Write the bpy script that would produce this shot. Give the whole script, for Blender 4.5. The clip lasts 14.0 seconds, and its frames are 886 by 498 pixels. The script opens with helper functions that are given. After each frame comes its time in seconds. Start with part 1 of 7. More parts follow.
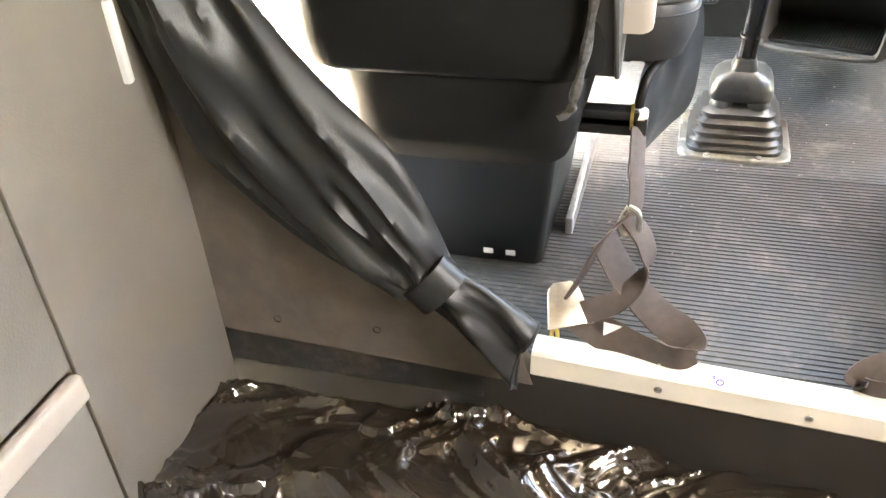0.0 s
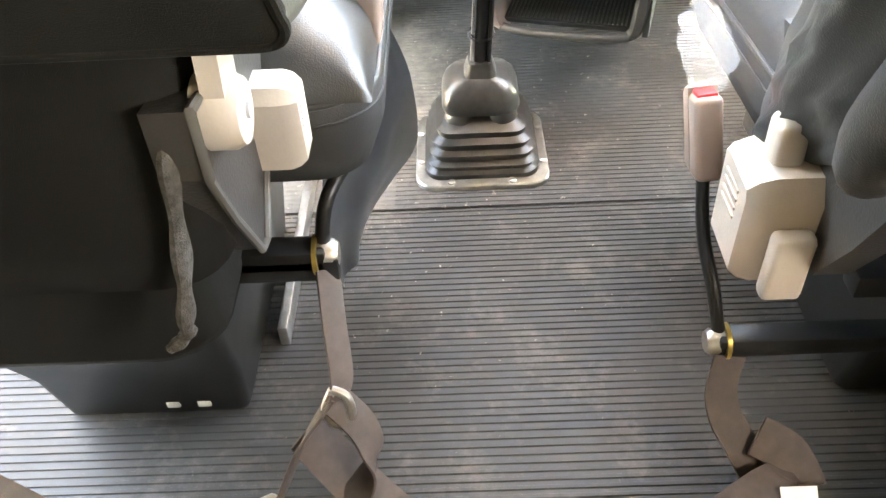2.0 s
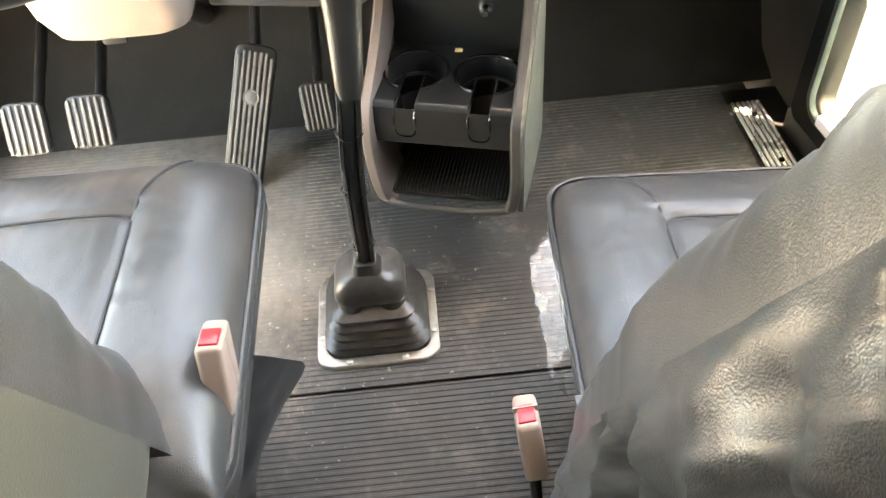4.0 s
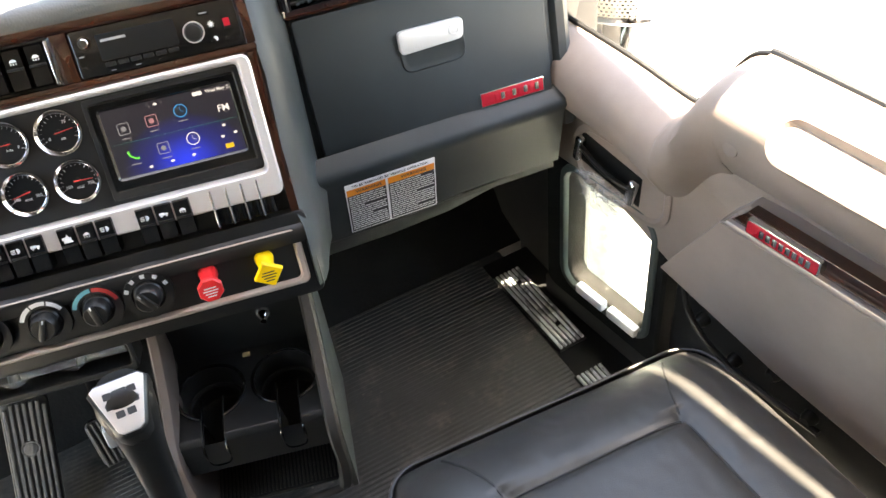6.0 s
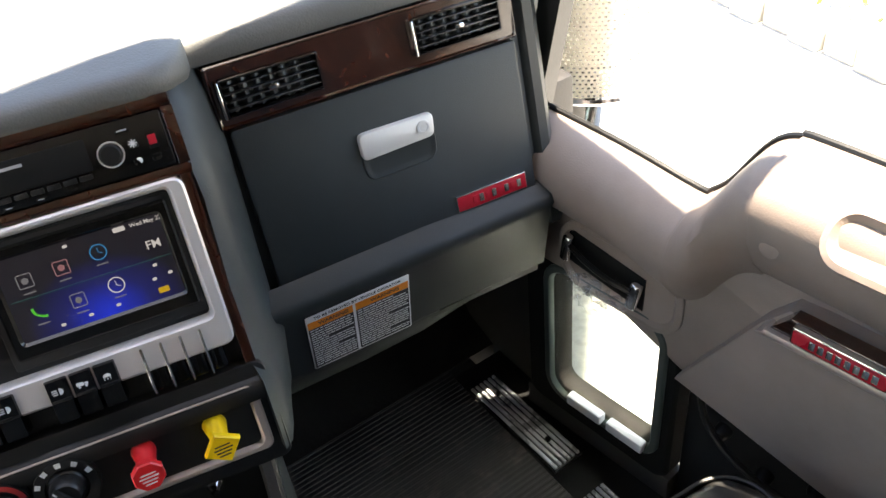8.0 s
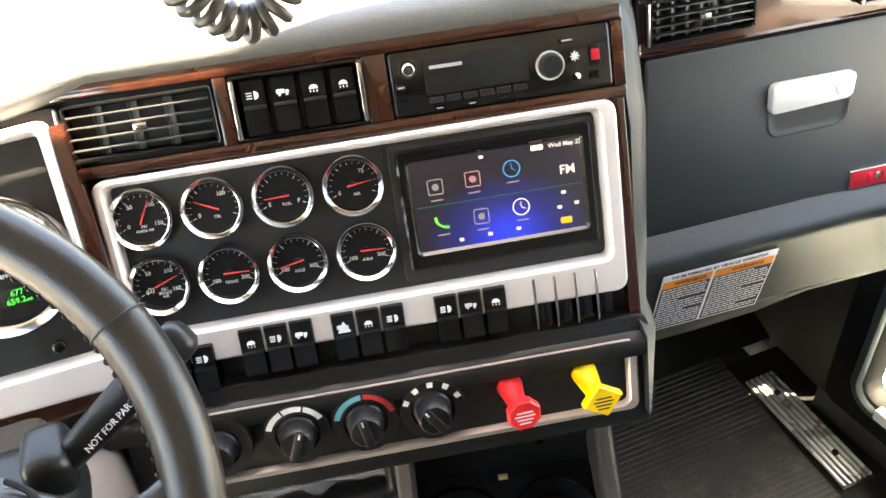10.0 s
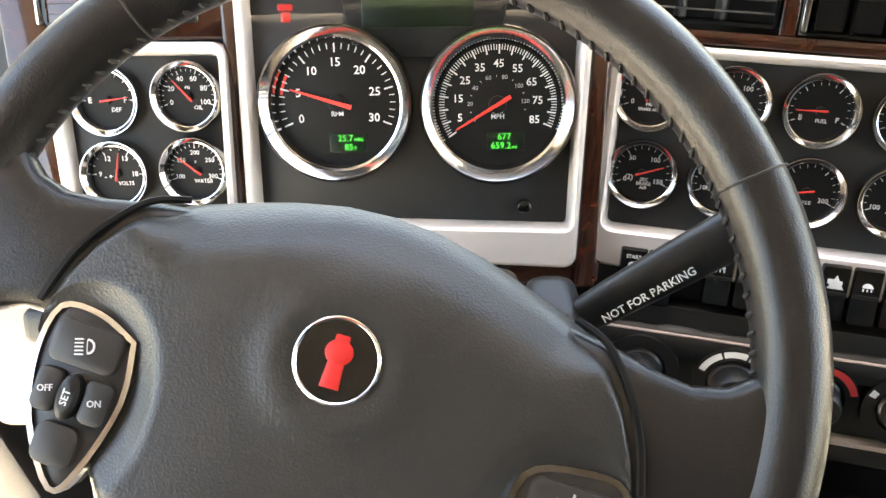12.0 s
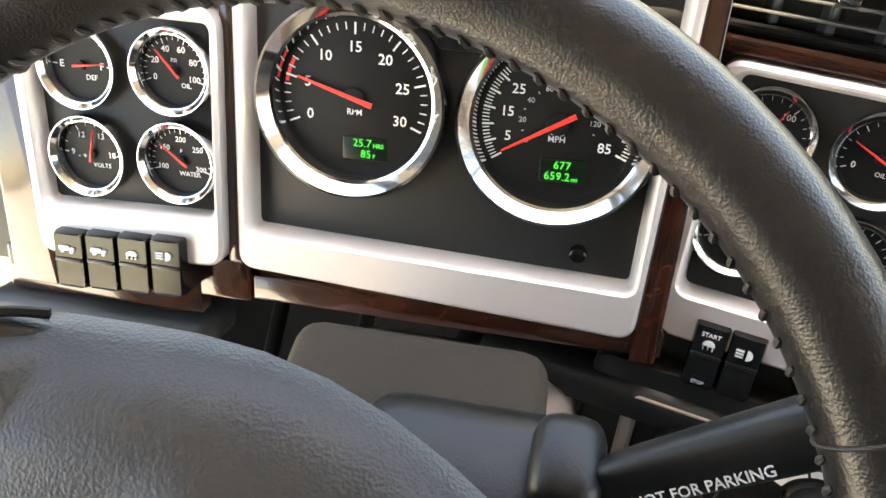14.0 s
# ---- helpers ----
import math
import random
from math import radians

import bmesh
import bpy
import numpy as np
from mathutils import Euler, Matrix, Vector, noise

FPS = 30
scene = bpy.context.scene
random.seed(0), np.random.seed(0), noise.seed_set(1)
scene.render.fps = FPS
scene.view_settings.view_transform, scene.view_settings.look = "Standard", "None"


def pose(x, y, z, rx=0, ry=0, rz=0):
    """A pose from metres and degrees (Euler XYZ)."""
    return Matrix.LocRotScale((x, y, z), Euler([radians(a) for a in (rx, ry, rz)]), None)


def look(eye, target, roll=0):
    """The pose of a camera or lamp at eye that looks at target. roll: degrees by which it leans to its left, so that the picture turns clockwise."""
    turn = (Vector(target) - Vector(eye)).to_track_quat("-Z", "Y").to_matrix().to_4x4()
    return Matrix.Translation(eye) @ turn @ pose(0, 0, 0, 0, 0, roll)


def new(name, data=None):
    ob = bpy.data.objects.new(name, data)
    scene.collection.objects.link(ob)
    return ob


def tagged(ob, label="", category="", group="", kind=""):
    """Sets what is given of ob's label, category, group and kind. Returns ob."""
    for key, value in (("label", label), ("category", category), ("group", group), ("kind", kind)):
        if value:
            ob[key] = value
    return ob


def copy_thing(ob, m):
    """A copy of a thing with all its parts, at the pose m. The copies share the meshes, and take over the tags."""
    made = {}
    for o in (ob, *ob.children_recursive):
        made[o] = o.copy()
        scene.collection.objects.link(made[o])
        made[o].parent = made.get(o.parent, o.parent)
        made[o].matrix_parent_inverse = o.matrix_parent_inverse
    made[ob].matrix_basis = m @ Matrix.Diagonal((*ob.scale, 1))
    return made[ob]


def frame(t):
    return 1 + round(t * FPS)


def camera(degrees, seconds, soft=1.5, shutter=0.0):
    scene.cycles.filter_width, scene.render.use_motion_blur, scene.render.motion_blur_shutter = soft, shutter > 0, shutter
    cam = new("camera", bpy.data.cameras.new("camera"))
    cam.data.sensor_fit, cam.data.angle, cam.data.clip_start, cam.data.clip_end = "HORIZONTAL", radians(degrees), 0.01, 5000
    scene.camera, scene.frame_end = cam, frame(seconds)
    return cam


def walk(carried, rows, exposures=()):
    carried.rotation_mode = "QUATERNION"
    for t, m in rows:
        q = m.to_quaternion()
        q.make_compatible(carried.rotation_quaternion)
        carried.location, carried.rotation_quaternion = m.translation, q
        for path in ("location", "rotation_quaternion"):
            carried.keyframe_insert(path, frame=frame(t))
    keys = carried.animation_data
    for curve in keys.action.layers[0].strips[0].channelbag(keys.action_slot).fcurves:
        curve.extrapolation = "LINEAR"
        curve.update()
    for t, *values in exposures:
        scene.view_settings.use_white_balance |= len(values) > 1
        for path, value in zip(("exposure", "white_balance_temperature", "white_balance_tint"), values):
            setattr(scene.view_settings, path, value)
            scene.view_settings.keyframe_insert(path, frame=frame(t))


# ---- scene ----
cam = camera(56.0, 14.0, soft=1.5)
PATH = [
    (0, (-0.102, -1.542, 0.76), (-0.613, 0.025, -0.373), -3.9),
    (0.5, (-0.085, -1.46, 0.744), (-0.418, 0.054, -0.518), -4.0),
    (1, (-0.065, -1.342, 0.727), (-0.269, 0.15, -0.589), -3.9),
    (1.5, (-0.063, -1.187, 0.722), (-0.173, 0.282, -0.63), -3.6),
    (2, (-0.035, -1.084, 0.768), (-0.081, 0.39, -0.584), -3.4),
    (2.5, (-0.043, -1.056, 0.876), (-0.047, 0.4, -0.495), -3.5),
    (2.7, (-0.036, -1.047, 0.916), (-0.019, 0.399, -0.466), -3.2),
    (4.8, (0.158, -0.799, 1.202), (0.229, 0.539, -0.283), -8.3),
    (5, (0.15, -0.778, 1.234), (0.295, 0.561, -0.245), -8.6),
    (5.5, (0.135, -0.734, 1.294), (0.536, 0.587, -0.153), -7.8),
    (6, (0.135, -0.692, 1.344), (0.711, 0.634, -0.039), -7.4),
    (6.5, (0.163, -0.639, 1.356), (0.85, 0.699, 0.037), -7.1),
    (7, (0.188, -0.577, 1.321), (0.956, 0.758, 0.044), -7.1),
    (7.2, (0.193, -0.56, 1.31), (0.988, 0.769, 0.044), -7.1),
    (9.3, (0.044, -0.356, 1.231), (0.765, 0.992, -0.059), -5.6),
    (9.5, (0.018, -0.341, 1.229), (0.674, 1.034, -0.067), -5.7),
    (10, (-0.046, -0.31, 1.225), (0.415, 1.134, -0.08), -5.8),
    (10.5, (-0.138, -0.307, 1.206), (0.192, 1.209, -0.057), -4.4),
    (11, (-0.178, -0.3, 1.171), (-0.03, 1.234, -0.103), -4.1),
    (11.5, (-0.2, -0.278, 1.143), (-0.198, 1.237, -0.164), -3.6),
    (12, (-0.245, -0.236, 1.133), (-0.363, 1.253, -0.197), -3.2),
    (12.5, (-0.282, -0.181, 1.133), (-0.495, 1.274, -0.222), -3.2),
    (13, (-0.273, -0.153, 1.134), (-0.554, 1.255, -0.258), -3.1),
    (13.5, (-0.253, -0.097, 1.121), (-0.571, 1.246, -0.327), -3.1),
    (14, (-0.212, -0.055, 1.109), (-0.554, 1.219, -0.394), -3.8),
]
walk(cam, [(t, look(eye, target, roll)) for t, eye, target, roll in PATH], [(0, 6.9, 9800, 10), (1.2, 6.6, 10200, 10), (2.7, 6.2, 10800, 10), (4.8, 5.2, 10400, 10), (5.2, 5.0, 9900, 10), (5.6, 4.6, 9500, 10), (6.2, 3.4, 8000, 10), (6.6, 2.7, 7400, 10), (7.2, 1.9, 7100, 10), (9.3, 4.2, 9200, 10), (10.5, 4.0, 9000, 10), (11.5, 3.9, 9400, 10), (13, 3.5, 9400, 10), (14, 3.5, 9400, 10)])

# ---- light ----
world = bpy.data.worlds.new("world")
scene.world = world
world.use_nodes = True
sky = world.node_tree.nodes.new("ShaderNodeTexSky")
sky.sky_type, sky.sun_disc = "NISHITA", False
SUN_TO = Vector((0.125, -0.05, 0.95)).normalized()
sky.sun_elevation, sky.sun_rotation = math.asin(SUN_TO.z), math.atan2(SUN_TO.x, SUN_TO.y)
bg = world.node_tree.nodes["Background"]
bg.inputs["Strength"].default_value = 0.15
world.node_tree.links.new(sky.outputs["Color"], bg.inputs["Color"])
sun = new("sun", bpy.data.lights.new("sun", "SUN"))
sun.data.energy, sun.data.angle, sun.data.color = 5.0, radians(0.6), (1.0, 0.95, 0.88)
sun.matrix_world = look(SUN_TO * 20, (0, 0, 0))
# added fill lamp at the sleeper's assumed side window, to brighten the sleeper
lamp = new("sleeper_window_fill", bpy.data.lights.new("sleeper_window_fill", "AREA"))
lamp.data.shape, lamp.data.size, lamp.data.size_y = "RECTANGLE", 0.48, 0.33
lamp.data.energy, lamp.data.color = 0.19, (1.0, 0.95, 0.88)
lamp.matrix_world = look((0.895, -1.45, 0.925), (-0.2, -1.35, 0.45))


I4 = Matrix.Identity(4)
INV = {}


def panel(ox, oy, oz, yaw, tilt):
    """A frame on a sloping panel: x across, y up the slope, z out of it."""
    return Matrix.Translation((ox, oy, oz)) @ Matrix.Rotation(radians(yaw), 4, "Z") @ Matrix.Rotation(radians(90 - tilt), 4, "X")


def thing(name, m, label, category, group="", kind="", world=False):
    """An Empty at a thing's base. world: its parts come in world coordinates, else in those of m."""
    ob = new(name)
    ob.empty_display_size = 0.05
    if not isinstance(m, Matrix):
        m = Matrix.Translation(m)
    ob.matrix_world = m
    INV[ob.name] = m.inverted() if world else I4
    return tagged(ob, label, category, group, kind)


def finish(me, smooth):
    if smooth:
        me.polygons.foreach_set("use_smooth", [True] * len(me.polygons))
        me.set_sharp_from_angle(angle=radians(smooth))


def part(name, bm, material, parent=None, label="", smooth=38):
    """Links a bmesh as one mesh object, under a thing or a part."""
    if parent:
        bm.transform(INV[parent.name])
    bmesh.ops.recalc_face_normals(bm, faces=bm.faces)
    me = bpy.data.meshes.new(name)
    bm.to_mesh(me)
    bm.free()
    finish(me, smooth)
    me.materials.append(material)
    ob = new(name, me)
    if parent:
        ob.parent = parent
        INV[ob.name] = INV[parent.name]
    return tagged(ob, label) if label else ob


def solo(name, bm, material, label, category, group="", kind="", smooth=38):
    """A thing that is one mesh, or a piece of the setting."""
    ob = part(name, bm, material, None, "", smooth)
    INV[ob.name] = I4
    return tagged(ob, label, category, group, kind)


def rbox(x0, y0, z0, x1, y1, z1, bevel=0.004, seg=2, m=None):
    bm = bmesh.new()
    bmesh.ops.create_cube(bm, size=1)
    for v in bm.verts:
        v.co = Vector((x0 + (v.co.x + 0.5) * (x1 - x0), y0 + (v.co.y + 0.5) * (y1 - y0), z0 + (v.co.z + 0.5) * (z1 - z0)))
    if bevel:
        bmesh.ops.bevel(bm, geom=bm.edges[:], offset=bevel, segments=seg, profile=0.5, affect="EDGES")
    if m:
        bm.transform(m)
    return bm


def loft(loops, cap0=True, cap1=True, closed=True, m=None):
    """Quads between rings of as many points each."""
    bm = bmesh.new()
    rings = [[bm.verts.new(p) for p in loop] for loop in loops]
    n = len(rings[0])
    for a, b in zip(rings, rings[1:]):
        for i in range(n if closed else n - 1):
            j = (i + 1) % n
            bm.faces.new((a[i], a[j], b[j], b[i]))
    if closed and cap0:
        bm.faces.new(rings[0][::-1])
    if closed and cap1:
        bm.faces.new(rings[-1])
    if m:
        bm.transform(m)
    return bm


def join(*bms):
    out = bmesh.new()
    for bm in bms:
        me = bpy.data.meshes.new("tmp")
        bm.to_mesh(me)
        bm.free()
        out.from_mesh(me)
        bpy.data.meshes.remove(me)
    return out


def rr(x0, y0, x1, y1, r, n=5):
    """A rounded rectangle, anticlockwise."""
    out = []
    for cx, cy, a in ((x1 - r, y1 - r, 0), (x0 + r, y1 - r, 90), (x0 + r, y0 + r, 180), (x1 - r, y0 + r, 270)):
        for k in range(n + 1):
            w = radians(a + 90 * k / n)
            out.append((cx + r * math.cos(w), cy + r * math.sin(w)))
    return out


def rquad(corners, r, n=6):
    """A polygon with rounded corners, given anticlockwise."""
    out, k = [], len(corners)
    for i in range(k):
        p, a, b = Vector(corners[i]), Vector(corners[i - 1]), Vector(corners[(i + 1) % k])
        p0, p1 = p + (a - p).normalized() * r, p + (b - p).normalized() * r
        for j in range(n + 1):
            t = j / n
            q = p0.lerp(p, t).lerp(p.lerp(p1, t), t)
            out.append((q.x, q.y))
    return out


def inset(loop, d):
    """The loop drawn in by d towards its middle, along its own normals."""
    n, out = len(loop), []
    for i in range(n):
        (ax, ay), (bx, by) = loop[i - 1], loop[(i + 1) % n]
        dx, dy = bx - ax, by - ay
        k = math.hypot(dx, dy) or 1
        out.append((loop[i][0] - dy / k * d, loop[i][1] + dx / k * d))
    return out


def at_z(loop, z):
    return [(x, y, z) for x, y in loop]


def plate(loop, z0, z1, bevel=0.002, m=None):
    """A solid of an outline between two heights, with a softened upper edge."""
    b = min(bevel, abs(z1 - z0) * 0.9)
    s = 1 if z1 > z0 else -1
    rings = [at_z(loop, z0), at_z(loop, z1 - s * b)]
    if b:
        rings += [at_z(inset(loop, b * 0.3), z1 - s * b * 0.3), at_z(inset(loop, b), z1)]
    return loft(rings, m=m)


def surround(outer, inner, z0, z1, depth, m=None, bevel=0.0025):
    """A frame between two outlines of as many points, its inner side going down by depth."""
    rings = [at_z(outer, z0), at_z(outer, z1 - bevel), at_z(inset(outer, bevel), z1), at_z(inset(inner, -bevel), z1), at_z(inner, z1 - bevel), at_z(inset(inner, depth * 0.15), z1 - depth)]
    return loft(rings, False, False, m=m)


def revolve(profile, n=40, m=None, cap0=False, cap1=False):
    """(radius, height) pairs turned about z."""
    rings = [[(r * math.cos(2 * math.pi * k / n), r * math.sin(2 * math.pi * k / n), z) for k in range(n)] for r, z in profile]
    return loft(rings, cap0, cap1, m=m)


def smooth_path(pts, n=8):
    """A path through points, rounded."""
    P = [Vector(p) for p in pts]
    out = []
    for i in range(len(P) - 1):
        a, b, c, d = P[max(i - 1, 0)], P[i], P[i + 1], P[min(i + 2, len(P) - 1)]
        for k in range(n):
            t = k / n
            out.append(0.5 * (2 * b + (c - a) * t + (2 * a - 5 * b + 4 * c - d) * t * t + (3 * b - a - 3 * c + d) * t ** 3))
    return out + [P[-1]]


def tube(pts, radius, n=10, closed=False, m=None, squash=1.0):
    """A round bar along a path; radius a number or one for each point."""
    P = [Vector(p) for p in pts]
    rs = radius if isinstance(radius, (list, tuple)) else [radius] * len(P)
    rings, up = [], None
    for i, p in enumerate(P):
        a, b = (P[i - 1], P[(i + 1) % len(P)]) if closed else (P[max(i - 1, 0)], P[min(i + 1, len(P) - 1)])
        d = (b - a).normalized()
        up = (up - d * up.dot(d)).normalized() if up else d.orthogonal().normalized()
        side = d.cross(up)
        rings.append([p + rs[i] * (math.cos(2 * math.pi * k / n) * up + squash * math.sin(2 * math.pi * k / n) * side) for k in range(n)])
    return loft(rings + ([rings[0]] if closed else []), not closed, not closed, m=m)


def strap(pts, across, width, thick=0.0025, n=8):
    """A flat belt along a path; across: the way of its width at each given point."""
    P = smooth_path(pts, n)
    A = smooth_path(across, n)
    rings = []
    for i, p in enumerate(P):
        d = (P[min(i + 1, len(P) - 1)] - P[max(i - 1, 0)]).normalized()
        w = (A[i] - d * A[i].dot(d)).normalized()
        h = d.cross(w) * thick / 2
        w = w * width / 2
        rings.append([p - w - h, p - w * 0.9 - h * 1.4, p + w * 0.9 - h * 1.4, p + w - h, p + w + h, p + w * 0.9 + h * 1.4, p - w * 0.9 + h * 1.4, p - w + h])
    return loft(rings)


def sheet(nx, ny, place):
    """A grid of nx by ny cells; place(s, t) with s, t from 0 to 1 gives each point."""
    bm = bmesh.new()
    rows = [[bm.verts.new(place(i / nx, j / ny)) for i in range(nx + 1)] for j in range(ny + 1)]
    for a, b in zip(rows, rows[1:]):
        for i in range(nx):
            bm.faces.new((a[i], a[i + 1], b[i + 1], b[i]))
    return bm


def lettering(words, size, m, extrude=0.0002, align="CENTER", squeeze=1.0, bold=0.009):
    cu = bpy.data.curves.new("words", "FONT")
    cu.body, cu.size, cu.extrude, cu.resolution_u = words, size, extrude, 2
    cu.align_x, cu.align_y, cu.offset = align, "CENTER", size * bold
    ob = bpy.data.objects.new("words", cu)
    me = bpy.data.meshes.new_from_object(ob)
    bm = bmesh.new()
    bm.from_mesh(me)
    bm.transform(m @ Matrix.Diagonal((squeeze, 1, 1, 1)))
    bpy.data.objects.remove(ob)
    bpy.data.curves.remove(cu)
    bpy.data.meshes.remove(me)
    return bm


def T(x, y, z=0.0):
    return Matrix.Translation((x, y, z))


def RZ(a):
    return Matrix.Rotation(radians(a), 4, "Z")


def RX(a):
    return Matrix.Rotation(radians(a), 4, "X")


def RY(a):
    return Matrix.Rotation(radians(a), 4, "Y")


def bar(a, b, r, n=10):
    return tube([a, b], r, n)


# ---- materials ----
def mat(name, col, rough=0.5, metal=0.0, var=0.12, scale=6.0, bump=0.05, bscale=300.0, coat=0.0, rvar=0.08, detail=4.0, spec=0.5, col2=None):
    m = bpy.data.materials.new(name)
    m.use_nodes = True
    nt = m.node_tree
    N, L = nt.nodes, nt.links
    p = N["Principled BSDF"]
    p.inputs["Roughness"].default_value, p.inputs["Metallic"].default_value = rough, metal
    p.inputs["Coat Weight"].default_value, p.inputs["Coat Roughness"].default_value = coat, 0.06
    p.inputs["Specular IOR Level"].default_value = spec
    tc = N.new("ShaderNodeTexCoord")
    n1 = N.new("ShaderNodeTexNoise")
    n1.inputs["Scale"].default_value, n1.inputs["Detail"].default_value, n1.inputs["Roughness"].default_value = scale, detail, 0.62
    L.new(tc.outputs["Object"], n1.inputs["Vector"])
    ramp = N.new("ShaderNodeValToRGB")
    lo = col2 or tuple(c * (1 - var) for c in col)
    hi = col if col2 else tuple(min(1, c * (1 + var)) for c in col)
    ramp.color_ramp.elements[0].position, ramp.color_ramp.elements[1].position = 0.32, 0.68
    ramp.color_ramp.elements[0].color, ramp.color_ramp.elements[1].color = (*lo, 1), (*hi, 1)
    L.new(n1.outputs["Fac"], ramp.inputs["Fac"])
    L.new(ramp.outputs["Color"], p.inputs["Base Color"])
    if rvar:
        mr = N.new("ShaderNodeMapRange")
        mr.inputs["To Min"].default_value, mr.inputs["To Max"].default_value = max(0, rough - rvar), min(1, rough + rvar)
        L.new(n1.outputs["Fac"], mr.inputs["Value"])
        L.new(mr.outputs["Result"], p.inputs["Roughness"])
    if bump:
        n2 = N.new("ShaderNodeTexNoise")
        n2.inputs["Scale"].default_value, n2.inputs["Detail"].default_value = bscale, 3.0
        L.new(tc.outputs["Object"], n2.inputs["Vector"])
        b = N.new("ShaderNodeBump")
        b.inputs["Strength"].default_value, b.inputs["Distance"].default_value = bump, 0.001
        L.new(n2.outputs["Fac"], b.inputs["Height"])
        L.new(b.outputs["Normal"], p.inputs["Normal"])
    return m


def grain_mat(name, col, rough, cell=420.0, bump=0.5, spec=0.5, var=0.1):
    """Leather and moulded plastic with a pebbled grain."""
    m = mat(name, col, rough, var=var, scale=9, bump=0, spec=spec)
    nt = m.node_tree
    N, L = nt.nodes, nt.links
    tc = N.new("ShaderNodeTexCoord")
    v = N.new("ShaderNodeTexVoronoi")
    v.feature = "SMOOTH_F1"
    v.inputs["Scale"].default_value = cell
    n = N.new("ShaderNodeTexNoise")
    n.inputs["Scale"].default_value = 26
    L.new(tc.outputs["Object"], v.inputs["Vector"])
    L.new(tc.outputs["Object"], n.inputs["Vector"])
    add = N.new("ShaderNodeMath")
    add.operation = "ADD"
    L.new(v.outputs["Distance"], add.inputs[0])
    L.new(n.outputs["Fac"], add.inputs[1])
    b = N.new("ShaderNodeBump")
    b.inputs["Strength"].default_value, b.inputs["Distance"].default_value = bump, 0.0012
    L.new(add.outputs[0], b.inputs["Height"])
    L.new(b.outputs["Normal"], N["Principled BSDF"].inputs["Normal"])
    return m


def glow_mat(name, col, strength):
    m = mat(name, (0.01, 0.01, 0.01), 0.3, bump=0)
    p = m.node_tree.nodes["Principled BSDF"]
    p.inputs["Emission Color"].default_value, p.inputs["Emission Strength"].default_value = (*col, 1), strength
    return m


def glass_mat(name, col=(0.9, 0.96, 0.93), rough=0.0):
    m = bpy.data.materials.new(name)
    m.use_nodes = True
    p = m.node_tree.nodes["Principled BSDF"]
    p.inputs["Base Color"].default_value, p.inputs["Roughness"].default_value = (*col, 1), rough
    p.inputs["Transmission Weight"].default_value, p.inputs["IOR"].default_value = 1.0, 1.05
    return m


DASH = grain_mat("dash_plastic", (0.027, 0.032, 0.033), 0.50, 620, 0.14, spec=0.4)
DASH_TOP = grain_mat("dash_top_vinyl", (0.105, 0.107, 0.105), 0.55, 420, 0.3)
KNEE = grain_mat("knee_panel_plastic", (0.06, 0.066, 0.062), 0.5, 500, 0.2)
BLACK = grain_mat("black_plastic", (0.010, 0.010, 0.010), 0.38, 700, 0.10, spec=0.4)
FACE = mat("gauge_panel_black", (0.020, 0.020, 0.020), 0.45, bump=0.04, bscale=900, spec=0.35)
DIAL = mat("dial_black", (0.004, 0.004, 0.004), 0.55, bump=0, var=0.05, spec=0.25)
GLOSS = mat("gloss_black", (0.005, 0.005, 0.005), 0.14, bump=0, var=0.05)
SILVER = mat("satin_silver_paint", (0.64, 0.60, 0.58), 0.36, 0.35, var=0.03, bump=0.02, bscale=1400)
CHROME = mat("chrome", (0.70, 0.70, 0.70), 0.09, 1.0, var=0.02, bump=0, rvar=0.03)
CHAMP = mat("champagne_trim", (0.44, 0.375, 0.34), 0.36, 0.5, var=0.04, bump=0.02)
WHITE = mat("white_print", (0.75, 0.75, 0.75), 0.6, bump=0, var=0.03)
GREYPR = mat("grey_print", (0.35, 0.35, 0.36), 0.6, bump=0, var=0.03)
RED = mat("red_pointer", (0.85, 0.05, 0.04), 0.45, bump=0, var=0.03)
REDK = grain_mat("red_knob_plastic", (0.72, 0.02, 0.025), 0.35, 300, 0.08)
YELK = grain_mat("yellow_knob_plastic", (0.86, 0.55, 0.01), 0.38, 300, 0.08)
LEATHER = grain_mat("grey_leather", (0.040, 0.039, 0.038), 0.34, 900, 0.22)
LEATHER_SIDE = grain_mat("grey_leather_side", (0.036, 0.035, 0.034), 0.40, 800, 0.22)
WHEEL = grain_mat("wheel_leather", (0.013, 0.012, 0.012), 0.32, 1100, 0.14, spec=0.5)
PAD = grain_mat("wheel_pad_vinyl", (0.036, 0.035, 0.034), 0.33, 800, 0.20)
THREAD = mat("thread", (0.022, 0.022, 0.022), 0.7, bump=0.2, bscale=900)
CLOTH = mat("dark_seat_cloth", (0.009, 0.0085, 0.0075), 0.85, bump=0.5, bscale=1200, spec=0.2)
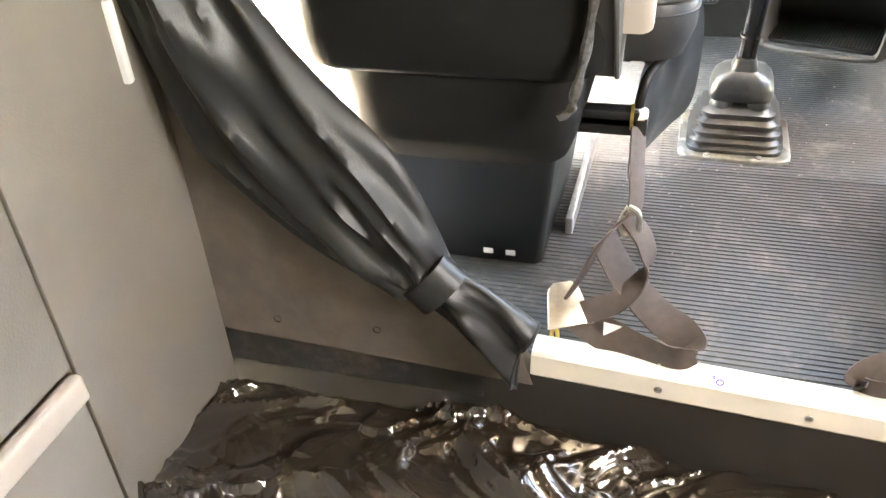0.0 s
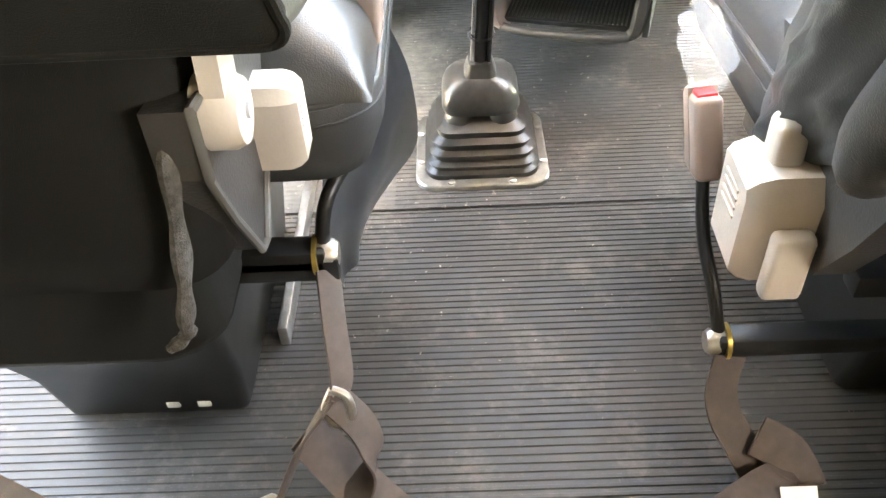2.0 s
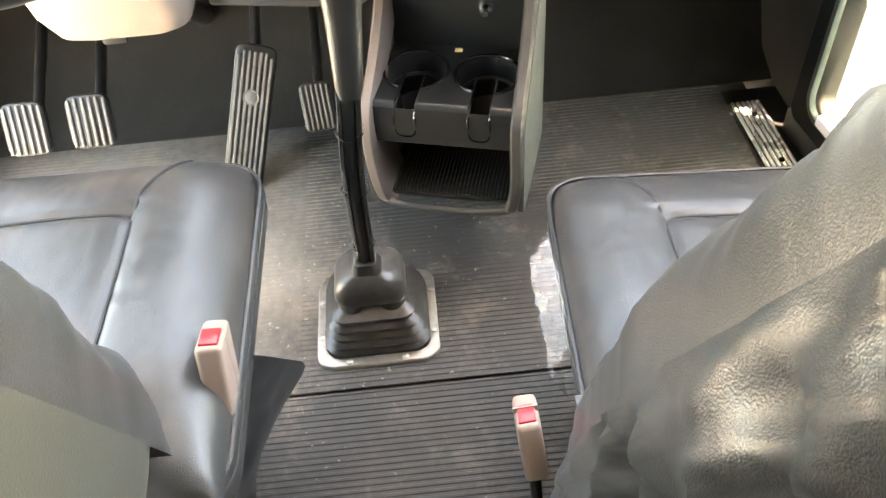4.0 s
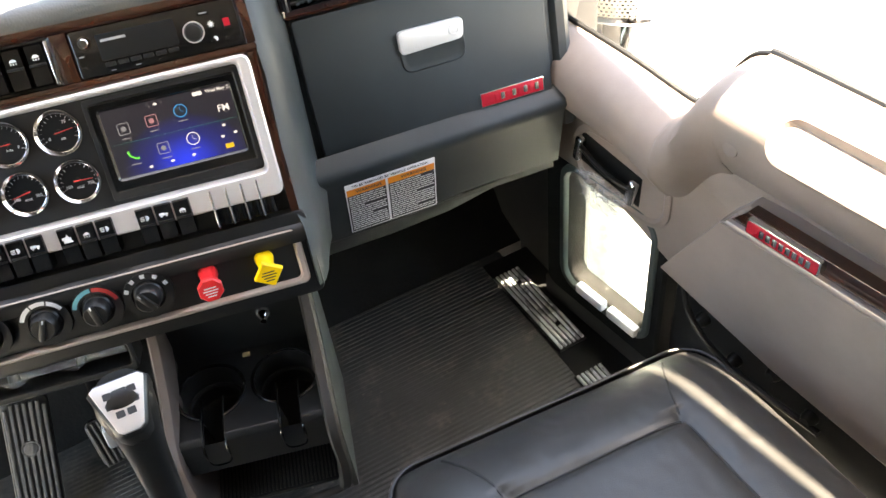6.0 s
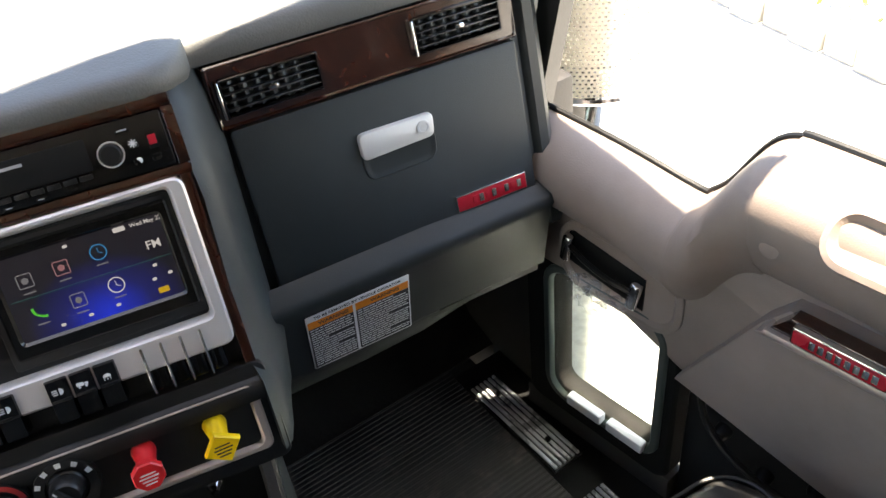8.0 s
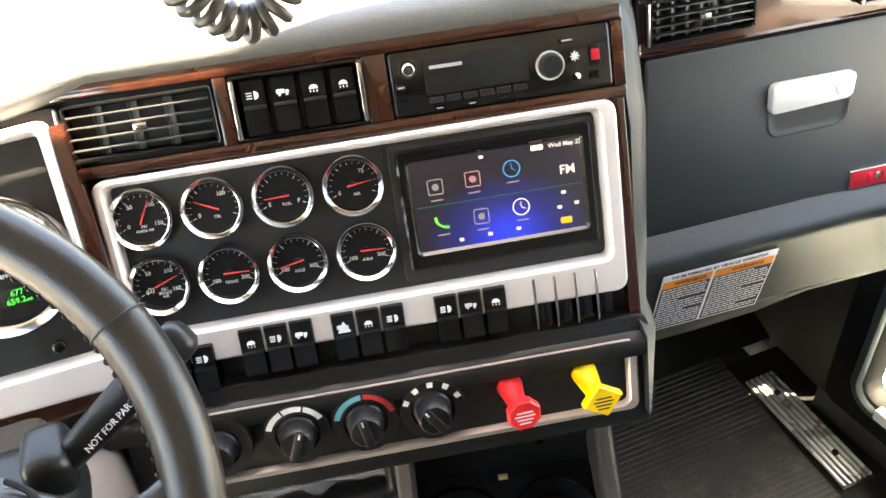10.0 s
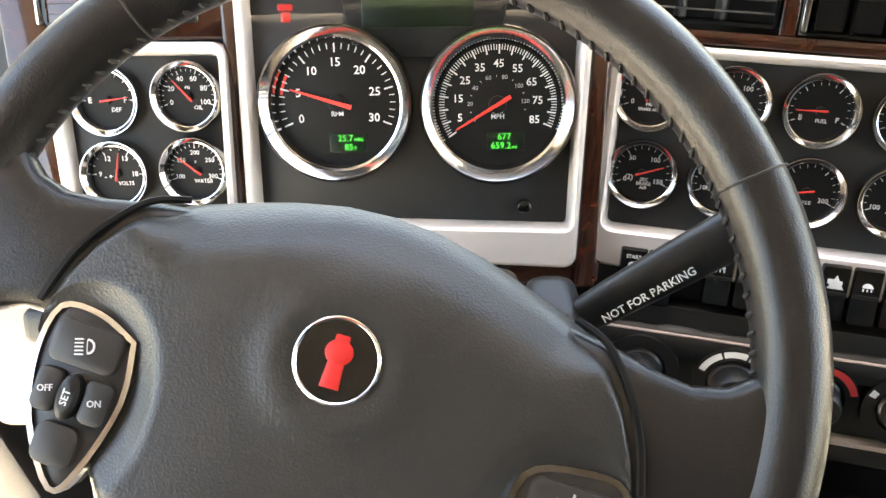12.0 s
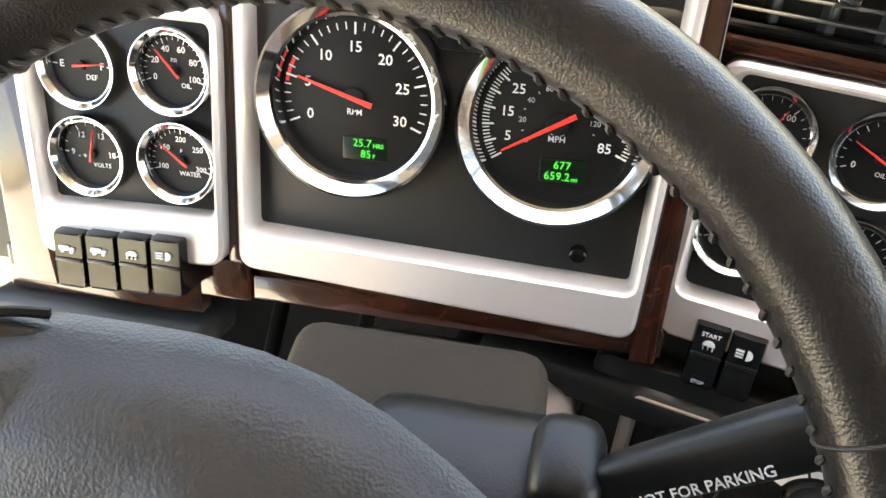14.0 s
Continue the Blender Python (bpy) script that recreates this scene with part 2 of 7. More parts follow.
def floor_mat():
    """Dark rubber, with tan dust and painted door light in the driver's footwell and loose crumbs round the gear lever.
    """
    m = mat("dusty_daylit_rubber", (0.042, 0.040, 0.038), 0.54, var=0.30, scale=5, bump=0.12, bscale=500, spec=0.45)
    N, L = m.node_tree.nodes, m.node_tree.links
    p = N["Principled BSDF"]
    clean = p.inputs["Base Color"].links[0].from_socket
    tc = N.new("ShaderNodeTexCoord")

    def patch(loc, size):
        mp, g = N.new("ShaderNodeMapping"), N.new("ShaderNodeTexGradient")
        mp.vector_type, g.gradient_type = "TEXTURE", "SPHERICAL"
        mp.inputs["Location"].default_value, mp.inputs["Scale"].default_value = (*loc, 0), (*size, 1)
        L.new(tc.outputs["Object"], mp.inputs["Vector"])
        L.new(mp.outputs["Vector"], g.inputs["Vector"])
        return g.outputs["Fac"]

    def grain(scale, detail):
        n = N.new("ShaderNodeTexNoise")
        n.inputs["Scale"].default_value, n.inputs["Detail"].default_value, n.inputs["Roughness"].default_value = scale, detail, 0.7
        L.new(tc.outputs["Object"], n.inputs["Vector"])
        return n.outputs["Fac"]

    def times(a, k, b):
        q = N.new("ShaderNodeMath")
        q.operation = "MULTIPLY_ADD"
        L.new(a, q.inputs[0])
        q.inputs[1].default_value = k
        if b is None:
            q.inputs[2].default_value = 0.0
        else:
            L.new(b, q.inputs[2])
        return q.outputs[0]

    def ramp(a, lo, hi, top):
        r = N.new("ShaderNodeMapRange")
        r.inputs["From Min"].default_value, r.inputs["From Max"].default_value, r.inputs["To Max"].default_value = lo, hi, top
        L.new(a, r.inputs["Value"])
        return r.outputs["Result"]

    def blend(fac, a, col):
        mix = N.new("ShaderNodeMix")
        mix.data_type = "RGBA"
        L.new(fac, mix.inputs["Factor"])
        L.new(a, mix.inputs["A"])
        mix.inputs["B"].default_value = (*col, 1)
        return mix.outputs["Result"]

    # The tan patch is part dust, part daylight from the door put into colour.
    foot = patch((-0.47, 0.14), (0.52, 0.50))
    dust_and_daylight = ramp(times(foot, 0.9, times(grain(9, 8), 0.7, times(grain(60, 5), 0.3, None))), 0.52, 1.25, 1.0)
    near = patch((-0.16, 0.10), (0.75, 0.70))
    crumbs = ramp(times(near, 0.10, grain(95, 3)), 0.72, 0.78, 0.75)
    L.new(blend(crumbs, blend(dust_and_daylight, clean, (0.37, 0.31, 0.25)), (0.45, 0.38, 0.30)), p.inputs["Base Color"])
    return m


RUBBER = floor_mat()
BOOTR = mat("boot_rubber", (0.038, 0.035, 0.032), 0.34, var=0.55, scale=22, bump=0.12, bscale=300)
BONE = grain_mat("beige_plastic", (0.46, 0.40, 0.34), 0.42, 400, 0.08)
TAUPE = grain_mat("taupe_door_vinyl", (0.27, 0.215, 0.185), 0.5, 520, 0.14)
TAUPE_D = mat("taupe_carpet_panel", (0.16, 0.135, 0.115), 0.9, var=0.18, scale=14, bump=0.6, bscale=700, spec=0.2)
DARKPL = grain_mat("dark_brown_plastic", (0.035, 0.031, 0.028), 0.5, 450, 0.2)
CARPET = mat("black_carpet", (0.032, 0.028, 0.024), 0.95, bump=0.8, bscale=900, spec=0.15)
STRAP = mat("grey_webbing", (0.088, 0.070, 0.062), 0.7, var=0.15, scale=60, bump=0.4, bscale=1500, spec=0.3)
STEEL = mat("zinc_steel", (0.50, 0.48, 0.44), 0.35, 0.9, var=0.2, scale=40, bump=0.06)
BRASS = mat("brass_bolt", (0.55, 0.38, 0.12), 0.3, 0.9, var=0.15, bump=0.05)
BLACKM = mat("black_metal", (0.015, 0.015, 0.015), 0.4, 0.3, bump=0.05)
VINYL = mat("black_vinyl", (0.020, 0.021, 0.022), 0.33, var=0.1, scale=20, bump=0.15, bscale=800)
SILL = mat("white_board", (0.72, 0.68, 0.60), 0.5, var=0.06, scale=9, bump=0.08, bscale=300)
BLUEPR = mat("blue_print", (0.08, 0.07, 0.35), 0.6, bump=0, var=0.05)
TREAD = mat("ribbed_aluminium", (0.72, 0.75, 0.76), 0.28, 0.45, var=0.06, scale=20, bump=0.05)
PAPER = mat("label_paper", (0.80, 0.81, 0.82), 0.55, bump=0.02)
ORANGE = mat("label_orange", (0.85, 0.27, 0.02), 0.55, bump=0, var=0.04)
INK = mat("label_ink", (0.03, 0.03, 0.035), 0.6, bump=0)
BADGE = mat("red_badge", (0.45, 0.015, 0.03), 0.25, 0.1, bump=0, var=0.1)
GREENLCD = mat("green_display", (0.003, 0.009, 0.004), 0.3, bump=0, var=0.06)
GREENDIG = glow_mat("green_digits", (0.02, 0.85, 0.12), 0.16)
REDLAMP = glow_mat("red_warning_lamp", (0.9, 0.03, 0.03), 0.06)
SCR_BG = glow_mat("screen_dark", (0.012, 0.012, 0.02), 0.12)
SCR_BLUE = glow_mat("screen_blue", (0.01, 0.02, 0.55), 0.06)
SCR_W = glow_mat("screen_white", (0.75, 0.75, 0.8), 0.1)
SCR_G = glow_mat("screen_green", (0.08, 0.75, 0.05), 0.1)
SCR_T = glow_mat("screen_teal", (0.01, 0.16, 0.14), 0.06)
SCR_Y = glow_mat("screen_yellow", (0.7, 0.45, 0.02), 0.1)
SCR_C = glow_mat("screen_cyan", (0.02, 0.3, 0.7), 0.1)
SCR_P = glow_mat("screen_pink", (0.10, 0.03, 0.06), 0.1)
TEAL = mat("teal_print", (0.10, 0.35, 0.42), 0.5, bump=0)
REDPR = mat("red_print", (0.45, 0.03, 0.03), 0.5, bump=0)
CEIL = grain_mat("grey_headliner", (0.20, 0.18, 0.16), 0.8, 350, 0.3)
GREYW = grain_mat("grey_cabinet_vinyl", (0.22, 0.195, 0.168), 0.6, 350, 0.25, var=0.06)
WINGL = glass_mat("window_glass")
CONC = mat("concrete_yard", (0.55, 0.53, 0.49), 0.9, var=0.12, scale=1.2, bump=0.3, bscale=40)
STONE = mat("kerb_stone", (0.45, 0.42, 0.37), 0.85, var=0.2, scale=7, bump=0.4, bscale=60)
LEAF = mat("hedge_leaf", (0.10, 0.13, 0.03), 0.6, var=0.5, scale=3, bump=0)
TRUCK = mat("truck_paint", (0.62, 0.62, 0.62), 0.35, bump=0, var=0.03)


def wood_mat():
    m = mat("burl_wood", (0.055, 0.015, 0.007), 0.14, var=0.3, scale=30, bump=0, coat=0.6, detail=8, rvar=0.03, col2=(0.010, 0.004, 0.003))
    nt = m.node_tree
    N, L = nt.nodes, nt.links
    for n in N:
        if n.bl_idname == "ShaderNodeTexNoise":
            n.inputs["Distortion"].default_value = 2.2
    return m


WOOD = wood_mat()


def bag_mat():
    m = bpy.data.materials.new("clear_plastic_film")
    m.use_nodes = True
    N, L = m.node_tree.nodes, m.node_tree.links
    p = N["Principled BSDF"]
    p.inputs["Base Color"].default_value, p.inputs["Roughness"].default_value = (0.030, 0.023, 0.017, 1), 0.14
    p.inputs["Specular IOR Level"].default_value, p.inputs["Coat Weight"].default_value, p.inputs["Coat Roughness"].default_value = 0.9, 0.7, 0.05
    tc, n = N.new("ShaderNodeTexCoord"), N.new("ShaderNodeTexNoise")
    n.inputs["Scale"].default_value, n.inputs["Detail"].default_value, n.inputs["Distortion"].default_value = 17, 2, 1.0
    L.new(tc.outputs["Object"], n.inputs["Vector"])
    b = N.new("ShaderNodeBump")
    b.inputs["Strength"].default_value, b.inputs["Distance"].default_value = 0.55, 0.012
    L.new(n.outputs["Fac"], b.inputs["Height"])
    L.new(b.outputs["Normal"], p.inputs["Normal"])
    return m


FILM = bag_mat()
WRAP = mat("thin_plastic_wrap", (0.85, 0.86, 0.86), 0.10, bump=0.5, bscale=120, spec=0.9)
WRAP.node_tree.nodes["Principled BSDF"].inputs["Alpha"].default_value = 0.24


def screen_mat():
    """A dark display with a soft blue glow low in its middle."""
    m = glow_mat("screen_face", (0.0, 0.0, 0.0), 0.11)
    N, L = m.node_tree.nodes, m.node_tree.links
    p = N["Principled BSDF"]
    tc, mp, g, ramp = N.new("ShaderNodeTexCoord"), N.new("ShaderNodeMapping"), N.new("ShaderNodeTexGradient"), N.new("ShaderNodeValToRGB")
    mp.vector_type = "TEXTURE"
    mp.inputs["Location"].default_value, mp.inputs["Scale"].default_value = (0.150, -0.035, 0), (0.080, 0.060, 1)
    g.gradient_type = "SPHERICAL"
    ramp.color_ramp.elements[0].color, ramp.color_ramp.elements[1].color = (0.010, 0.008, 0.016, 1), (0.01, 0.04, 0.9, 1)
    e = ramp.color_ramp.elements.new(0.45)
    e.color = (0.012, 0.015, 0.16, 1)
    L.new(tc.outputs["Object"], mp.inputs["Vector"])
    L.new(mp.outputs["Vector"], g.inputs["Vector"])
    L.new(g.outputs["Fac"], ramp.inputs["Fac"])
    L.new(ramp.outputs["Color"], p.inputs["Emission Color"])
    p.inputs["Roughness"].default_value = 0.12
    return m


SCR_FACE = screen_mat()


# ---- the setting ----
CL = panel(-0.294, 0.3387, 0.7727, 0, 27)
CE = panel(0.058, 0.298, 0.740, -12, 25)
LO = panel(0.175, 0.190, 0.573, -12, 20)
GL = panel(0.631, 0.300, 0.688, -8, 12)
LA = panel(0.485, 0.279, 0.495, -6, -10)
WH = panel(-0.3138, 0.0273, 0.8343, -0.42, 48.75)
DOOR = Matrix.Translation((0.845, 0.1, 0)) @ RZ(7) @ Matrix(((0, 0, -1, 0), (-1, 0, 0, 0), (0, 1, 0, 0), (0, 0, 0, 1)))
DOOR_L = Matrix.Translation((-0.86, 0.1, 0)) @ RZ(-5) @ Matrix(((0, 0, 1, 0), (1, 0, 0, 0), (0, 1, 0, 0), (0, 0, 0, 1)))

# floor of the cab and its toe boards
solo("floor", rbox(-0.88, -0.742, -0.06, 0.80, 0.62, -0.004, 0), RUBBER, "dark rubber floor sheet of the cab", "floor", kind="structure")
toe = loft([[(x, 0.52, 0.0), (x, 0.60, 0.03), (x, 0.80, 0.32), (x, 0.80, 0.95), (x, 0.84, 0.95), (x, 0.84, -0.06), (x, 0.52, -0.06)] for x in (-0.88, 0.88)])
solo("firewall", toe, mat("black_insulation", (0.013, 0.012, 0.011), 0.9, var=0.3, scale=9, bump=0.5, bscale=120, spec=0.2), "dark firewall and sloping toe board under the dash", "wall", kind="structure")


def ribs(x0, x1, y0, y1, pitch=0.0105, h=0.0028, z=-0.003, slope=0.0):
    prof, y = [], y0
    while y < y1:
        prof += [(y, z), (y + pitch * 0.42, z), (y + pitch * 0.52, z + h), (y + pitch * 0.9, z + h)]
        y += pitch
    return loft([[(x, yy, zz + slope * max(0, x - 0.3)) for yy, zz in prof] for x in (x0, x1)], closed=False)


solo("floor_mat", join(ribs(-0.80, -0.13, -0.738, -0.16, h=0.0016), ribs(-0.80, -0.13, -0.1605, 0.575, h=0.0003), ribs(-0.13, 0.742, -0.738, -0.16, h=0.0016), ribs(-0.13, 0.742, -0.1605, 0.575, h=0.0012)), RUBBER, "black ribbed rubber floor mat with tan dust and painted light in its ribs", "floor mat", kind="structure", smooth=0)

# raised edge between the cab floor and the sleeper, set slightly askew
SK = Matrix.Translation((-0.25, -0.712, 0)) @ RZ(-3.4) @ Matrix.Translation((0.25, 0.712, 0))
board = [(-0.712, 0.040), (-0.722, 0.043), (-0.742, 0.038), (-0.747, 0.033), (-0.7515, 0.006), (-0.748, 0.001), (-0.712, 0.001)]
sill = solo("threshold_board", loft([[(x, y, z) for y, z in board] for x in (-0.250, 0.330)], m=SK), SILL, "white painted threshold board with screws and blue print", "threshold", kind="structure", smooth=20)
for x, y, z, ax in ((-0.088, -0.7495, 0.018, 90), (0.082, -0.734, 0.038, 8), (0.086, -0.7500, 0.018, 90), (0.254, -0.734, 0.038, 8), (0.258, -0.7500, 0.018, 90), (-0.09, -0.726, 0.042, 8)):
    b = revolve([(0.0052, 0), (0.0048, 0.0012), (0.003, 0.002), (0.0012, 0.0012)], 12, SK @ Matrix.Translation((x, y, z)) @ RX(ax), cap1=True)
    part("screw", b, STEEL, sill)
for x, words in ((-0.02, "tto"), (0.292, "tto")):
    b = lettering(words, 0.022, SK @ Matrix.Translation((x, -0.7325, 0.0405)) @ RX(8) @ RZ(-62), 0.0001)
    part("stamp", b, BLUEPR, sill, "blue stamped letters")
solo("riser", rbox(-0.90, -0.746, -0.40, 0.90, -0.722, 0.000, 0.003, m=SK), CARPET, "black carpeted riser under the threshold", "wall", kind="structure")
poly = [(-0.72, 0.004), (-0.25, -0.018), (-0.27, 0.05), (-0.34, 0.125), (-0.43, 0.26), (-0.56, 0.45), (-0.67, 0.68), (-0.68, 0.80), (-0.68, 1.55), (-0.95, 1.55), (-0.95, 0.004)]
side_l = loft([[(x, y, z) for x, z in poly] for y in (-0.748, -0.722)])
pl = solo("partition_left", side_l, TAUPE_D, "taupe felt-covered partition panel with two holes", "wall", kind="structure", smooth=0)
for x, z in ((-0.610, 0.034), (-0.462, 0.040)):
    part("plug", revolve([(0.006, 0), (0.0055, 0.0008), (0.003, -0.002)], 12, Matrix.Translation((x, -0.7483, z)) @ RX(90), cap1=True), BLACK, pl)
poly = [(0.315, -0.03), (0.315, 0.06), (0.40, 0.12), (0.60, 0.40), (0.70, 0.80), (0.70, 1.55), (0.95, 1.55), (0.95, -0.03)]
solo("partition_right", loft([[(x, y, z) for x, z in poly] for y in (-0.755, -0.728)]), TAUPE_D, "taupe felt-covered partition panel", "wall", kind="structure", smooth=0)
solo("bunk_base", rbox(-0.95, -2.3, -0.42, 0.95, -0.744, -0.30, 0.003), CARPET, "black carpeted floor of the sleeper", "floor", kind="structure")
# Unseen wall; its window opening is assumed and sized to limit the fill.
solo("wall_sleeper_right", join(rbox(0.90, -2.3, -0.4, 0.96, -0.75, 0.75, 0), rbox(0.90, -2.3, 1.10, 0.96, -0.75, 1.95, 0), rbox(0.90, -1.20, 0.75, 0.96, -0.75, 1.10, 0), rbox(0.90, -2.3, 0.75, 0.96, -1.70, 1.10, 0)), GREYW, "unseen grey vinyl wall of the sleeper with an assumed window opening", "wall", kind="structure")
solo("wall_sleeper_left", rbox(-0.96, -2.3, -0.4, -0.92, -0.75, 1.95, 0), GREYW, "grey vinyl wall of the sleeper", "wall", kind="structure")
solo("wall_sleeper_back", rbox(-0.96, -2.36, -0.4, 0.96, -2.3, 1.95, 0), GREYW, "grey vinyl back wall of the sleeper", "wall", kind="structure")
# Right edge cut back to a made-up slit that throws the seat's sun strips.
solo("ceiling", join(rbox(-0.96, -2.36, 1.95, 0.96, -0.75, 2.0, 0), loft([[(x, y, z) for x, y in ((-0.96, -0.80), (0.839, -0.80), (0.831, -0.10), (0.96, -0.10), (0.96, 0.34), (-0.96, 0.34))] for z in (1.50, 1.55)]), rbox(-0.96, -0.80, 1.55, 0.96, -0.75, 1.95, 0)), CEIL, "grey padded headliner, its right edge cut back to throw sun strips", "ceiling", kind="structure")

# the cab's shell round the doors and the windscreen
for s, nm in ((1, "right"), (-1, "left")):
    post = loft([[(s * (0.90 + dx), y + dy, z) for dx, dy in ((-0.005, -0.01), (0.05, -0.01), (0.05, 0.05), (-0.005, 0.05))] for y, z in ((0.66, 0.60), (0.36, 1.52))])
    solo("pillar_" + nm, post, BLACK, "dark windscreen pillar", "pillar", kind="structure")
    solo("rear_pillar_" + nm, rbox(min(s * 0.88, s * 0.97), -0.80, -0.06, max(s * 0.88, s * 0.97), -0.66, 1.52, 0.01), TAUPE, "taupe door pillar", "pillar", kind="structure")
    cowl = rbox(min(s * 0.86, s * 0.94), 0.36, -0.06, max(s * 0.86, s * 0.94), 0.86, 0.66, 0.01)
    solo("cowl_side_" + nm, cowl, DARKPL, "dark kick panel beside the footwell", "wall", kind="structure")
# Unseen block added to keep sun from leaking through the dash to the footwell.
solo("dash_sun_block", rbox(-0.86, 0.47, 0.56, 0.86, 0.83, 0.86, 0), DARKPL, "unseen dark block behind the dash panels that stops sun leaks", "dash body", kind="structure")
# Filler added beside the glove box to block sun that fell on the sill.
solo("dash_gap_filler", rbox(0.797, 0.40, 0.46, 0.950, 0.66, 0.872, 0.012, 3), DASH, "dark grey filler added at the dash end to block sun beside the passenger door", "panel", kind="structure")


# ---- the dash ----
def stations():
    out = []
    for u, v in ((-0.60, 0.118), (-0.45, 0.118), (-0.15, 0.118), (0.10, 0.122)):
        out.append((CL, u, v))
    for u in (-0.20, 0.0, 0.18, 0.255):
        out.append((CE, u, 0.162))
    return out


dash = thing("dashboard", (0, 0.45, 0.60), "dark grey moulded truck dashboard with a padded top", "dashboard", world=True)
rings = []
for m, u, v in stations():
    q = [m @ Vector((u, v + dv, w)) for dv, w in ((-0.006, -0.02), (0.0, 0.004), (0.008, 0.010), (0.018, 0.009), (0.027, 0.002), (0.033, -0.012))]
    top = q[-1]
    q += [Vector((top.x, top.y + 0.03, top.z + 0.006)), Vector((top.x, top.y + 0.12, 0.912)), Vector((top.x, 0.84, 0.925)), Vector((top.x, 0.84, 0.80))]
    rings.append(q)
last = rings[-1]
lobe = []
for th in (25, 50, 70, 90):
    sn, cs = math.sin(radians(th)), 1 - math.cos(radians(th))
    lobe.append([p + Vector((0.068 * sn, (0.075 if k < 7 else 0.0) * cs, -0.010 * cs)) for k, p in enumerate(last)])
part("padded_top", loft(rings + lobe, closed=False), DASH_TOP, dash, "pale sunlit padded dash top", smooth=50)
rings = []
for u in (-0.285, -0.26, -0.1, 0.1, 0.17, 0.20):
    lip = GL @ Vector((u, 0.186, -0.002))
    rings.append([lip, GL @ Vector((u, 0.200, 0.003)), GL @ Vector((u, 0.214, 0.000)), GL @ Vector((u, 0.222, -0.014)), Vector((lip.x, lip.y + 0.12, 0.908)), Vector((lip.x, 0.84, 0.92)), Vector((lip.x, 0.84, 0.8))])
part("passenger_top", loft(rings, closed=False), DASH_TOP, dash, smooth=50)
# the slanted column between the centre stack and the glove box
p, q = CE @ Vector((0.276, 0.178, -0.030)), GL @ Vector((-0.246, 0.205, -0.016))
rings = [[p + Vector((0, 0.02, 0))] + [p.lerp(q, k) for k in (0, 0.12, 0.35, 0.6, 0.85, 1)] + [q + Vector((0, 0.03, 0))]]
for a, b in (((0.262, 0.140), (-0.242, 0.160)), ((0.268, 0.05), (-0.238, 0.10)), ((0.262, -0.08), (-0.243, -0.03)), ((0.258, -0.135), (-0.246, -0.125))):
    p, q = CE @ Vector((a[0] + 0.008, a[1], 0.004)), GL @ Vector((b[0], b[1], 0.0))
    n = Vector((0.25, -0.95, 0.12))
    rings.append([p + Vector((0, 0.02, 0)), p, p.lerp(q, 0.12) + n * 0.010, p.lerp(q, 0.35) + n * 0.016, p.lerp(q, 0.6) + n * 0.010, p.lerp(q, 0.85) + n * 0.002, q, q + Vector((0, 0.03, 0))])
p, q = LO @ Vector((0.135, 0.03, 0.012)), LA @ Vector((-0.105, 0.055, 0.0))
rings.append([p + Vector((0, 0.03, 0)), p, p.lerp(q, 0.15) + n * 0.012, p.lerp(q, 0.35) + n * 0.014, p.lerp(q, 0.6) + n * 0.006, p.lerp(q, 0.85), q, q + Vector((0, 0.03, 0))])
p, q = LO @ Vector((0.135, -0.062, 0.008)), LA @ Vector((-0.112, -0.055, 0.0))
rings.append([p + Vector((0, 0.03, 0)), p, p.lerp(q, 0.15) + n * 0.010, p.lerp(q, 0.35) + n * 0.010, p.lerp(q, 0.6) + n * 0.004, p.lerp(q, 0.85), q, q + Vector((0, 0.03, 0))])
part("side_column", loft(rings, closed=False), DASH, dash, smooth=60)
# the black body behind the panels
part("body", loft([at_z(rr(-0.62, -0.150, 0.14, 0.12, 0.01), -0.05), at_z(rr(-0.62, -0.150, 0.14, 0.12, 0.01), -0.012)], m=CL), BLACK, dash)
part("centre_body", loft([at_z(rr(-0.30, -0.155, 0.268, 0.163, 0.01), -0.06), at_z(rr(-0.30, -0.155, 0.268, 0.163, 0.01), -0.012)], m=CE), BLACK, dash)
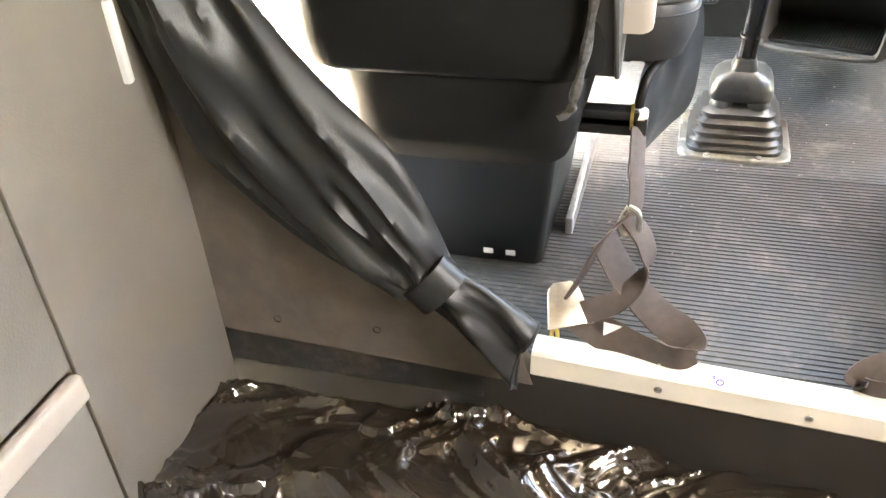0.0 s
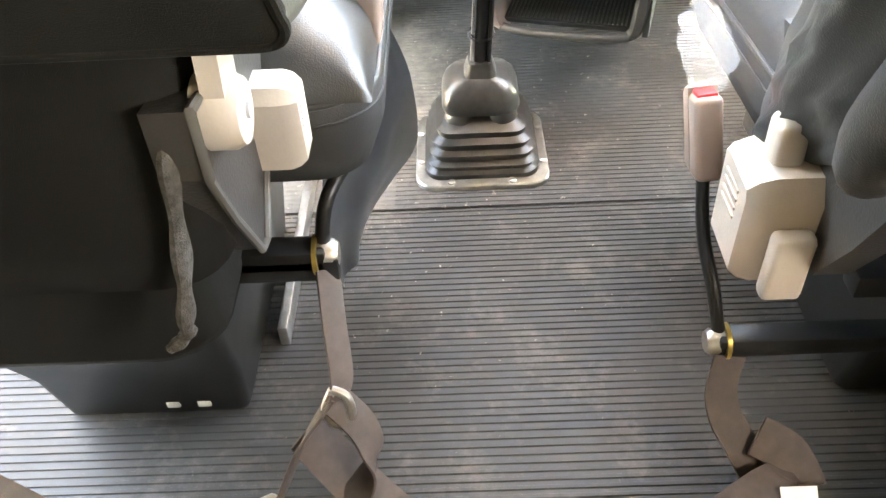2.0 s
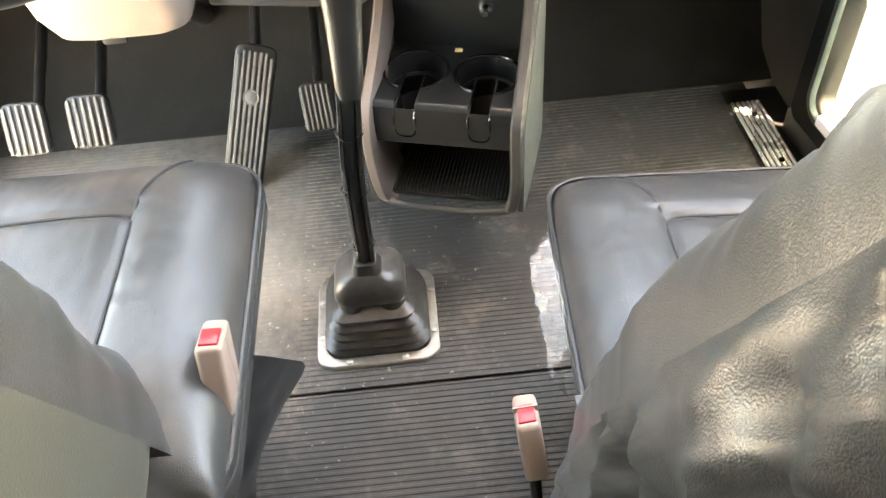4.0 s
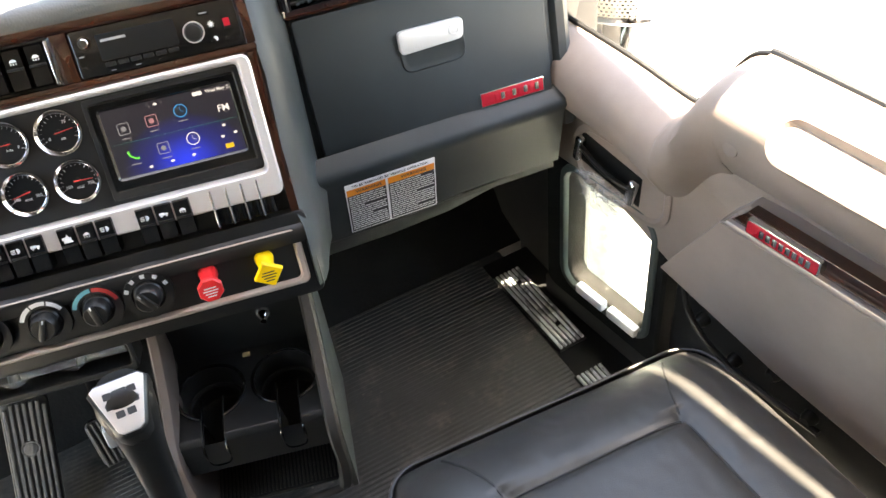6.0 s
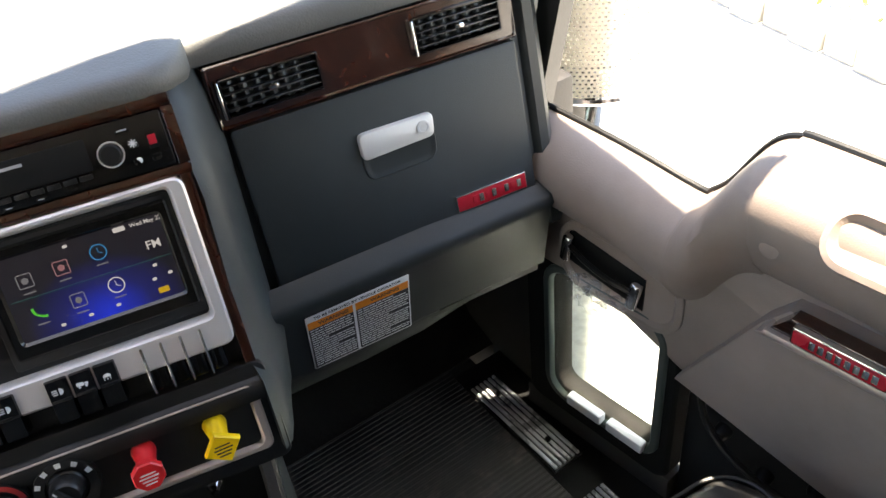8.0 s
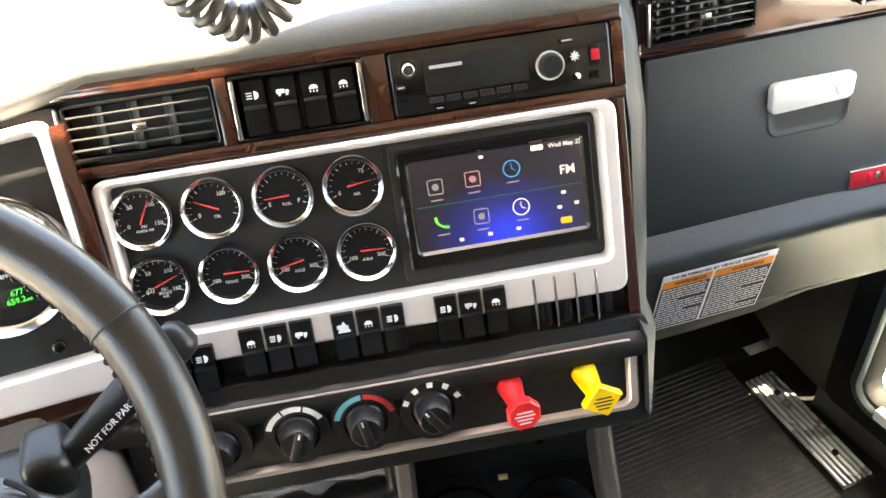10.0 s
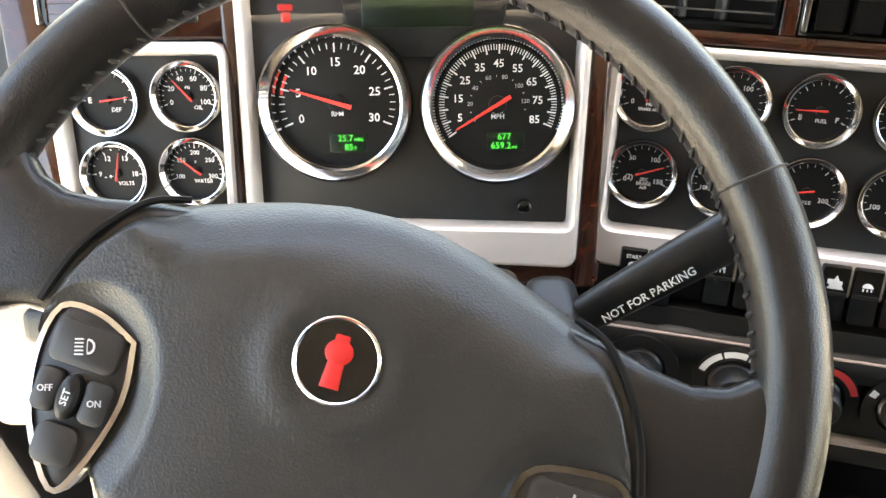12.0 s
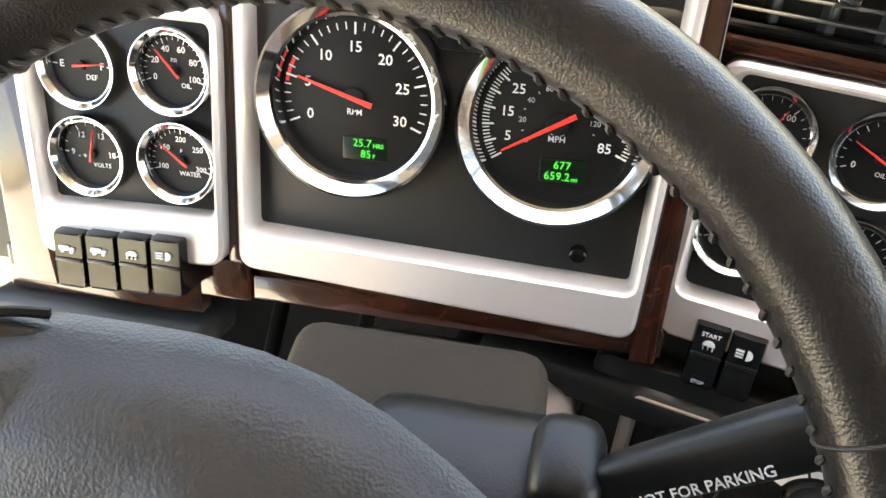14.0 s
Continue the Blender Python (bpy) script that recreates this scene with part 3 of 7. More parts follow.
# burl wood: a sheet round each frame, set in strips
wood = join(
    plate(rquad([(-0.3080, 0.115), (-0.345, 0.115), (-0.338, -0.158), (-0.3010, -0.158)], 0.004), -0.012, 0.006, 0.002, CL),
    plate(rr(-0.1640, -0.118, -0.1500, 0.115, 0.003), -0.012, 0.006, 0.002, CL),
    plate(rquad([(0.1430, 0.105), (0.1295, 0.105), (0.1165, -0.150), (0.1340, -0.150)], 0.003), -0.012, 0.006, 0.002, CL),
    plate(rr(-0.3085, 0.0560, -0.1625, 0.115, 0.003), -0.012, 0.004, 0.002, CL),
    plate(rr(-0.1900, -0.150, -0.1495, -0.1185, 0.003), -0.012, 0.002, 0.002, CL),
    plate(rr(-0.3450, -0.166, -0.1880, -0.130, 0.003), -0.012, 0.003, 0.002, CL),
    plate(rr(-0.1495, -0.148, 0.1375, -0.1295, 0.003), -0.012, 0.000, 0.002, CL),
    plate(rr(-0.236, 0.0795, 0.276, 0.0905, 0.002), -0.012, 0.004, 0.002, CE),
    plate(rr(-0.236, 0.150, 0.276, 0.163, 0.003), -0.012, 0.004, 0.002, CE),
    plate(rr(-0.0955, 0.0905, -0.0835, 0.150, 0.001), -0.012, 0.004, 0.001, CE),
    plate(rr(0.0365, 0.0905, 0.0575, 0.150, 0.001), -0.012, 0.004, 0.001, CE),
    plate(rr(0.264, 0.0905, 0.276, 0.150, 0.001), -0.012, 0.004, 0.001, CE),
    plate(rr(0.2605, -0.150, 0.272, 0.0795, 0.001), -0.012, 0.004, 0.001, CE),
    plate(rr(-0.236, -0.152, 0.2735, -0.1375, 0.003), -0.012, -0.002, 0.002, CE),
)
part("wood_trim", wood, WOOD, dash, "glossy dark burl wood trim")
part("driver_lip", rbox(-0.36, -0.200, -0.05, -0.185, -0.168, 0.016, 0.008, 3, m=CL), DASH, dash, smooth=50)
part("lower_lip", loft([[CE @ Vector((u, v, w)) for v, w in ((-0.150, -0.02), (-0.150, 0.0), (-0.156, 0.012), (-0.166, 0.016), (-0.178, 0.012), (-0.182, -0.02))] for u in (-0.33, 0.0, 0.255, 0.272)], closed=False), BLACK, dash, smooth=60)


def text_on(m, words, size, u, v, w, turn=0, squeeze=1.0):
    return lettering(words, size, m @ T(u, v, w) @ RZ(turn), 0.0001, squeeze=squeeze)


def gauge(m, u, v, r, parent, a0, a1, ticks, major, numbers, needle, captions, num_size, needle_back=0.25):
    """A round instrument as a part of its panel: dial, bezel, marks, figures and pointer."""
    g = m @ T(u, v, 0)
    dial = part("gauge", revolve([(r * 0.86, -0.004), (r * 0.84, -0.0035)], 40, g, cap1=True), DIAL, parent)
    k = r / 0.03
    part("bezel", revolve([(r * 1.09, 0.0), (r * 1.085, 0.0045 * k), (r * 1.06, 0.0066 * k), (r * 1.03, 0.0066 * k), (r * 0.93, 0.0030 * k), (r * 0.895, 0.0026 * k), (r * 0.87, 0.0004), (r * 0.85, -0.004)], 56, g), CHROME, dial, "polished chrome ring", smooth=25)
    rd = r * 0.84
    marks = []
    for i in range(ticks + 1):
        a = a0 + (a1 - a0) * i / ticks
        big = i % major == 0
        l, w = (0.15, 0.012) if big else (0.09, 0.0065)
        marks.append(rbox(rd * (0.97 - l), -rd * w, -0.0033, rd * 0.97, rd * w, -0.0029, 0, m=g @ RZ(a)))
    part("scale", join(*marks), WHITE, dial, "white scale marks", smooth=0)
    figs = []
    for words, frac in numbers:
        a = radians(a0 + (a1 - a0) * frac)
        figs.append(lettering(words, num_size, g @ T(rd * 0.66 * math.cos(a), rd * 0.66 * math.sin(a), -0.0030), 0.0001))
    for words, cu, cv, sz in captions:
        figs.append(lettering(words, sz, g @ T(cu * rd, cv * rd, -0.0030), 0.0001))
    for fig in figs:
        part("figure", fig, WHITE, dial, smooth=0)
    a = a0 + (a1 - a0) * needle
    tip = [(-rd * needle_back, -rd * 0.035), (rd * 0.80, -rd * 0.012), (rd * 0.80, rd * 0.012), (-rd * needle_back, rd * 0.035)]
    part("pointer", plate(tip, -0.0015, 0.0, 0.0003, g @ RZ(a)), RED, dial, "red pointer", smooth=0)
    part("hub", revolve([(rd * 0.15, -0.003), (rd * 0.14, -0.0012), (rd * 0.11, -0.001)], 20, g, cap1=True), DIAL, dial)
    return dial


# main cluster
clus = thing("instrument_cluster", CL, "black cluster with speedometer and rev counter in a silver frame", "instrument cluster")
part("face", plate(rr(-0.148, -0.108, 0.126, 0.108, 0.008), -0.012, -0.006, 0.001), FACE, clus)
co = rquad([(0.1300, 0.112), (-0.1520, 0.112), (-0.1540, -0.1185), (0.1170, -0.1320)], 0.012)
ci = rquad([(0.1210, 0.103), (-0.1455, 0.103), (-0.1465, -0.0920), (0.1125, -0.0995)], 0.007)
part("frame", surround(co, ci, -0.012, 0.012, 0.018), SILVER, clus, "satin silver frame")
hood = [(-0.072, 0.100), (-0.062, 0.050), (-0.030, 0.048), (-0.022, 0.040), (0.012, 0.040), (0.022, 0.048), (0.055, 0.050), (0.066, 0.100)]
part("display_hood", plate(hood, -0.006, -0.002, 0.001), BLACK, clus)
part("display", plate(rr(-0.053, 0.062, 0.035, 0.090, 0.001), -0.003, -0.0010, 0.0005), GREENLCD, clus, "dark green message display")
part("warning_lamp", join(plate(rr(-0.121, 0.077, -0.109, 0.082, 0.001), -0.006, -0.0055, 0.0002), plate(rr(-0.119, 0.068, -0.111, 0.076, 0.002), -0.006, -0.0055, 0.0002)), REDLAMP, clus, "lit red warning lamp")
part("trip_button", revolve([(0.006, -0.006), (0.0055, 0.001), (0.004, 0.002)], 20, T(0.0755, -0.0825), cap1=True), GLOSS, clus)
nums = [(str(n), n / 30) for n in range(0, 31, 5)]
tach = gauge(I4, -0.0765, 0.0040, 0.0585, clus, 203, -22, 30, 5, nums, 5.3 / 30, [("RPM", 0, -0.18, 0.0055), ("x100", 0, -0.10, 0.0042)], 0.0095)
part("red_mark", loft([[(rd * math.cos(radians(a)), rd * math.sin(radians(a)), -0.0031) for a in range(150, 172, 3)] for rd in (0.0449, 0.0473)], closed=False, m=T(-0.0765, 0.004)), RED, tach)
mph = [(str(n), n / 85) for n in range(5, 86, 10)]
spd = gauge(I4, 0.0537, 0.0012, 0.0580, clus, 213, -23, 85, 5, mph, 0.01, [("MPH", 0, -0.20, 0.0055), ("km/h", 0, -0.12, 0.004)], 0.0088)
kmh = []
for n in range(0, 140, 10):
    a = radians(213 + (-23 - 213) * n / 1.609 / 85)
    if n % 20 == 0:
        kmh.append(lettering(str(n), 0.0048, T(0.0537 + 0.0222 * math.cos(a), 0.0012 + 0.0222 * math.sin(a), -0.0030), 0.0001))
    else:
        kmh.append(rbox(0.0217, -0.0003, -0.0033, 0.0233, 0.0003, -0.0029, 0, m=T(0.0537, 0.0012) @ RZ(math.degrees(a))))
part("inner_scale", join(*kmh), GREYPR, spd, smooth=0)
for g, cu, lines in ((tach, -0.0700, (("25.7", "HRS"), ("85", "F"))), (spd, 0.0590, (("677", ""), ("659.2", "mi")))):
    part("counter", plate(rr(cu - 0.014, -0.036, cu + 0.016, -0.021, 0.001), -0.004, -0.0028, 0.0003), GREENLCD, g, "small dark green counter")
    rows = []
    for k, (big, small) in enumerate(lines):
        v = -0.0248 - 0.0072 * k
        rows.append(lettering(big, 0.0074, T(cu + 0.0055, v, -0.0025), 0.0001, "RIGHT", bold=0.0))
        if small:
            rows.append(lettering(small, 0.0042, T(cu + 0.0062, v - 0.001, -0.0025), 0.0001, "LEFT"))
    part("digits", join(*rows), GREENDIG, g, "lit green digits", smooth=0)

# four small gauges to the side of it
LG = CL @ T(0, 0, 0.012)
lgp = thing("side_gauge_panel", LG, "black panel of four small gauges in a silver frame", "gauge panel")
part("face", plate(rr(-0.302, -0.094, -0.165, 0.049, 0.006), -0.020, -0.008, 0.001), FACE, lgp)
lo = rquad([(-0.1605, 0.0540), (-0.3100, 0.0560), (-0.3040, -0.1260), (-0.1630, -0.1185)], 0.014)
li = rquad([(-0.1655, 0.0455), (-0.2990, 0.0470), (-0.2960, -0.0878), (-0.1680, -0.0838)], 0.007)
part("frame", surround(lo, li, -0.020, 0.006, 0.014), SILVER, lgp, "satin silver frame")
arc = lambda *n: [(str(x), i / (len(n) - 1)) for i, x in enumerate(n) if x != ""]  # noqa: E731
SG = T(0, 0, -0.003)
gauge(SG, -0.1960, 0.0120, 0.0265, lgp, 200, -20, 20, 4, arc(0, 20, 40, 60, 80, 100), 0.31, [("PSI", 0, 0.3, 0.0035), ("OIL", 0.35, -0.42, 0.0045)], 0.0058)
gauge(SG, -0.2618, -0.0512, 0.0265, lgp, 180, 0, 9, 3, arc(9, 12, 13, 18), 0.56, [("VOLTS", 0.3, -0.35, 0.0045), ("- +", -0.35, -0.1, 0.006)], 0.0058)
gauge(SG, -0.1949, -0.0486, 0.0265, lgp, 200, -20, 20, 5, arc(100, 150, 200, 250, 300), 0.26, [("WATER", 0.25, -0.40, 0.0045), ("F", 0.0, 0.3, 0.0035)], 0.0052)
gauge(SG, -0.2630, 0.0095, 0.0265, lgp, 180, 0, 8, 4, arc("E", "", "F"), 0.96, [("DEF", 0.3, -0.35, 0.005)], 0.0065)

# centre panel: eight gauges and a screen
cen = thing("centre_gauge_panel", CE, "black centre panel with eight gauges in a silver frame", "gauge panel")
part("face", plate(rr(-0.212, -0.085, 0.252, 0.076, 0.006), -0.014, -0.006, 0.001), FACE, cen)
co = rquad([(0.2620, 0.0800), (-0.2180, 0.0770), (-0.2150, -0.1070), (0.2600, -0.1070)], 0.014)
ci = rquad([(0.2460, 0.0720), (-0.2080, 0.0705), (-0.2070, -0.0750), (0.2460, -0.0730)], 0.009)
part("frame", surround(co, ci, -0.012, 0.010, 0.016), SILVER, cen, "satin silver frame")
spec = [
    (arc(0, 50, 100, 150), 0.62, [("PRI", 0.0, -0.35, 0.004), ("BRAKE AIR", 0.0, -0.52, 0.0034)]), (arc(0, "", 100, ""), 0.22, [("OIL", 0.1, -0.4, 0.004)]),
    (arc("E", "", "F"), 0.10, [("FUEL", 0.1, -0.35, 0.004)]), (arc(0, "", 75, ""), 0.86, [("AIR", 0.1, -0.4, 0.004)]),
    (arc(0, 50, 100, 150), 0.80, [("(2)", -0.45, -0.2, 0.006), ("SEC", 0.1, -0.25, 0.004), ("BRAKE", 0.1, -0.40, 0.004), ("AIR", 0.1, -0.55, 0.004)]), (arc(100, "", 300), 0.90, [("TRANS", 0.0, -0.4, 0.004)]),
    (arc(100, "", 300), 0.06, [("AXLE", 0.0, -0.4, 0.004)]), (arc(100, "", 300), 0.90, [("AXLE", 0.0, -0.4, 0.004)]),
]
for k, (numbers, needle, caps) in enumerate(spec):
    uu = (-0.1830, -0.1188, -0.0544, 0.0106)[k % 4] + (0.002 if k > 3 else 0)
    gauge(T(0, 0, -0.001), uu, 0.0365 if k < 4 else -0.0275, 0.0268, cen, 205, -25, 15, 5, numbers, needle, caps, 0.0055)

SCR_D = glow_mat("screen_dim", (0.35, 0.36, 0.42), 0.06)
SCR_PK = glow_mat("screen_dim_pink", (0.55, 0.25, 0.30), 0.07)
scr = thing("touch_screen", CE, "lit dashboard touch screen with rows of app icons", "screen")
part("outer_bezel", plate(rr(0.046, -0.066, 0.2435, 0.0665, 0.004), -0.006, -0.0035, 0.001), FACE, scr)
part("bezel", surround(rr(0.052, -0.0560, 0.2385, 0.0610, 0.004), rr(0.063, -0.0395, 0.2275, 0.0490, 0.003), -0.004, 0.0005, 0.003), GLOSS, scr)
part("glass", plate(rr(0.0625, -0.041, 0.2285, 0.0495, 0.003), -0.005, -0.0025, 0.0003), SCR_FACE, scr, "dark lit display with a blue glow")
part("rule", plate(rr(0.066, 0.0035, 0.2265, 0.0044, 0.0002), -0.003, -0.0020, 0), SCR_T, scr, smooth=0)
icon = []
for u, v, c, kind in ((0.086, 0.022, SCR_D, "box"), (0.122, 0.024, SCR_PK, "box"), (0.160, 0.028, SCR_C, "disc"), (0.088, -0.012, SCR_G, "phone"), (0.126, -0.013, SCR_D, "box"), (0.165, -0.010, SCR_W, "disc")):
    if kind == "disc":
        loop = [(u + 0.0085 * math.cos(q), v + 0.0085 * math.sin(q)) for q in np.linspace(0, 2 * math.pi, 25)[:-1]]
        ring = part("icon", surround(loop, inset(loop, 0.0011), -0.003, -0.0018, 0.0008, None, 0.0002), c, scr, smooth=0)
        part("hand", tube([(u, v, -0.0018), (u, v + 0.005, -0.0018)], 0.0005, 4), c, ring, smooth=0)
        part("hand", tube([(u, v, -0.0018), (u + 0.004, v - 0.002, -0.0018)], 0.0005, 4), c, ring, smooth=0)
    elif kind == "box":
        loop = rr(u - 0.0075, v - 0.0075, u + 0.0075, v + 0.0075, 0.002)
        ring = part("icon", surround(loop, inset(loop, 0.0009), -0.003, -0.0018, 0.0008, None, 0.0002), c, scr, smooth=0)
        part("glyph", plate([(u + 0.0035 * math.cos(q), v + 0.0035 * math.sin(q)) for q in np.linspace(0, 2 * math.pi, 9)[:-1]], -0.003, -0.0019, 0), c, ring, smooth=0)
    else:
        ring = part("icon", tube(smooth_path([(u - 0.006, v + 0.005, -0.0019), (u - 0.0045, v - 0.001, -0.0019), (u + 0.001, v - 0.005, -0.0019), (u + 0.006, v - 0.006, -0.0019)], 4), [0.0016 + 0.0008 * abs(q - 6) / 6 for q in range(13)], 8, squash=0.4), c, scr, smooth=0)
    part("caption", plate(rr(u - 0.006, v - 0.0135, u + 0.006, v - 0.0122, 0.0004), -0.003, -0.0019, 0), SCR_D, ring, smooth=0)
part("clock_line", join(plate(rr(0.180, 0.0415, 0.192, 0.0465, 0.001), -0.003, -0.0016, 0), lettering("Wed May 22", 0.0062, T(0.213, 0.0440, -0.0018))), SCR_W, scr, "white date and time", smooth=0)
part("station", lettering("FM", 0.0125, T(0.213, 0.019, -0.0018)), SCR_W, scr, "white band letters", smooth=0)
for u, v in ((0.200, -0.018), (0.217, -0.016), (0.205, -0.004), (0.102, -0.034), (0.130, -0.033), (0.158, -0.032), (0.130, 0.042)):
    part("small_icon", plate(rr(u, v, u + 0.0045, v + 0.003, 0.001), -0.003, -0.0018, 0), SCR_W, scr, smooth=0)
part("battery", plate(rr(0.202, -0.033, 0.213, -0.027, 0.001), -0.003, -0.0015, 0), SCR_Y, scr, "yellow symbol", smooth=0)

# rocker switches
def rocker(kind, label):
    ob = thing("rocker_switch", I4, label, "switch", group="rocker switches on the dash")
    body = loft([at_z(rr(-0.0112, -0.024, 0.0112, 0.024, 0.002), -0.010), at_z(rr(-0.0112, -0.024, 0.0112, 0.024, 0.002), 0.010), [(x, y, 0.013 + 0.09 * abs(y - 0.002) - (0.0012 if abs(x) > 0.008 else 0)) for x, y in rr(-0.0100, -0.0225, 0.0100, 0.0225, 0.002)]])
    part("rocker", body, GLOSS, ob)
    part("ridge", rbox(-0.0098, -0.0008, 0.0125, 0.0098, 0.0022, 0.0150, 0.0006), BLACK, ob)
    z = 0.0154
    if kind == "lamp":
        shapes = [plate([(0.004 * math.cos(q), 0.009 + 0.0035 * math.sin(q)) for q in np.linspace(0, math.pi, 9)], 0.012, z, 0)]
        shapes += [rbox(-0.0004, 0.0060, 0.012, 0.0004, 0.0080, z, 0, m=T(dx, 0)) for dx in (-0.003, 0, 0.003)]
    elif kind == "truck":
        shapes = [rbox(-0.006, 0.009, 0.012, 0.001, 0.0125, z, 0), rbox(0.0018, 0.009, 0.012, 0.005, 0.0115, z, 0), rbox(-0.0045, 0.0070, 0.012, -0.0025, 0.0084, z, 0), rbox(0.002, 0.0070, 0.012, 0.004, 0.0084, z, 0)]
    else:
        shapes = [plate([(0.001 + 0.0038 * math.cos(q), 0.0105 + 0.0035 * math.sin(q)) for q in np.linspace(-math.pi / 2, math.pi / 2, 9)], 0.012, z, 0)]
        shapes += [rbox(-0.006, 0.0080 + 0.0022 * k, 0.012, -0.001, 0.0088 + 0.0022 * k, z, 0) for k in range(3)]
    part("symbol", join(*shapes), WHITE, ob, "white symbol", smooth=0)
    return ob


spots = [CE @ T(u0 + k * 0.0240, -0.104, 0) for u0 in (-0.1085, -0.0210, 0.0785) for k in range(3)] + [CE @ T(-0.178 + k * 0.0230, -0.112, 0) for k in range(2)]
spots += [CL @ T(-0.2742 + k * 0.0247, -0.1245 + 0.0015 * k, 0.014) @ Matrix.Diagonal((1.04, 0.88, 1, 1)) for k in range(4)] + [CE @ T(-0.062 + k * 0.0265, 0.120, -0.006) @ Matrix.Diagonal((1.0, 1.05, 1, 1)) for k in range(4)]
first = {}
for k, m in enumerate(spots):
    kind = ("lamp", "truck", "beam")[(k * 2 + k // 3) % 3]
    if kind in first:
        copy_thing(first[kind], m)
    else:
        first[kind] = rocker(kind, "black rocker switch with a white symbol")
        first[kind].matrix_world = m
part("start_word", lettering("START", 0.0042, CE @ T(-0.178, -0.0945, 0.0165)), WHITE, dash, "white switch word", smooth=0)
part("stop_word", lettering("STOP", 0.0036, CE @ T(-0.178, -0.1300, 0.0168)), WHITE, dash, "white switch word", smooth=0)
part("hazard_mark", plate([(0.006, -0.005), (0, 0.006), (-0.006, -0.005)], 0.012, 0.0150, 0, CE @ T(-0.0205, -0.094)), WHITE, dash, "white triangle", smooth=0)
part("switch_bank_frame", surround(rr(-0.0820, 0.0915, 0.0360, 0.1490, 0.002), rr(-0.0765, 0.0945, 0.0305, 0.1460, 0.002), -0.012, 0.006, 0.012, CE), GLOSS, dash)
for u in (-0.0815, 0.0312):
    part("bank_end", rbox(u, 0.094, 0.0, u + 0.0045, 0.146, 0.010, 0.001, m=CE), CHROME, dash, "chrome end bar")
# four chrome-edged levers beside the rockers
for k in range(4):
    lev = thing("trim_switch", CE @ T(0.1755 + k * 0.0205, -0.1045, 0), "narrow black paddle switch edged in chrome", "switch", group="paddle switches on the dash")
    part("paddle", rbox(-0.009, -0.026, -0.01, 0.007, 0.024, 0.008, 0.002), GLOSS, lev)
    part("edge", rbox(-0.0116, -0.027, -0.01, -0.0086, 0.025, 0.013, 0.001), CHROME, lev, "chrome edge")
    part("symbol", plate(rr(-0.005, 0.006, 0.004, 0.009, 0.0005), 0.007, 0.0084, 0), WHITE, lev, smooth=0)


SLAT = mat("satin_slat", (0.045, 0.045, 0.045), 0.35, bump=0)


def vent(m, w, h, label, cols=3):
    """A louvred air outlet with a chrome end and a small slider."""
    v = thing("air_vent", m, label, "air vent", group="air vents of the dash")
    part("duct", loft([at_z(rr(-w, -h, w, h, 0.002), -0.03), at_z(rr(-w, -h, w, h, 0.002), 0.0)], True, False), DIAL, v)
    part("frame", surround(rr(-w - 0.003, -h - 0.003, w + 0.003, h + 0.003, 0.003), rr(-w, -h, w, h, 0.002), -0.012, 0.006, 0.012), GLOSS, v)
    for k in range(4):
        y = -h + 2 * h * (k + 0.8) / 4.6
        part("slat", rbox(-w, y - 0.0008, -0.006, w, y + 0.0008, 0.004, 0.0004), SLAT, v)
    for k in range(cols):
        x = -w + 2 * w * (k + 1) / (cols + 1)
        part("vane", rbox(x - 0.0035, -h, -0.016, x + 0.0035, h, -0.007, 0.0015, m=T(x, 0, 0) @ RY(35) @ T(-x, 0, 0)), SLAT, v)
    part("slider", rbox(-0.006, -0.003, 0.002, 0.006, 0.003, 0.009, 0.0015), CHROME, v, "chrome slider")
    part("end_bar", rbox(-w - 0.0075, -h - 0.002, 0, -w - 0.0035, h + 0.002, 0.009, 0.0015), CHROME, v, "chrome end bar")
    return v


vent(CE @ T(-0.163, 0.120), 0.062, 0.0225, "black louvred air vent in burl wood trim")
vent(GL @ T(-0.170, 0.144, 0.004), 0.056, 0.020, "black louvred air vent in burl wood trim", 6)
vent(GL @ T(0.070, 0.147, 0.004), 0.056, 0.020, "black louvred air vent in burl wood trim", 6)
vent(CL @ T(-0.245, 0.0895), 0.060, 0.018, "black louvred air vent in burl wood trim")

# radio above the screen
rad = thing("radio", CE, "black dashboard radio with chrome buttons and a dial", "radio")
part("front", plate(rr(0.0595, 0.0915, 0.2625, 0.1490, 0.004), -0.012, 0.005, 0.002), GLOSS, rad)
part("window", plate(rr(0.090, 0.108, 0.185, 0.140, 0.002), 0.004, 0.0056, 0.0005), DIAL, rad)
part("dial_knob", revolve([(0.011, 0.004), (0.0105, 0.014), (0.009, 0.016)], 28, T(0.205, 0.118), cap1=True), BLACK, rad)
part("volume_knob", revolve([(0.006, 0.004), (0.0055, 0.012), (0.0045, 0.013)], 20, T(0.076, 0.133), cap1=True), CHROME, rad)
for u, v, w, h in ((0.068, 0.118, 0.010, 0.005), (0.100, 0.0955, 0.010, 0.003), (0.130, 0.0955, 0.010, 0.003), (0.160, 0.0955, 0.010, 0.003), (0.222, 0.138, 0.014, 0.004), (0.228, 0.123, 0.010, 0.010), (0.247, 0.122, 0.009, 0.018), (0.228, 0.104, 0.009, 0.007), (0.246, 0.104, 0.009, 0.007), (0.068, 0.104, 0.008, 0.005)):
    part("button", rbox(u - w / 2, v - h / 2, 0.004, u + w / 2, v + h / 2, 0.0072, 0.0006), GLOSS, rad)
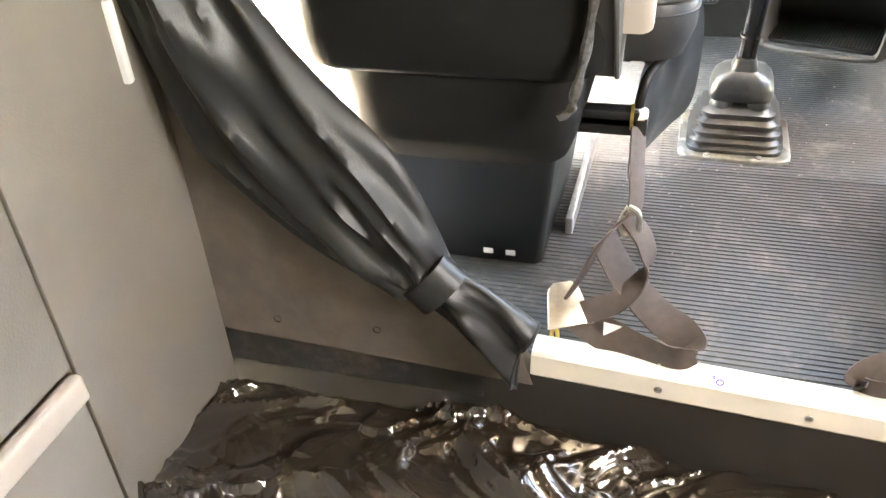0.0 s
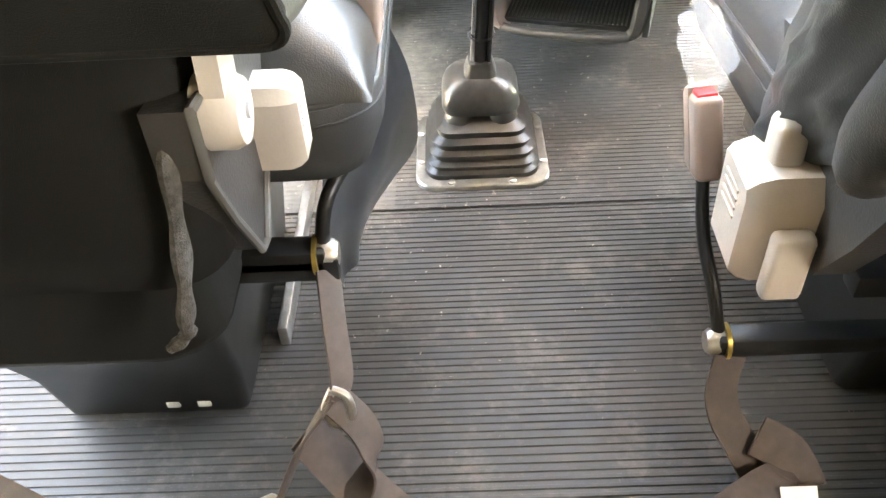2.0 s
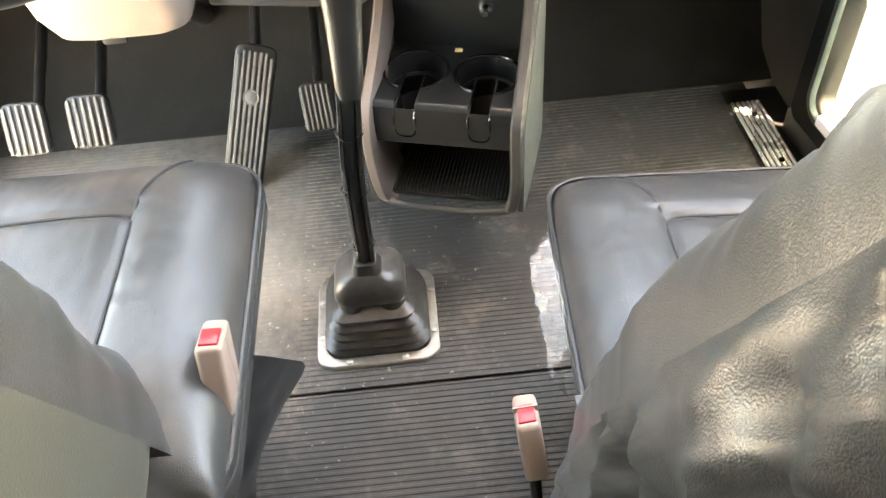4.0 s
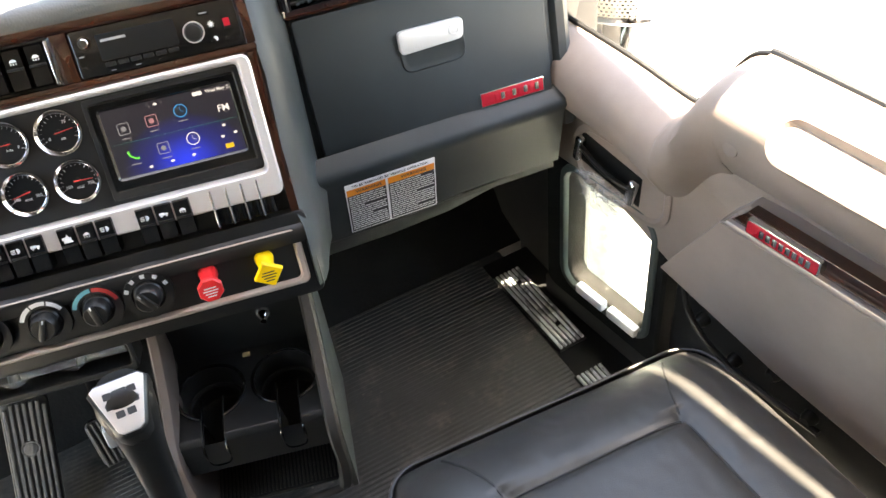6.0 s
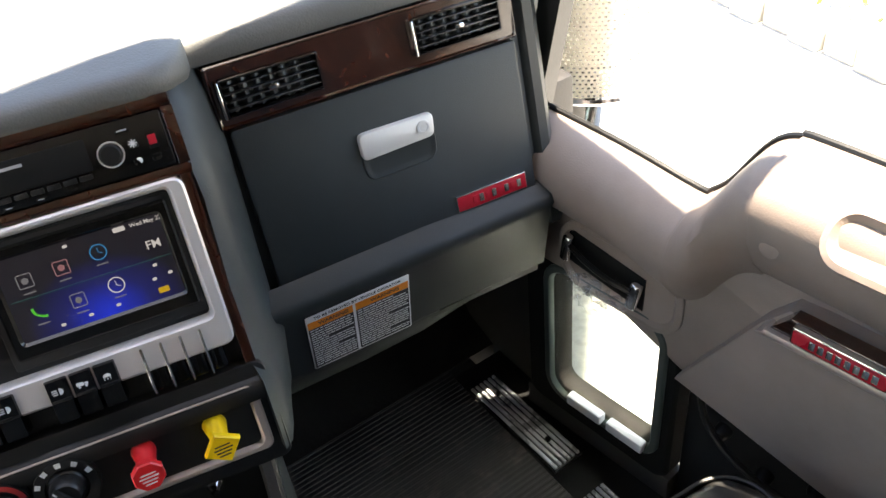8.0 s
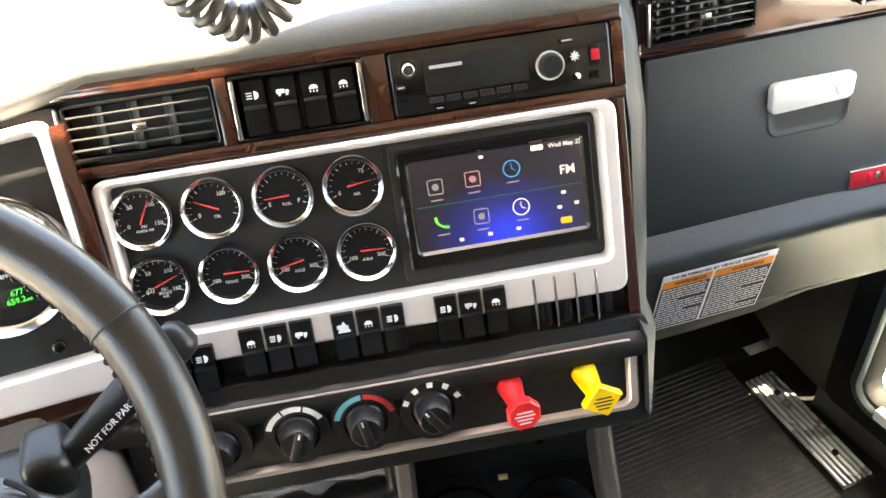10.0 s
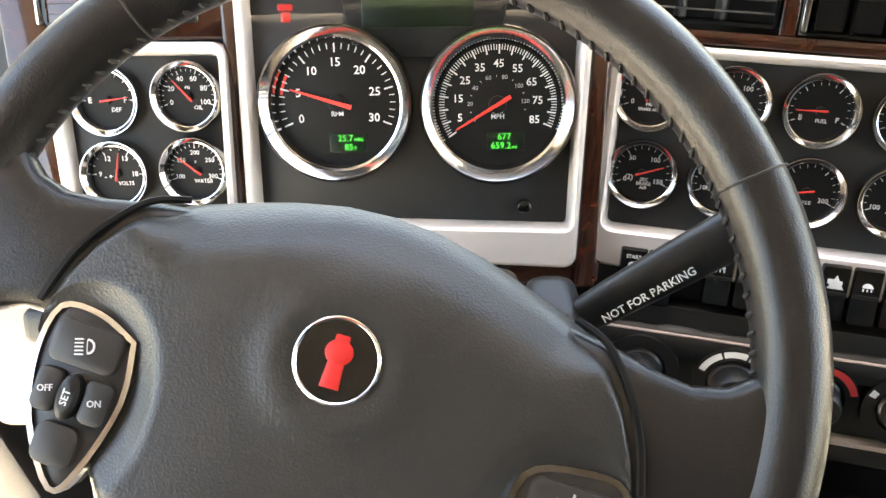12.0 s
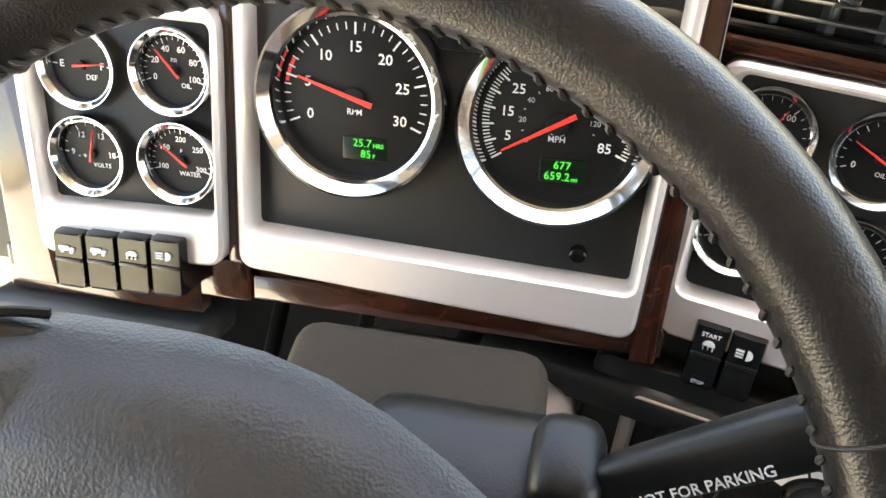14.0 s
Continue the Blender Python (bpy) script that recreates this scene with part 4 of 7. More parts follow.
for u, v, w, h in ((0.110, 0.132, 0.030, 0.003), (0.100, 0.0955, 0.006, 0.001), (0.130, 0.0955, 0.006, 0.001), (0.222, 0.138, 0.010, 0.0016), (0.228, 0.123, 0.005, 0.005), (0.068, 0.118, 0.006, 0.0016)):
    part("print", plate(rr(u - w / 2, v - h / 2, u + w / 2, v + h / 2, 0.0004), 0.005, 0.0076, 0), GREYPR, rad, smooth=0)
for k in range(4):
    part("star_ray", rbox(-0.0045, -0.0005, 0.0072, 0.0045, 0.0005, 0.0077, 0, m=T(0.228, 0.123) @ RZ(45 * k)), WHITE, rad)
part("moon", plate([(0.229 + 0.0032 * math.cos(q), 0.105 + 0.0032 * math.sin(q)) for q in np.linspace(-1.2, 2.4, 12)], 0.0070, 0.0077, 0), WHITE, rad, smooth=0)
part("dial_ring", revolve([(0.0135, 0.004), (0.0132, 0.0070), (0.0115, 0.0070)], 28, T(0.205, 0.118)), SILVER, rad, smooth=30)
part("volume_ring", revolve([(0.0085, 0.004), (0.0082, 0.0065), (0.0065, 0.0065)], 24, T(0.076, 0.133)), CHROME, rad, smooth=30)
for k in range(6):
    part("preset", rbox(0.092 + 0.0155 * k, 0.1005, 0.004, 0.1045 + 0.0155 * k, 0.1055, 0.0068, 0.0006), BLACK, rad)
part("tag", plate(rr(0.243, 0.117, 0.251, 0.127, 0.001), 0.005, 0.0077, 0), BADGE, rad, smooth=0)

# climate panel with the two brake knobs
cli = thing("climate_panel", LO, "black climate panel with round knobs in a champagne frame", "control panel")
part("pod", plate(rr(-0.385, -0.075, 0.142, 0.050, 0.012), -0.06, 0.000, 0.004), BLACK, cli)
part("frame", surround(rr(-0.357, -0.0535, 0.1255, 0.0305, 0.010, 6), rr(-0.3465, -0.0450, 0.1145, 0.0240, 0.008, 6), -0.004, 0.008, 0.026), CHAMP, cli, "champagne-coloured frame")
part("face", plate(rr(-0.350, -0.046, 0.118, 0.025, 0.006), -0.004, 0.0012, 0.0004), BLACK, cli)
for k, u in enumerate((-0.297, -0.220, -0.153, -0.086)):
    kn = part("knob", revolve([(0.021, 0.002), (0.0205, 0.010), (0.0175, 0.013), (0.0165, 0.030), (0.014, 0.033)], 32, T(u, -0.008), cap1=True), BLACK, cli)
    part("grip", rbox(-0.0045, -0.015, 0.028, 0.0045, 0.015, 0.0375, 0.002, m=T(u, -0.008) @ RZ((20, -20, 10, 35)[k])), BLACK, kn)
    part("mark", rbox(-0.0009, 0.010, 0.0365, 0.0009, 0.0150, 0.0380, 0.0003, m=T(u, -0.008) @ RZ((20, -20, 10, 35)[k])), WHITE, kn)
    part("collar", revolve([(0.0330, 0.001), (0.0325, 0.0125), (0.022, 0.0125), (0.021, 0.006)], 36, T(u, -0.008)), BLACK, kn)

    def sector(a, b):
        return loft([[(r * math.cos(radians(w)), r * math.sin(radians(w)), 0.0132) for w in np.linspace(a, b, 12)] for r in (0.0255, 0.0312)], closed=False, m=T(u, -0.008))
    if k == 1:
        part("scale", join(sector(30, 70), sector(74, 112), sector(116, 160)), WHITE, kn, "white scale", smooth=0)
    if k == 2:
        part("cold_scale", sector(92, 165), TEAL, kn, "blue scale")
        part("hot_scale", sector(15, 88), REDPR, kn, "red scale")
    if k == 3:
        part("scale", join(*[sector(a, a + 12) for a in (20, 52, 84, 116, 148)]), WHITE, kn, "white scale", smooth=0)
for u, nm, mt, shape in ((-0.006, "red octagonal trailer air supply knob", REDK, 8), (0.071, "yellow square parking brake knob", YELK, 4)):
    km = T(u, -0.004) @ RY(4) @ RX(14)
    bk = part("brake_knob", revolve([(0.0135, 0.0), (0.0115, 0.012), (0.0090, 0.030), (0.0098, 0.046)], 24, km, cap1=True), mt, cli, nm)
    a0 = 22.5 if shape == 8 else 12
    r0 = 0.0172 if shape == 8 else 0.0205
    loop = [(r0 * math.cos(radians(a0 + 360 * k / shape)), r0 * math.sin(radians(a0 + 360 * k / shape)) * (1 if shape == 8 else 0.92)) for k in range(shape)]
    tilt = km @ RX(-10)
    part("head", loft([at_z(inset(loop, 0.005), 0.040), at_z(loop, 0.045), at_z(loop, 0.052), at_z(inset(loop, 0.0015), 0.054)], m=tilt), mt, bk, smooth=20)
    for k in (-2, -1, 0, 1):
        part("print", plate(rr(-0.010 + 0.002 * abs(k), 0.004 * k - 0.0008, 0.010 - 0.002 * abs(k), 0.004 * k + 0.0008, 0.0004), 0.0535, 0.0543, 0, tilt), WHITE if shape == 8 else INK, bk, smooth=0)
# ashtray slot under it
part("slot", surround(rr(-0.365, -0.118, -0.135, -0.066, 0.006), rr(-0.352, -0.106, -0.142, -0.076, 0.005), -0.06, -0.006, 0.03), BLACK, cli)
part("slot_liner", sheet(30, 6, lambda s, t: Vector((-0.350 + 0.205 * s, -0.092 + 0.018 * t + 0.004 * math.sin(17 * s) + 0.02 * (s - 0.5) * 0.3, -0.012 + 0.006 * math.sin(31 * s + 4 * t)))), WRAP, cli, "crumpled clear film")

# glove box
LATCH = mat("pale_latch_paint", (0.72, 0.71, 0.69), 0.4, 0.3, var=0.03, bump=0.02)
glo = thing("glove_box", GL, "dark grey glove box with a silver latch and red badge", "glove box")
part("surround", plate(rr(-0.262, -0.160, 0.190, 0.200, 0.012), -0.08, -0.010, 0.004), DASH, glo)
part("lid", plate(rr(-0.2330, -0.129, 0.1465, 0.1065, 0.006), -0.010, 0.004, 0.003), DASH, glo)
part("wood_strip", surround(rr(-0.2420, 0.1095, 0.1500, 0.1840, 0.004), rr(-0.2365, 0.1140, 0.1445, 0.1800, 0.003), -0.010, 0.006, 0.003), WOOD, glo, "glossy burl wood strip")
for x0, y0, x1, y1 in ((-0.2380, 0.1125, -0.2290, 0.1815), (-0.1110, 0.1125, 0.0110, 0.1815), (0.1290, 0.1125, 0.1460, 0.1815), (-0.2290, 0.1125, -0.1110, 0.1210), (-0.2290, 0.1670, -0.1110, 0.1815), (0.0110, 0.1125, 0.1290, 0.1240), (0.0110, 0.1700, 0.1290, 0.1815)):
    part("wood_inlay", plate(rr(x0, y0, x1, y1, 0.001), -0.010, 0.0035, 0), WOOD, glo, "glossy burl wood inlay")
cup = rquad([(0.0125, 0.0330), (-0.0890, 0.0330), (-0.0860, -0.0100), (0.0100, -0.0085)], 0.016)
part("latch_recess", loft([at_z(inset(cup, -0.0015), 0.0040), at_z(cup, 0.0056), at_z(inset(cup, 0.0020), 0.0056), at_z(inset(cup, 0.0045), 0.0043), at_z(inset(cup, 0.009), 0.0041)], False, True), DASH, glo, "moulded finger recess")
part("latch", plate(rquad([(0.0130, 0.0535), (-0.0890, 0.0550), (-0.0890, 0.0200), (0.0100, 0.0230)], 0.009), 0.003, 0.013, 0.003), LATCH, glo, "satin silver latch")
part("lock", revolve([(0.0095, 0.012), (0.009, 0.0142), (0.006, 0.0145), (0.0055, 0.0138)], 24, T(-0.0040, 0.0390), cap1=True), LATCH, glo)
bd = part("badge", plate(rr(0.0230, -0.0975, 0.1310, -0.0735, 0.001), 0.003, 0.0062, 0.0006), CHROME, glo, "red badge with a chrome rim")
part("enamel", plate(rr(0.0245, -0.0960, 0.1295, -0.0750, 0.001), 0.006, 0.0068, 0.0002), BADGE, bd)
for k in range(8):
    part("mark", plate(rr(0.047 + 0.0097 * k, -0.0910, 0.0535 + 0.0097 * k, -0.0800, 0.0008), 0.0066, 0.0076, 0.0002), CHROME if k % 2 else BADGE, bd)
part("side_return", loft([[GL @ Vector((u, v, w)) for u, w in ((0.150, -0.02), (0.165, 0.0), (0.178, 0.0), (0.190, -0.012), (0.200, -0.08))] for v in (-0.17, 0.0, 0.2)], closed=False, m=GL.inverted()), DASH, glo)

# knee panel and its warning label
kn = thing("knee_panel", (0.6, 0.3, 0.45), "dark grey curved knee panel under the glove box", "panel", world=True)
rings = []
for u, b in ((-0.118, -0.085), (-0.09, -0.085), (0.0, -0.085), (0.12, -0.075), (0.22, -0.055), (0.30, -0.045)):
    a = LA @ Vector((u, 0.0, 0))
    g = Vector((a.x, a.y, 0.5))
    rings.append([LA @ Vector((u, 0.095, -0.03)), LA @ Vector((u, 0.088, -0.002)), LA @ Vector((u, 0.078, 0.006)), LA @ Vector((u, 0.060, 0.0)), LA @ Vector((u, 0.0, 0)), LA @ Vector((u, -0.055, 0)), LA @ Vector((u, b + 0.014, -0.002)), LA @ Vector((u, b, -0.012)), LA @ Vector((u, b - 0.006, -0.03))])
part("upper", loft(rings, closed=False), DASH, kn, smooth=60)
rings = []
for u, b, d in ((-0.118, -0.165, 0.10), (0.0, -0.165, 0.10), (0.10, -0.150, 0.09), (0.19, -0.105, 0.06), (0.30, -0.075, 0.03)):
    rings.append([LA @ Vector((u, -0.060, -0.02)), LA @ Vector((u, -0.085, -0.012)), LA @ Vector((u, (b - 0.085) / 2, -0.02)), LA @ Vector((u, b, -0.05)), LA @ Vector((u, b - 0.004, -0.05 - d)), LA @ Vector((u, b - 0.03, -0.30))])
part("lower", loft(rings, closed=False), KNEE, kn, "greenish grey lower panel", smooth=60)
lab = thing("warning_label", LA @ T(-0.004, -0.003, 0.001), "white and orange warning label stuck on the knee panel", "label")
part("sheet", plate(rr(-0.0745, -0.0570, 0.0755, 0.0570, 0.002), 0.0, 0.0008, 0.0003), PAPER, lab)
part("heading", lettering("TO BE REMOVED BY VEHICLE OPERATOR", 0.0068, T(0, 0.0505, 0.0010)), INK, lab, smooth=0)
for x0, x1 in ((-0.0725, -0.0085), (-0.0045, 0.0735)):
    part("band", plate(rr(x0, 0.0310, x1, 0.0450, 0.0005), 0.0006, 0.0011, 0), ORANGE, lab, "orange band", smooth=0)
    part("warning_word", lettering("WARNING", 0.0088, T((x0 + x1) / 2 + 0.004, 0.0380, 0.0013)), INK, lab, smooth=0)
    part("text_block", plate(rr(x0, -0.0545, x1, 0.0305, 0.0005), 0.0006, 0.0010, 0), INK, lab, "dark block of small print", smooth=0)
    rows, rnd = [], random.Random(int(x1 * 1000))
    for k in range(17):
        y = 0.0275 - k * 0.0048
        x = x0 + 0.002
        while x < x1 - 0.004:
            w = min(rnd.uniform(0.004, 0.012), x1 - 0.0015 - x)
            rows.append((x, y, w))
            x += w + 0.0012
            if rnd.random() < 0.03:
                break
    bm = bmesh.new()
    for x, y, w in rows:
        vs = [bm.verts.new(p) for p in ((x, y - 0.0011, 0.0012), (x + w, y - 0.0011, 0.0012), (x + w, y + 0.0011, 0.0012), (x, y + 0.0011, 0.0012))]
        bm.faces.new(vs)
    part("small_print", bm, PAPER, lab, "lines of small print", smooth=0)


# ---- steering wheel ----
PODM = mat("button_satin", (0.030, 0.028, 0.027), 0.4, bump=0.03, bscale=900)
TURN = -17
HUB = WH @ RZ(TURN)
whl = thing("steering_wheel", HUB, "black leather steering wheel with stitched rim and thumb buttons", "steering wheel")
RIM, RT = 0.2067, 0.0178
ring = [(RIM * math.cos(a), RIM * math.sin(a), 0.0) for a in np.linspace(0, 2 * math.pi, 97)[:-1]]
rim = part("rim", tube(ring, RT, 20, closed=True), WHEEL, whl, smooth=60)
for a in (40, 141):
    p = [((RIM + (RT + 0.0006) * math.cos(w)) * math.cos(radians(a)), (RIM + (RT + 0.0006) * math.cos(w)) * math.sin(radians(a)), (RT + 0.0006) * math.sin(w)) for w in np.linspace(0, 2 * math.pi, 25)[:-1]]
    part("seam", tube(p, 0.0007, 6, closed=True), THREAD, rim)
for k in range(132):
    pts = []
    for j in range(4):
        b = 2 * math.pi * (k + 0.30 * j / 3) / 132
        w0 = radians(176 + 18 * j / 3)
        rr0 = RT + (0.0 if j in (0, 3) else 0.0005)
        pts.append(((RIM + rr0 * math.cos(w0)) * math.cos(b), (RIM + rr0 * math.cos(w0)) * math.sin(b), -rr0 * math.sin(w0)))
    part("stitch", tube(pts, [0.0008, 0.0015, 0.0015, 0.0008], 6), THREAD, rim)


PAD_W = 0.146
PAD_TOP = ((0.0, 0.0685), (0.025, 0.0667), (0.050, 0.0615), (0.070, 0.0555), (0.100, 0.0455), (0.115, 0.0385), (0.130, 0.0200), (0.140, 0.0010), (0.146, -0.0180))
PAD_LOW = ((0.0, -0.135), (0.060, -0.130), (0.090, -0.118), (0.120, -0.088), (0.146, -0.040))


def pad_pt(s, t):
    x = -PAD_W + 2 * PAD_W * s
    top = float(np.interp(abs(x), [a for a, b in PAD_TOP], [b for a, b in PAD_TOP]))
    bot = float(np.interp(abs(x), [a for a, b in PAD_LOW], [b for a, b in PAD_LOW]))
    return x, bot + (top - bot) * t


def pad_surface(s, t):
    x, y = pad_pt(s, t)
    top = pad_pt(s, 1.0)[1]
    edge = min(1.0, (top - y) / (0.046 if abs(x) < 0.09 else 0.046 - 0.034 * min(1.0, (abs(x) - 0.09) / 0.03)))
    low = min(1.0, t / 0.15)
    z = -0.014 + 0.031 * math.sin(edge * math.pi / 2) ** 0.8 * math.sin(low * math.pi / 2) - 0.006 * (abs(x) / PAD_W) ** 2
    for cx in (-0.116, 0.116):
        d = math.hypot((x - cx) / 0.040, (y + 0.060) / 0.056)
        z -= 0.010 * max(0.0, 1 - d ** 3) if d < 1 else 0
    d = math.hypot(x, y + 0.006)
    z += 0.0022 * math.exp(-((d - 0.030) / 0.010) ** 2)
    return Vector((x, y, z))


padb = sheet(96, 56, pad_surface)
part("hub_pad", padb, PAD, whl, "grained black hub pad", smooth=60)
part("hub_back", revolve([(0.075, -0.012), (0.07, -0.035), (0.05, -0.05), (0.04, -0.10)], 32, T(0, -0.055), cap0=True, cap1=True), BLACK, whl)
for s in (-1, 1):
    PT = T(s * 0.0200, 0.0080, -0.0080) if s < 0 else T(0.0100, 0.0105, -0.0080) @ Matrix.Diagonal((1.12, 1.10, 1, 1))
    rings = []
    for x, y0, y1, z, h in ((0.092, -0.020, 0.044, -0.016, 0.012), (0.115, -0.026, 0.040, -0.008, 0.013), (0.140, -0.029, 0.034, -0.003, 0.0135), (0.158, -0.029, 0.032, -0.001, 0.013), (0.174, -0.036, 0.036, 0.0, 0.0125), (0.188, -0.054, 0.048, 0.0, 0.012), (0.199, -0.080, 0.066, 0.0, 0.011), (0.2067, -0.108, 0.090, 0.0, 0.009)):
        n = 16
        rings.append([(s * x, (y0 + y1) / 2 + (y1 - y0) / 2 * math.copysign(abs(math.cos(w)) ** 0.5, math.cos(w)), z + h * math.copysign(abs(math.sin(w)) ** 0.8, math.sin(w))) for w in np.linspace(0, 2 * math.pi, n + 1)[:-1]])
    part("spoke", loft(rings), WHEEL, whl, smooth=60)
    edge = smooth_path([(s * px, py, pz) for px, py, pz in ((0.100, 0.046, -0.006), (0.117, 0.0385, 0.002), (0.131, 0.020, 0.0095), (0.141, 0.001, 0.0115), (0.148, -0.022, 0.011))], 5)
    part("gap", tube(edge, 0.0020, 6), DIAL, whl)
    pts = [(s * (0.097 + (x - 0.112) * 0.92), y) for x, y in ((0.090, -0.036), (0.112, -0.028), (0.134, -0.030), (0.1385, -0.055), (0.130, -0.085), (0.108, -0.112), (0.096, -0.100), (0.086, -0.065))]
    if s < 0:
        pts = pts[::-1]
    pts = pts[::-1]
    dense = [(p.x, p.y) for p in smooth_path([(*q, 0) for q in pts + pts[:1]], 4)[:-1]]
    area = sum(dense[i - 1][0] * dense[i][1] - dense[i][0] * dense[i - 1][1] for i in range(len(dense)))
    dense = dense if area > 0 else dense[::-1]
    bp = part("button_pod", plate(dense, 0.0, 0.017, 0.003, PT), PODM, whl, "black thumb button pod with a chrome rim")
    part("rim_line", loft([at_z(inset(dense, -0.0015), 0.012), at_z(inset(dense, -0.0012), 0.0185), at_z(inset(dense, 0.0016), 0.0185), at_z(inset(dense, 0.002), 0.016)], False, False, m=PT), CHROME, bp, "chrome rim")
    for x0, y0, x1, y1, r in ((0.094, -0.055, 0.132, -0.034, 0.005), (0.0905, -0.079, 0.106, -0.058, 0.004), (0.119, -0.079, 0.133, -0.058, 0.004), (0.100, -0.102, 0.124, -0.082, 0.006)):
        a, b = sorted((s * (0.097 + (x0 - 0.112) * 0.92), s * (0.097 + (x1 - 0.112) * 0.92)))
        part("button", plate(rr(a, y0, b, y1, r), 0.015, 0.0205, 0.0015, PT), PODM, bp)
    part("rocker", revolve([(0.0075, 0.015), (0.0072, 0.022), (0.005, 0.0235)], 20, PT @ T(s * 0.0975, -0.069) @ Matrix.Diagonal((0.75, 1.5, 1, 1)), cap1=True), BLACK, bp)
    marks = []
    if s < 0:
        for words, x, y, sz, t in (("OFF", -0.1100, -0.0685, 0.0045, 0), ("ON", -0.0845, -0.0685, 0.0045, 0), ("SET", -0.0975, -0.069, 0.0050, 90)):
            marks.append(lettering(words, sz, T(x, y, 0.0237 if words == "SET" else 0.0207) @ RZ(t - TURN * (t == 0))))
        lamp = T(-0.098, -0.0445, 0.0206) @ RZ(-TURN) @ Matrix.Diagonal((0.72, 0.72, 1, 1))
        marks += [surround([(0.005 * math.cos(a) * (1 if math.cos(a) > 0 else 0.15), 0.0052 * math.sin(a)) for a in np.linspace(0, 6.283, 21)[:-1]], [(0.0036 * math.cos(a) * (1 if math.cos(a) > 0 else 0.1), 0.0038 * math.sin(a)) for a in np.linspace(0, 6.283, 21)[:-1]], 0, 0.0004, 0.0004, lamp @ T(0.002, 0), 0.0)]
        marks += [rbox(-0.007, -0.0005 + 0.0025 * k, 0, -0.0012, 0.0005 + 0.0025 * k, 0.0004, 0, m=lamp) for k in (-2, -1, 0, 1, 2)]
    else:
        sun = T(0.098, -0.0445, 0.0206)
        marks += [revolve([(0.003, 0), (0.003, 0.0004), (0.0018, 0.0004), (0.0018, 0)], 16, sun)]
        marks += [rbox(0.004, -0.0005, 0, 0.0075, 0.0005, 0.0004, 0, m=sun @ RZ(60 * k + 30)) for k in range(6)]
        marks += [rbox(-0.004, -0.002, 0, 0.004, 0.002, 0.0004, 0, m=T(0.084, -0.0685, 0.0206)), rbox(-0.004, -0.001, 0, 0.004, 0.001, 0.0004, 0, m=T(0.110, -0.0685, 0.0206))]
    for mk in marks:
        mk.transform(PT)
        part("symbol", mk, WHITE, bp, "white button symbol", smooth=0)
em = part("horn_badge", revolve([(0.0208, 0.020), (0.0206, 0.0305), (0.0198, 0.0310), (0.0188, 0.0298), (0.0180, 0.0295)], 48, T(0.0, -0.006, -0.0105), cap1=False), CHROME, whl, "round black badge with a chrome rim and red emblem")
part("disc", revolve([(0.0190, 0.020), (0.0188, 0.0298)], 40, T(0.0, -0.006, -0.0105), cap1=True), GLOSS, em)
EM = T(0.0, -0.006, -0.0105) @ RZ(2) @ Matrix.Diagonal((0.86, 0.86, 1, 1))
crest = [(0.0078 * math.cos(a), 0.0045 + 0.0070 * math.sin(a)) for a in np.linspace(-1.0, math.pi + 1.0, 18)]
red_emblem = mat("red_emblem", (0.80, 0.03, 0.03), 0.4, bump=0)
part("emblem", join(plate(crest, 0.0294, 0.0308, 0.0003, EM), plate([(-0.0058, -0.0150), (0.0050, -0.0150), (0.0045, 0.0), (-0.0045, 0.0)], 0.0294, 0.0308, 0.0003, EM), plate(rr(-0.0040, 0.0095, 0.0040, 0.0140, 0.001), 0.0294, 0.0308, 0.0003, EM)), red_emblem, em, "plain red emblem")

# column, its cover and the hand brake lever
HOUSE = grain_mat("housing_plastic", (0.046, 0.037, 0.028), 0.75, 500, 0.3, spec=0.2)
col = thing("steering_column", (-0.316, 0.2, 0.60), "taupe moulded steering column cover", "steering column", world=True)
rings = []
for d, w, hu, hd in ((-0.060, 0.050, 0.010, 0.05), (-0.075, 0.085, 0.016, 0.065), (-0.11, 0.095, 0.018, 0.075), (-0.17, 0.100, 0.018, 0.085), (-0.24, 0.100, 0.014, 0.10), (-0.30, 0.092, 0.010, 0.11)):
    n = 28
    rings.append([WH @ Vector((w * math.copysign(abs(math.cos(a)) ** 0.45, math.cos(a)), -0.045 + (hu if math.sin(a) > 0 else hd) * math.copysign(abs(math.sin(a)) ** 0.45, math.sin(a)), d)) for a in np.linspace(0, 2 * math.pi, n + 1)[:-1]])
part("upper_cover", loft(rings[:4]), BLACK, col, smooth=50)
part("switch_housing", rbox(-0.374, 0.060, 0.640, -0.224, 0.214, 0.722, 0.016, 3), HOUSE, col, "grey-brown flat-topped switch housing")
part("stalk_cover", rbox(-0.315, 0.075, 0.690, -0.197, 0.163, 0.750, 0.022, 4), BLACK, col, "rounded black stalk cover", smooth=50)
part("pivot_boot", rbox(-0.020, -0.024, -0.022, 0.014, 0.024, 0.018, 0.012, 3, m=Matrix.Translation((-0.206, 0.122, 0.758))), BLACK, col)
box = lambda x0, x1, y0, y1, z: [(px, py, z) for px, py in rr(x0, y0, x1, y1, 0.035, 6)]  # noqa: E731
part("cover", loft([box(-0.400, -0.225, 0.110, 0.230, 0.640), box(-0.420, -0.210, 0.120, 0.270, 0.600), box(-0.420, -0.205, 0.155, 0.36, 0.500), box(-0.410, -0.215, 0.180, 0.39, 0.455), box(-0.39, -0.235, 0.20, 0.38, 0.440)]), TAUPE, col, "taupe moulded column cover", smooth=50)
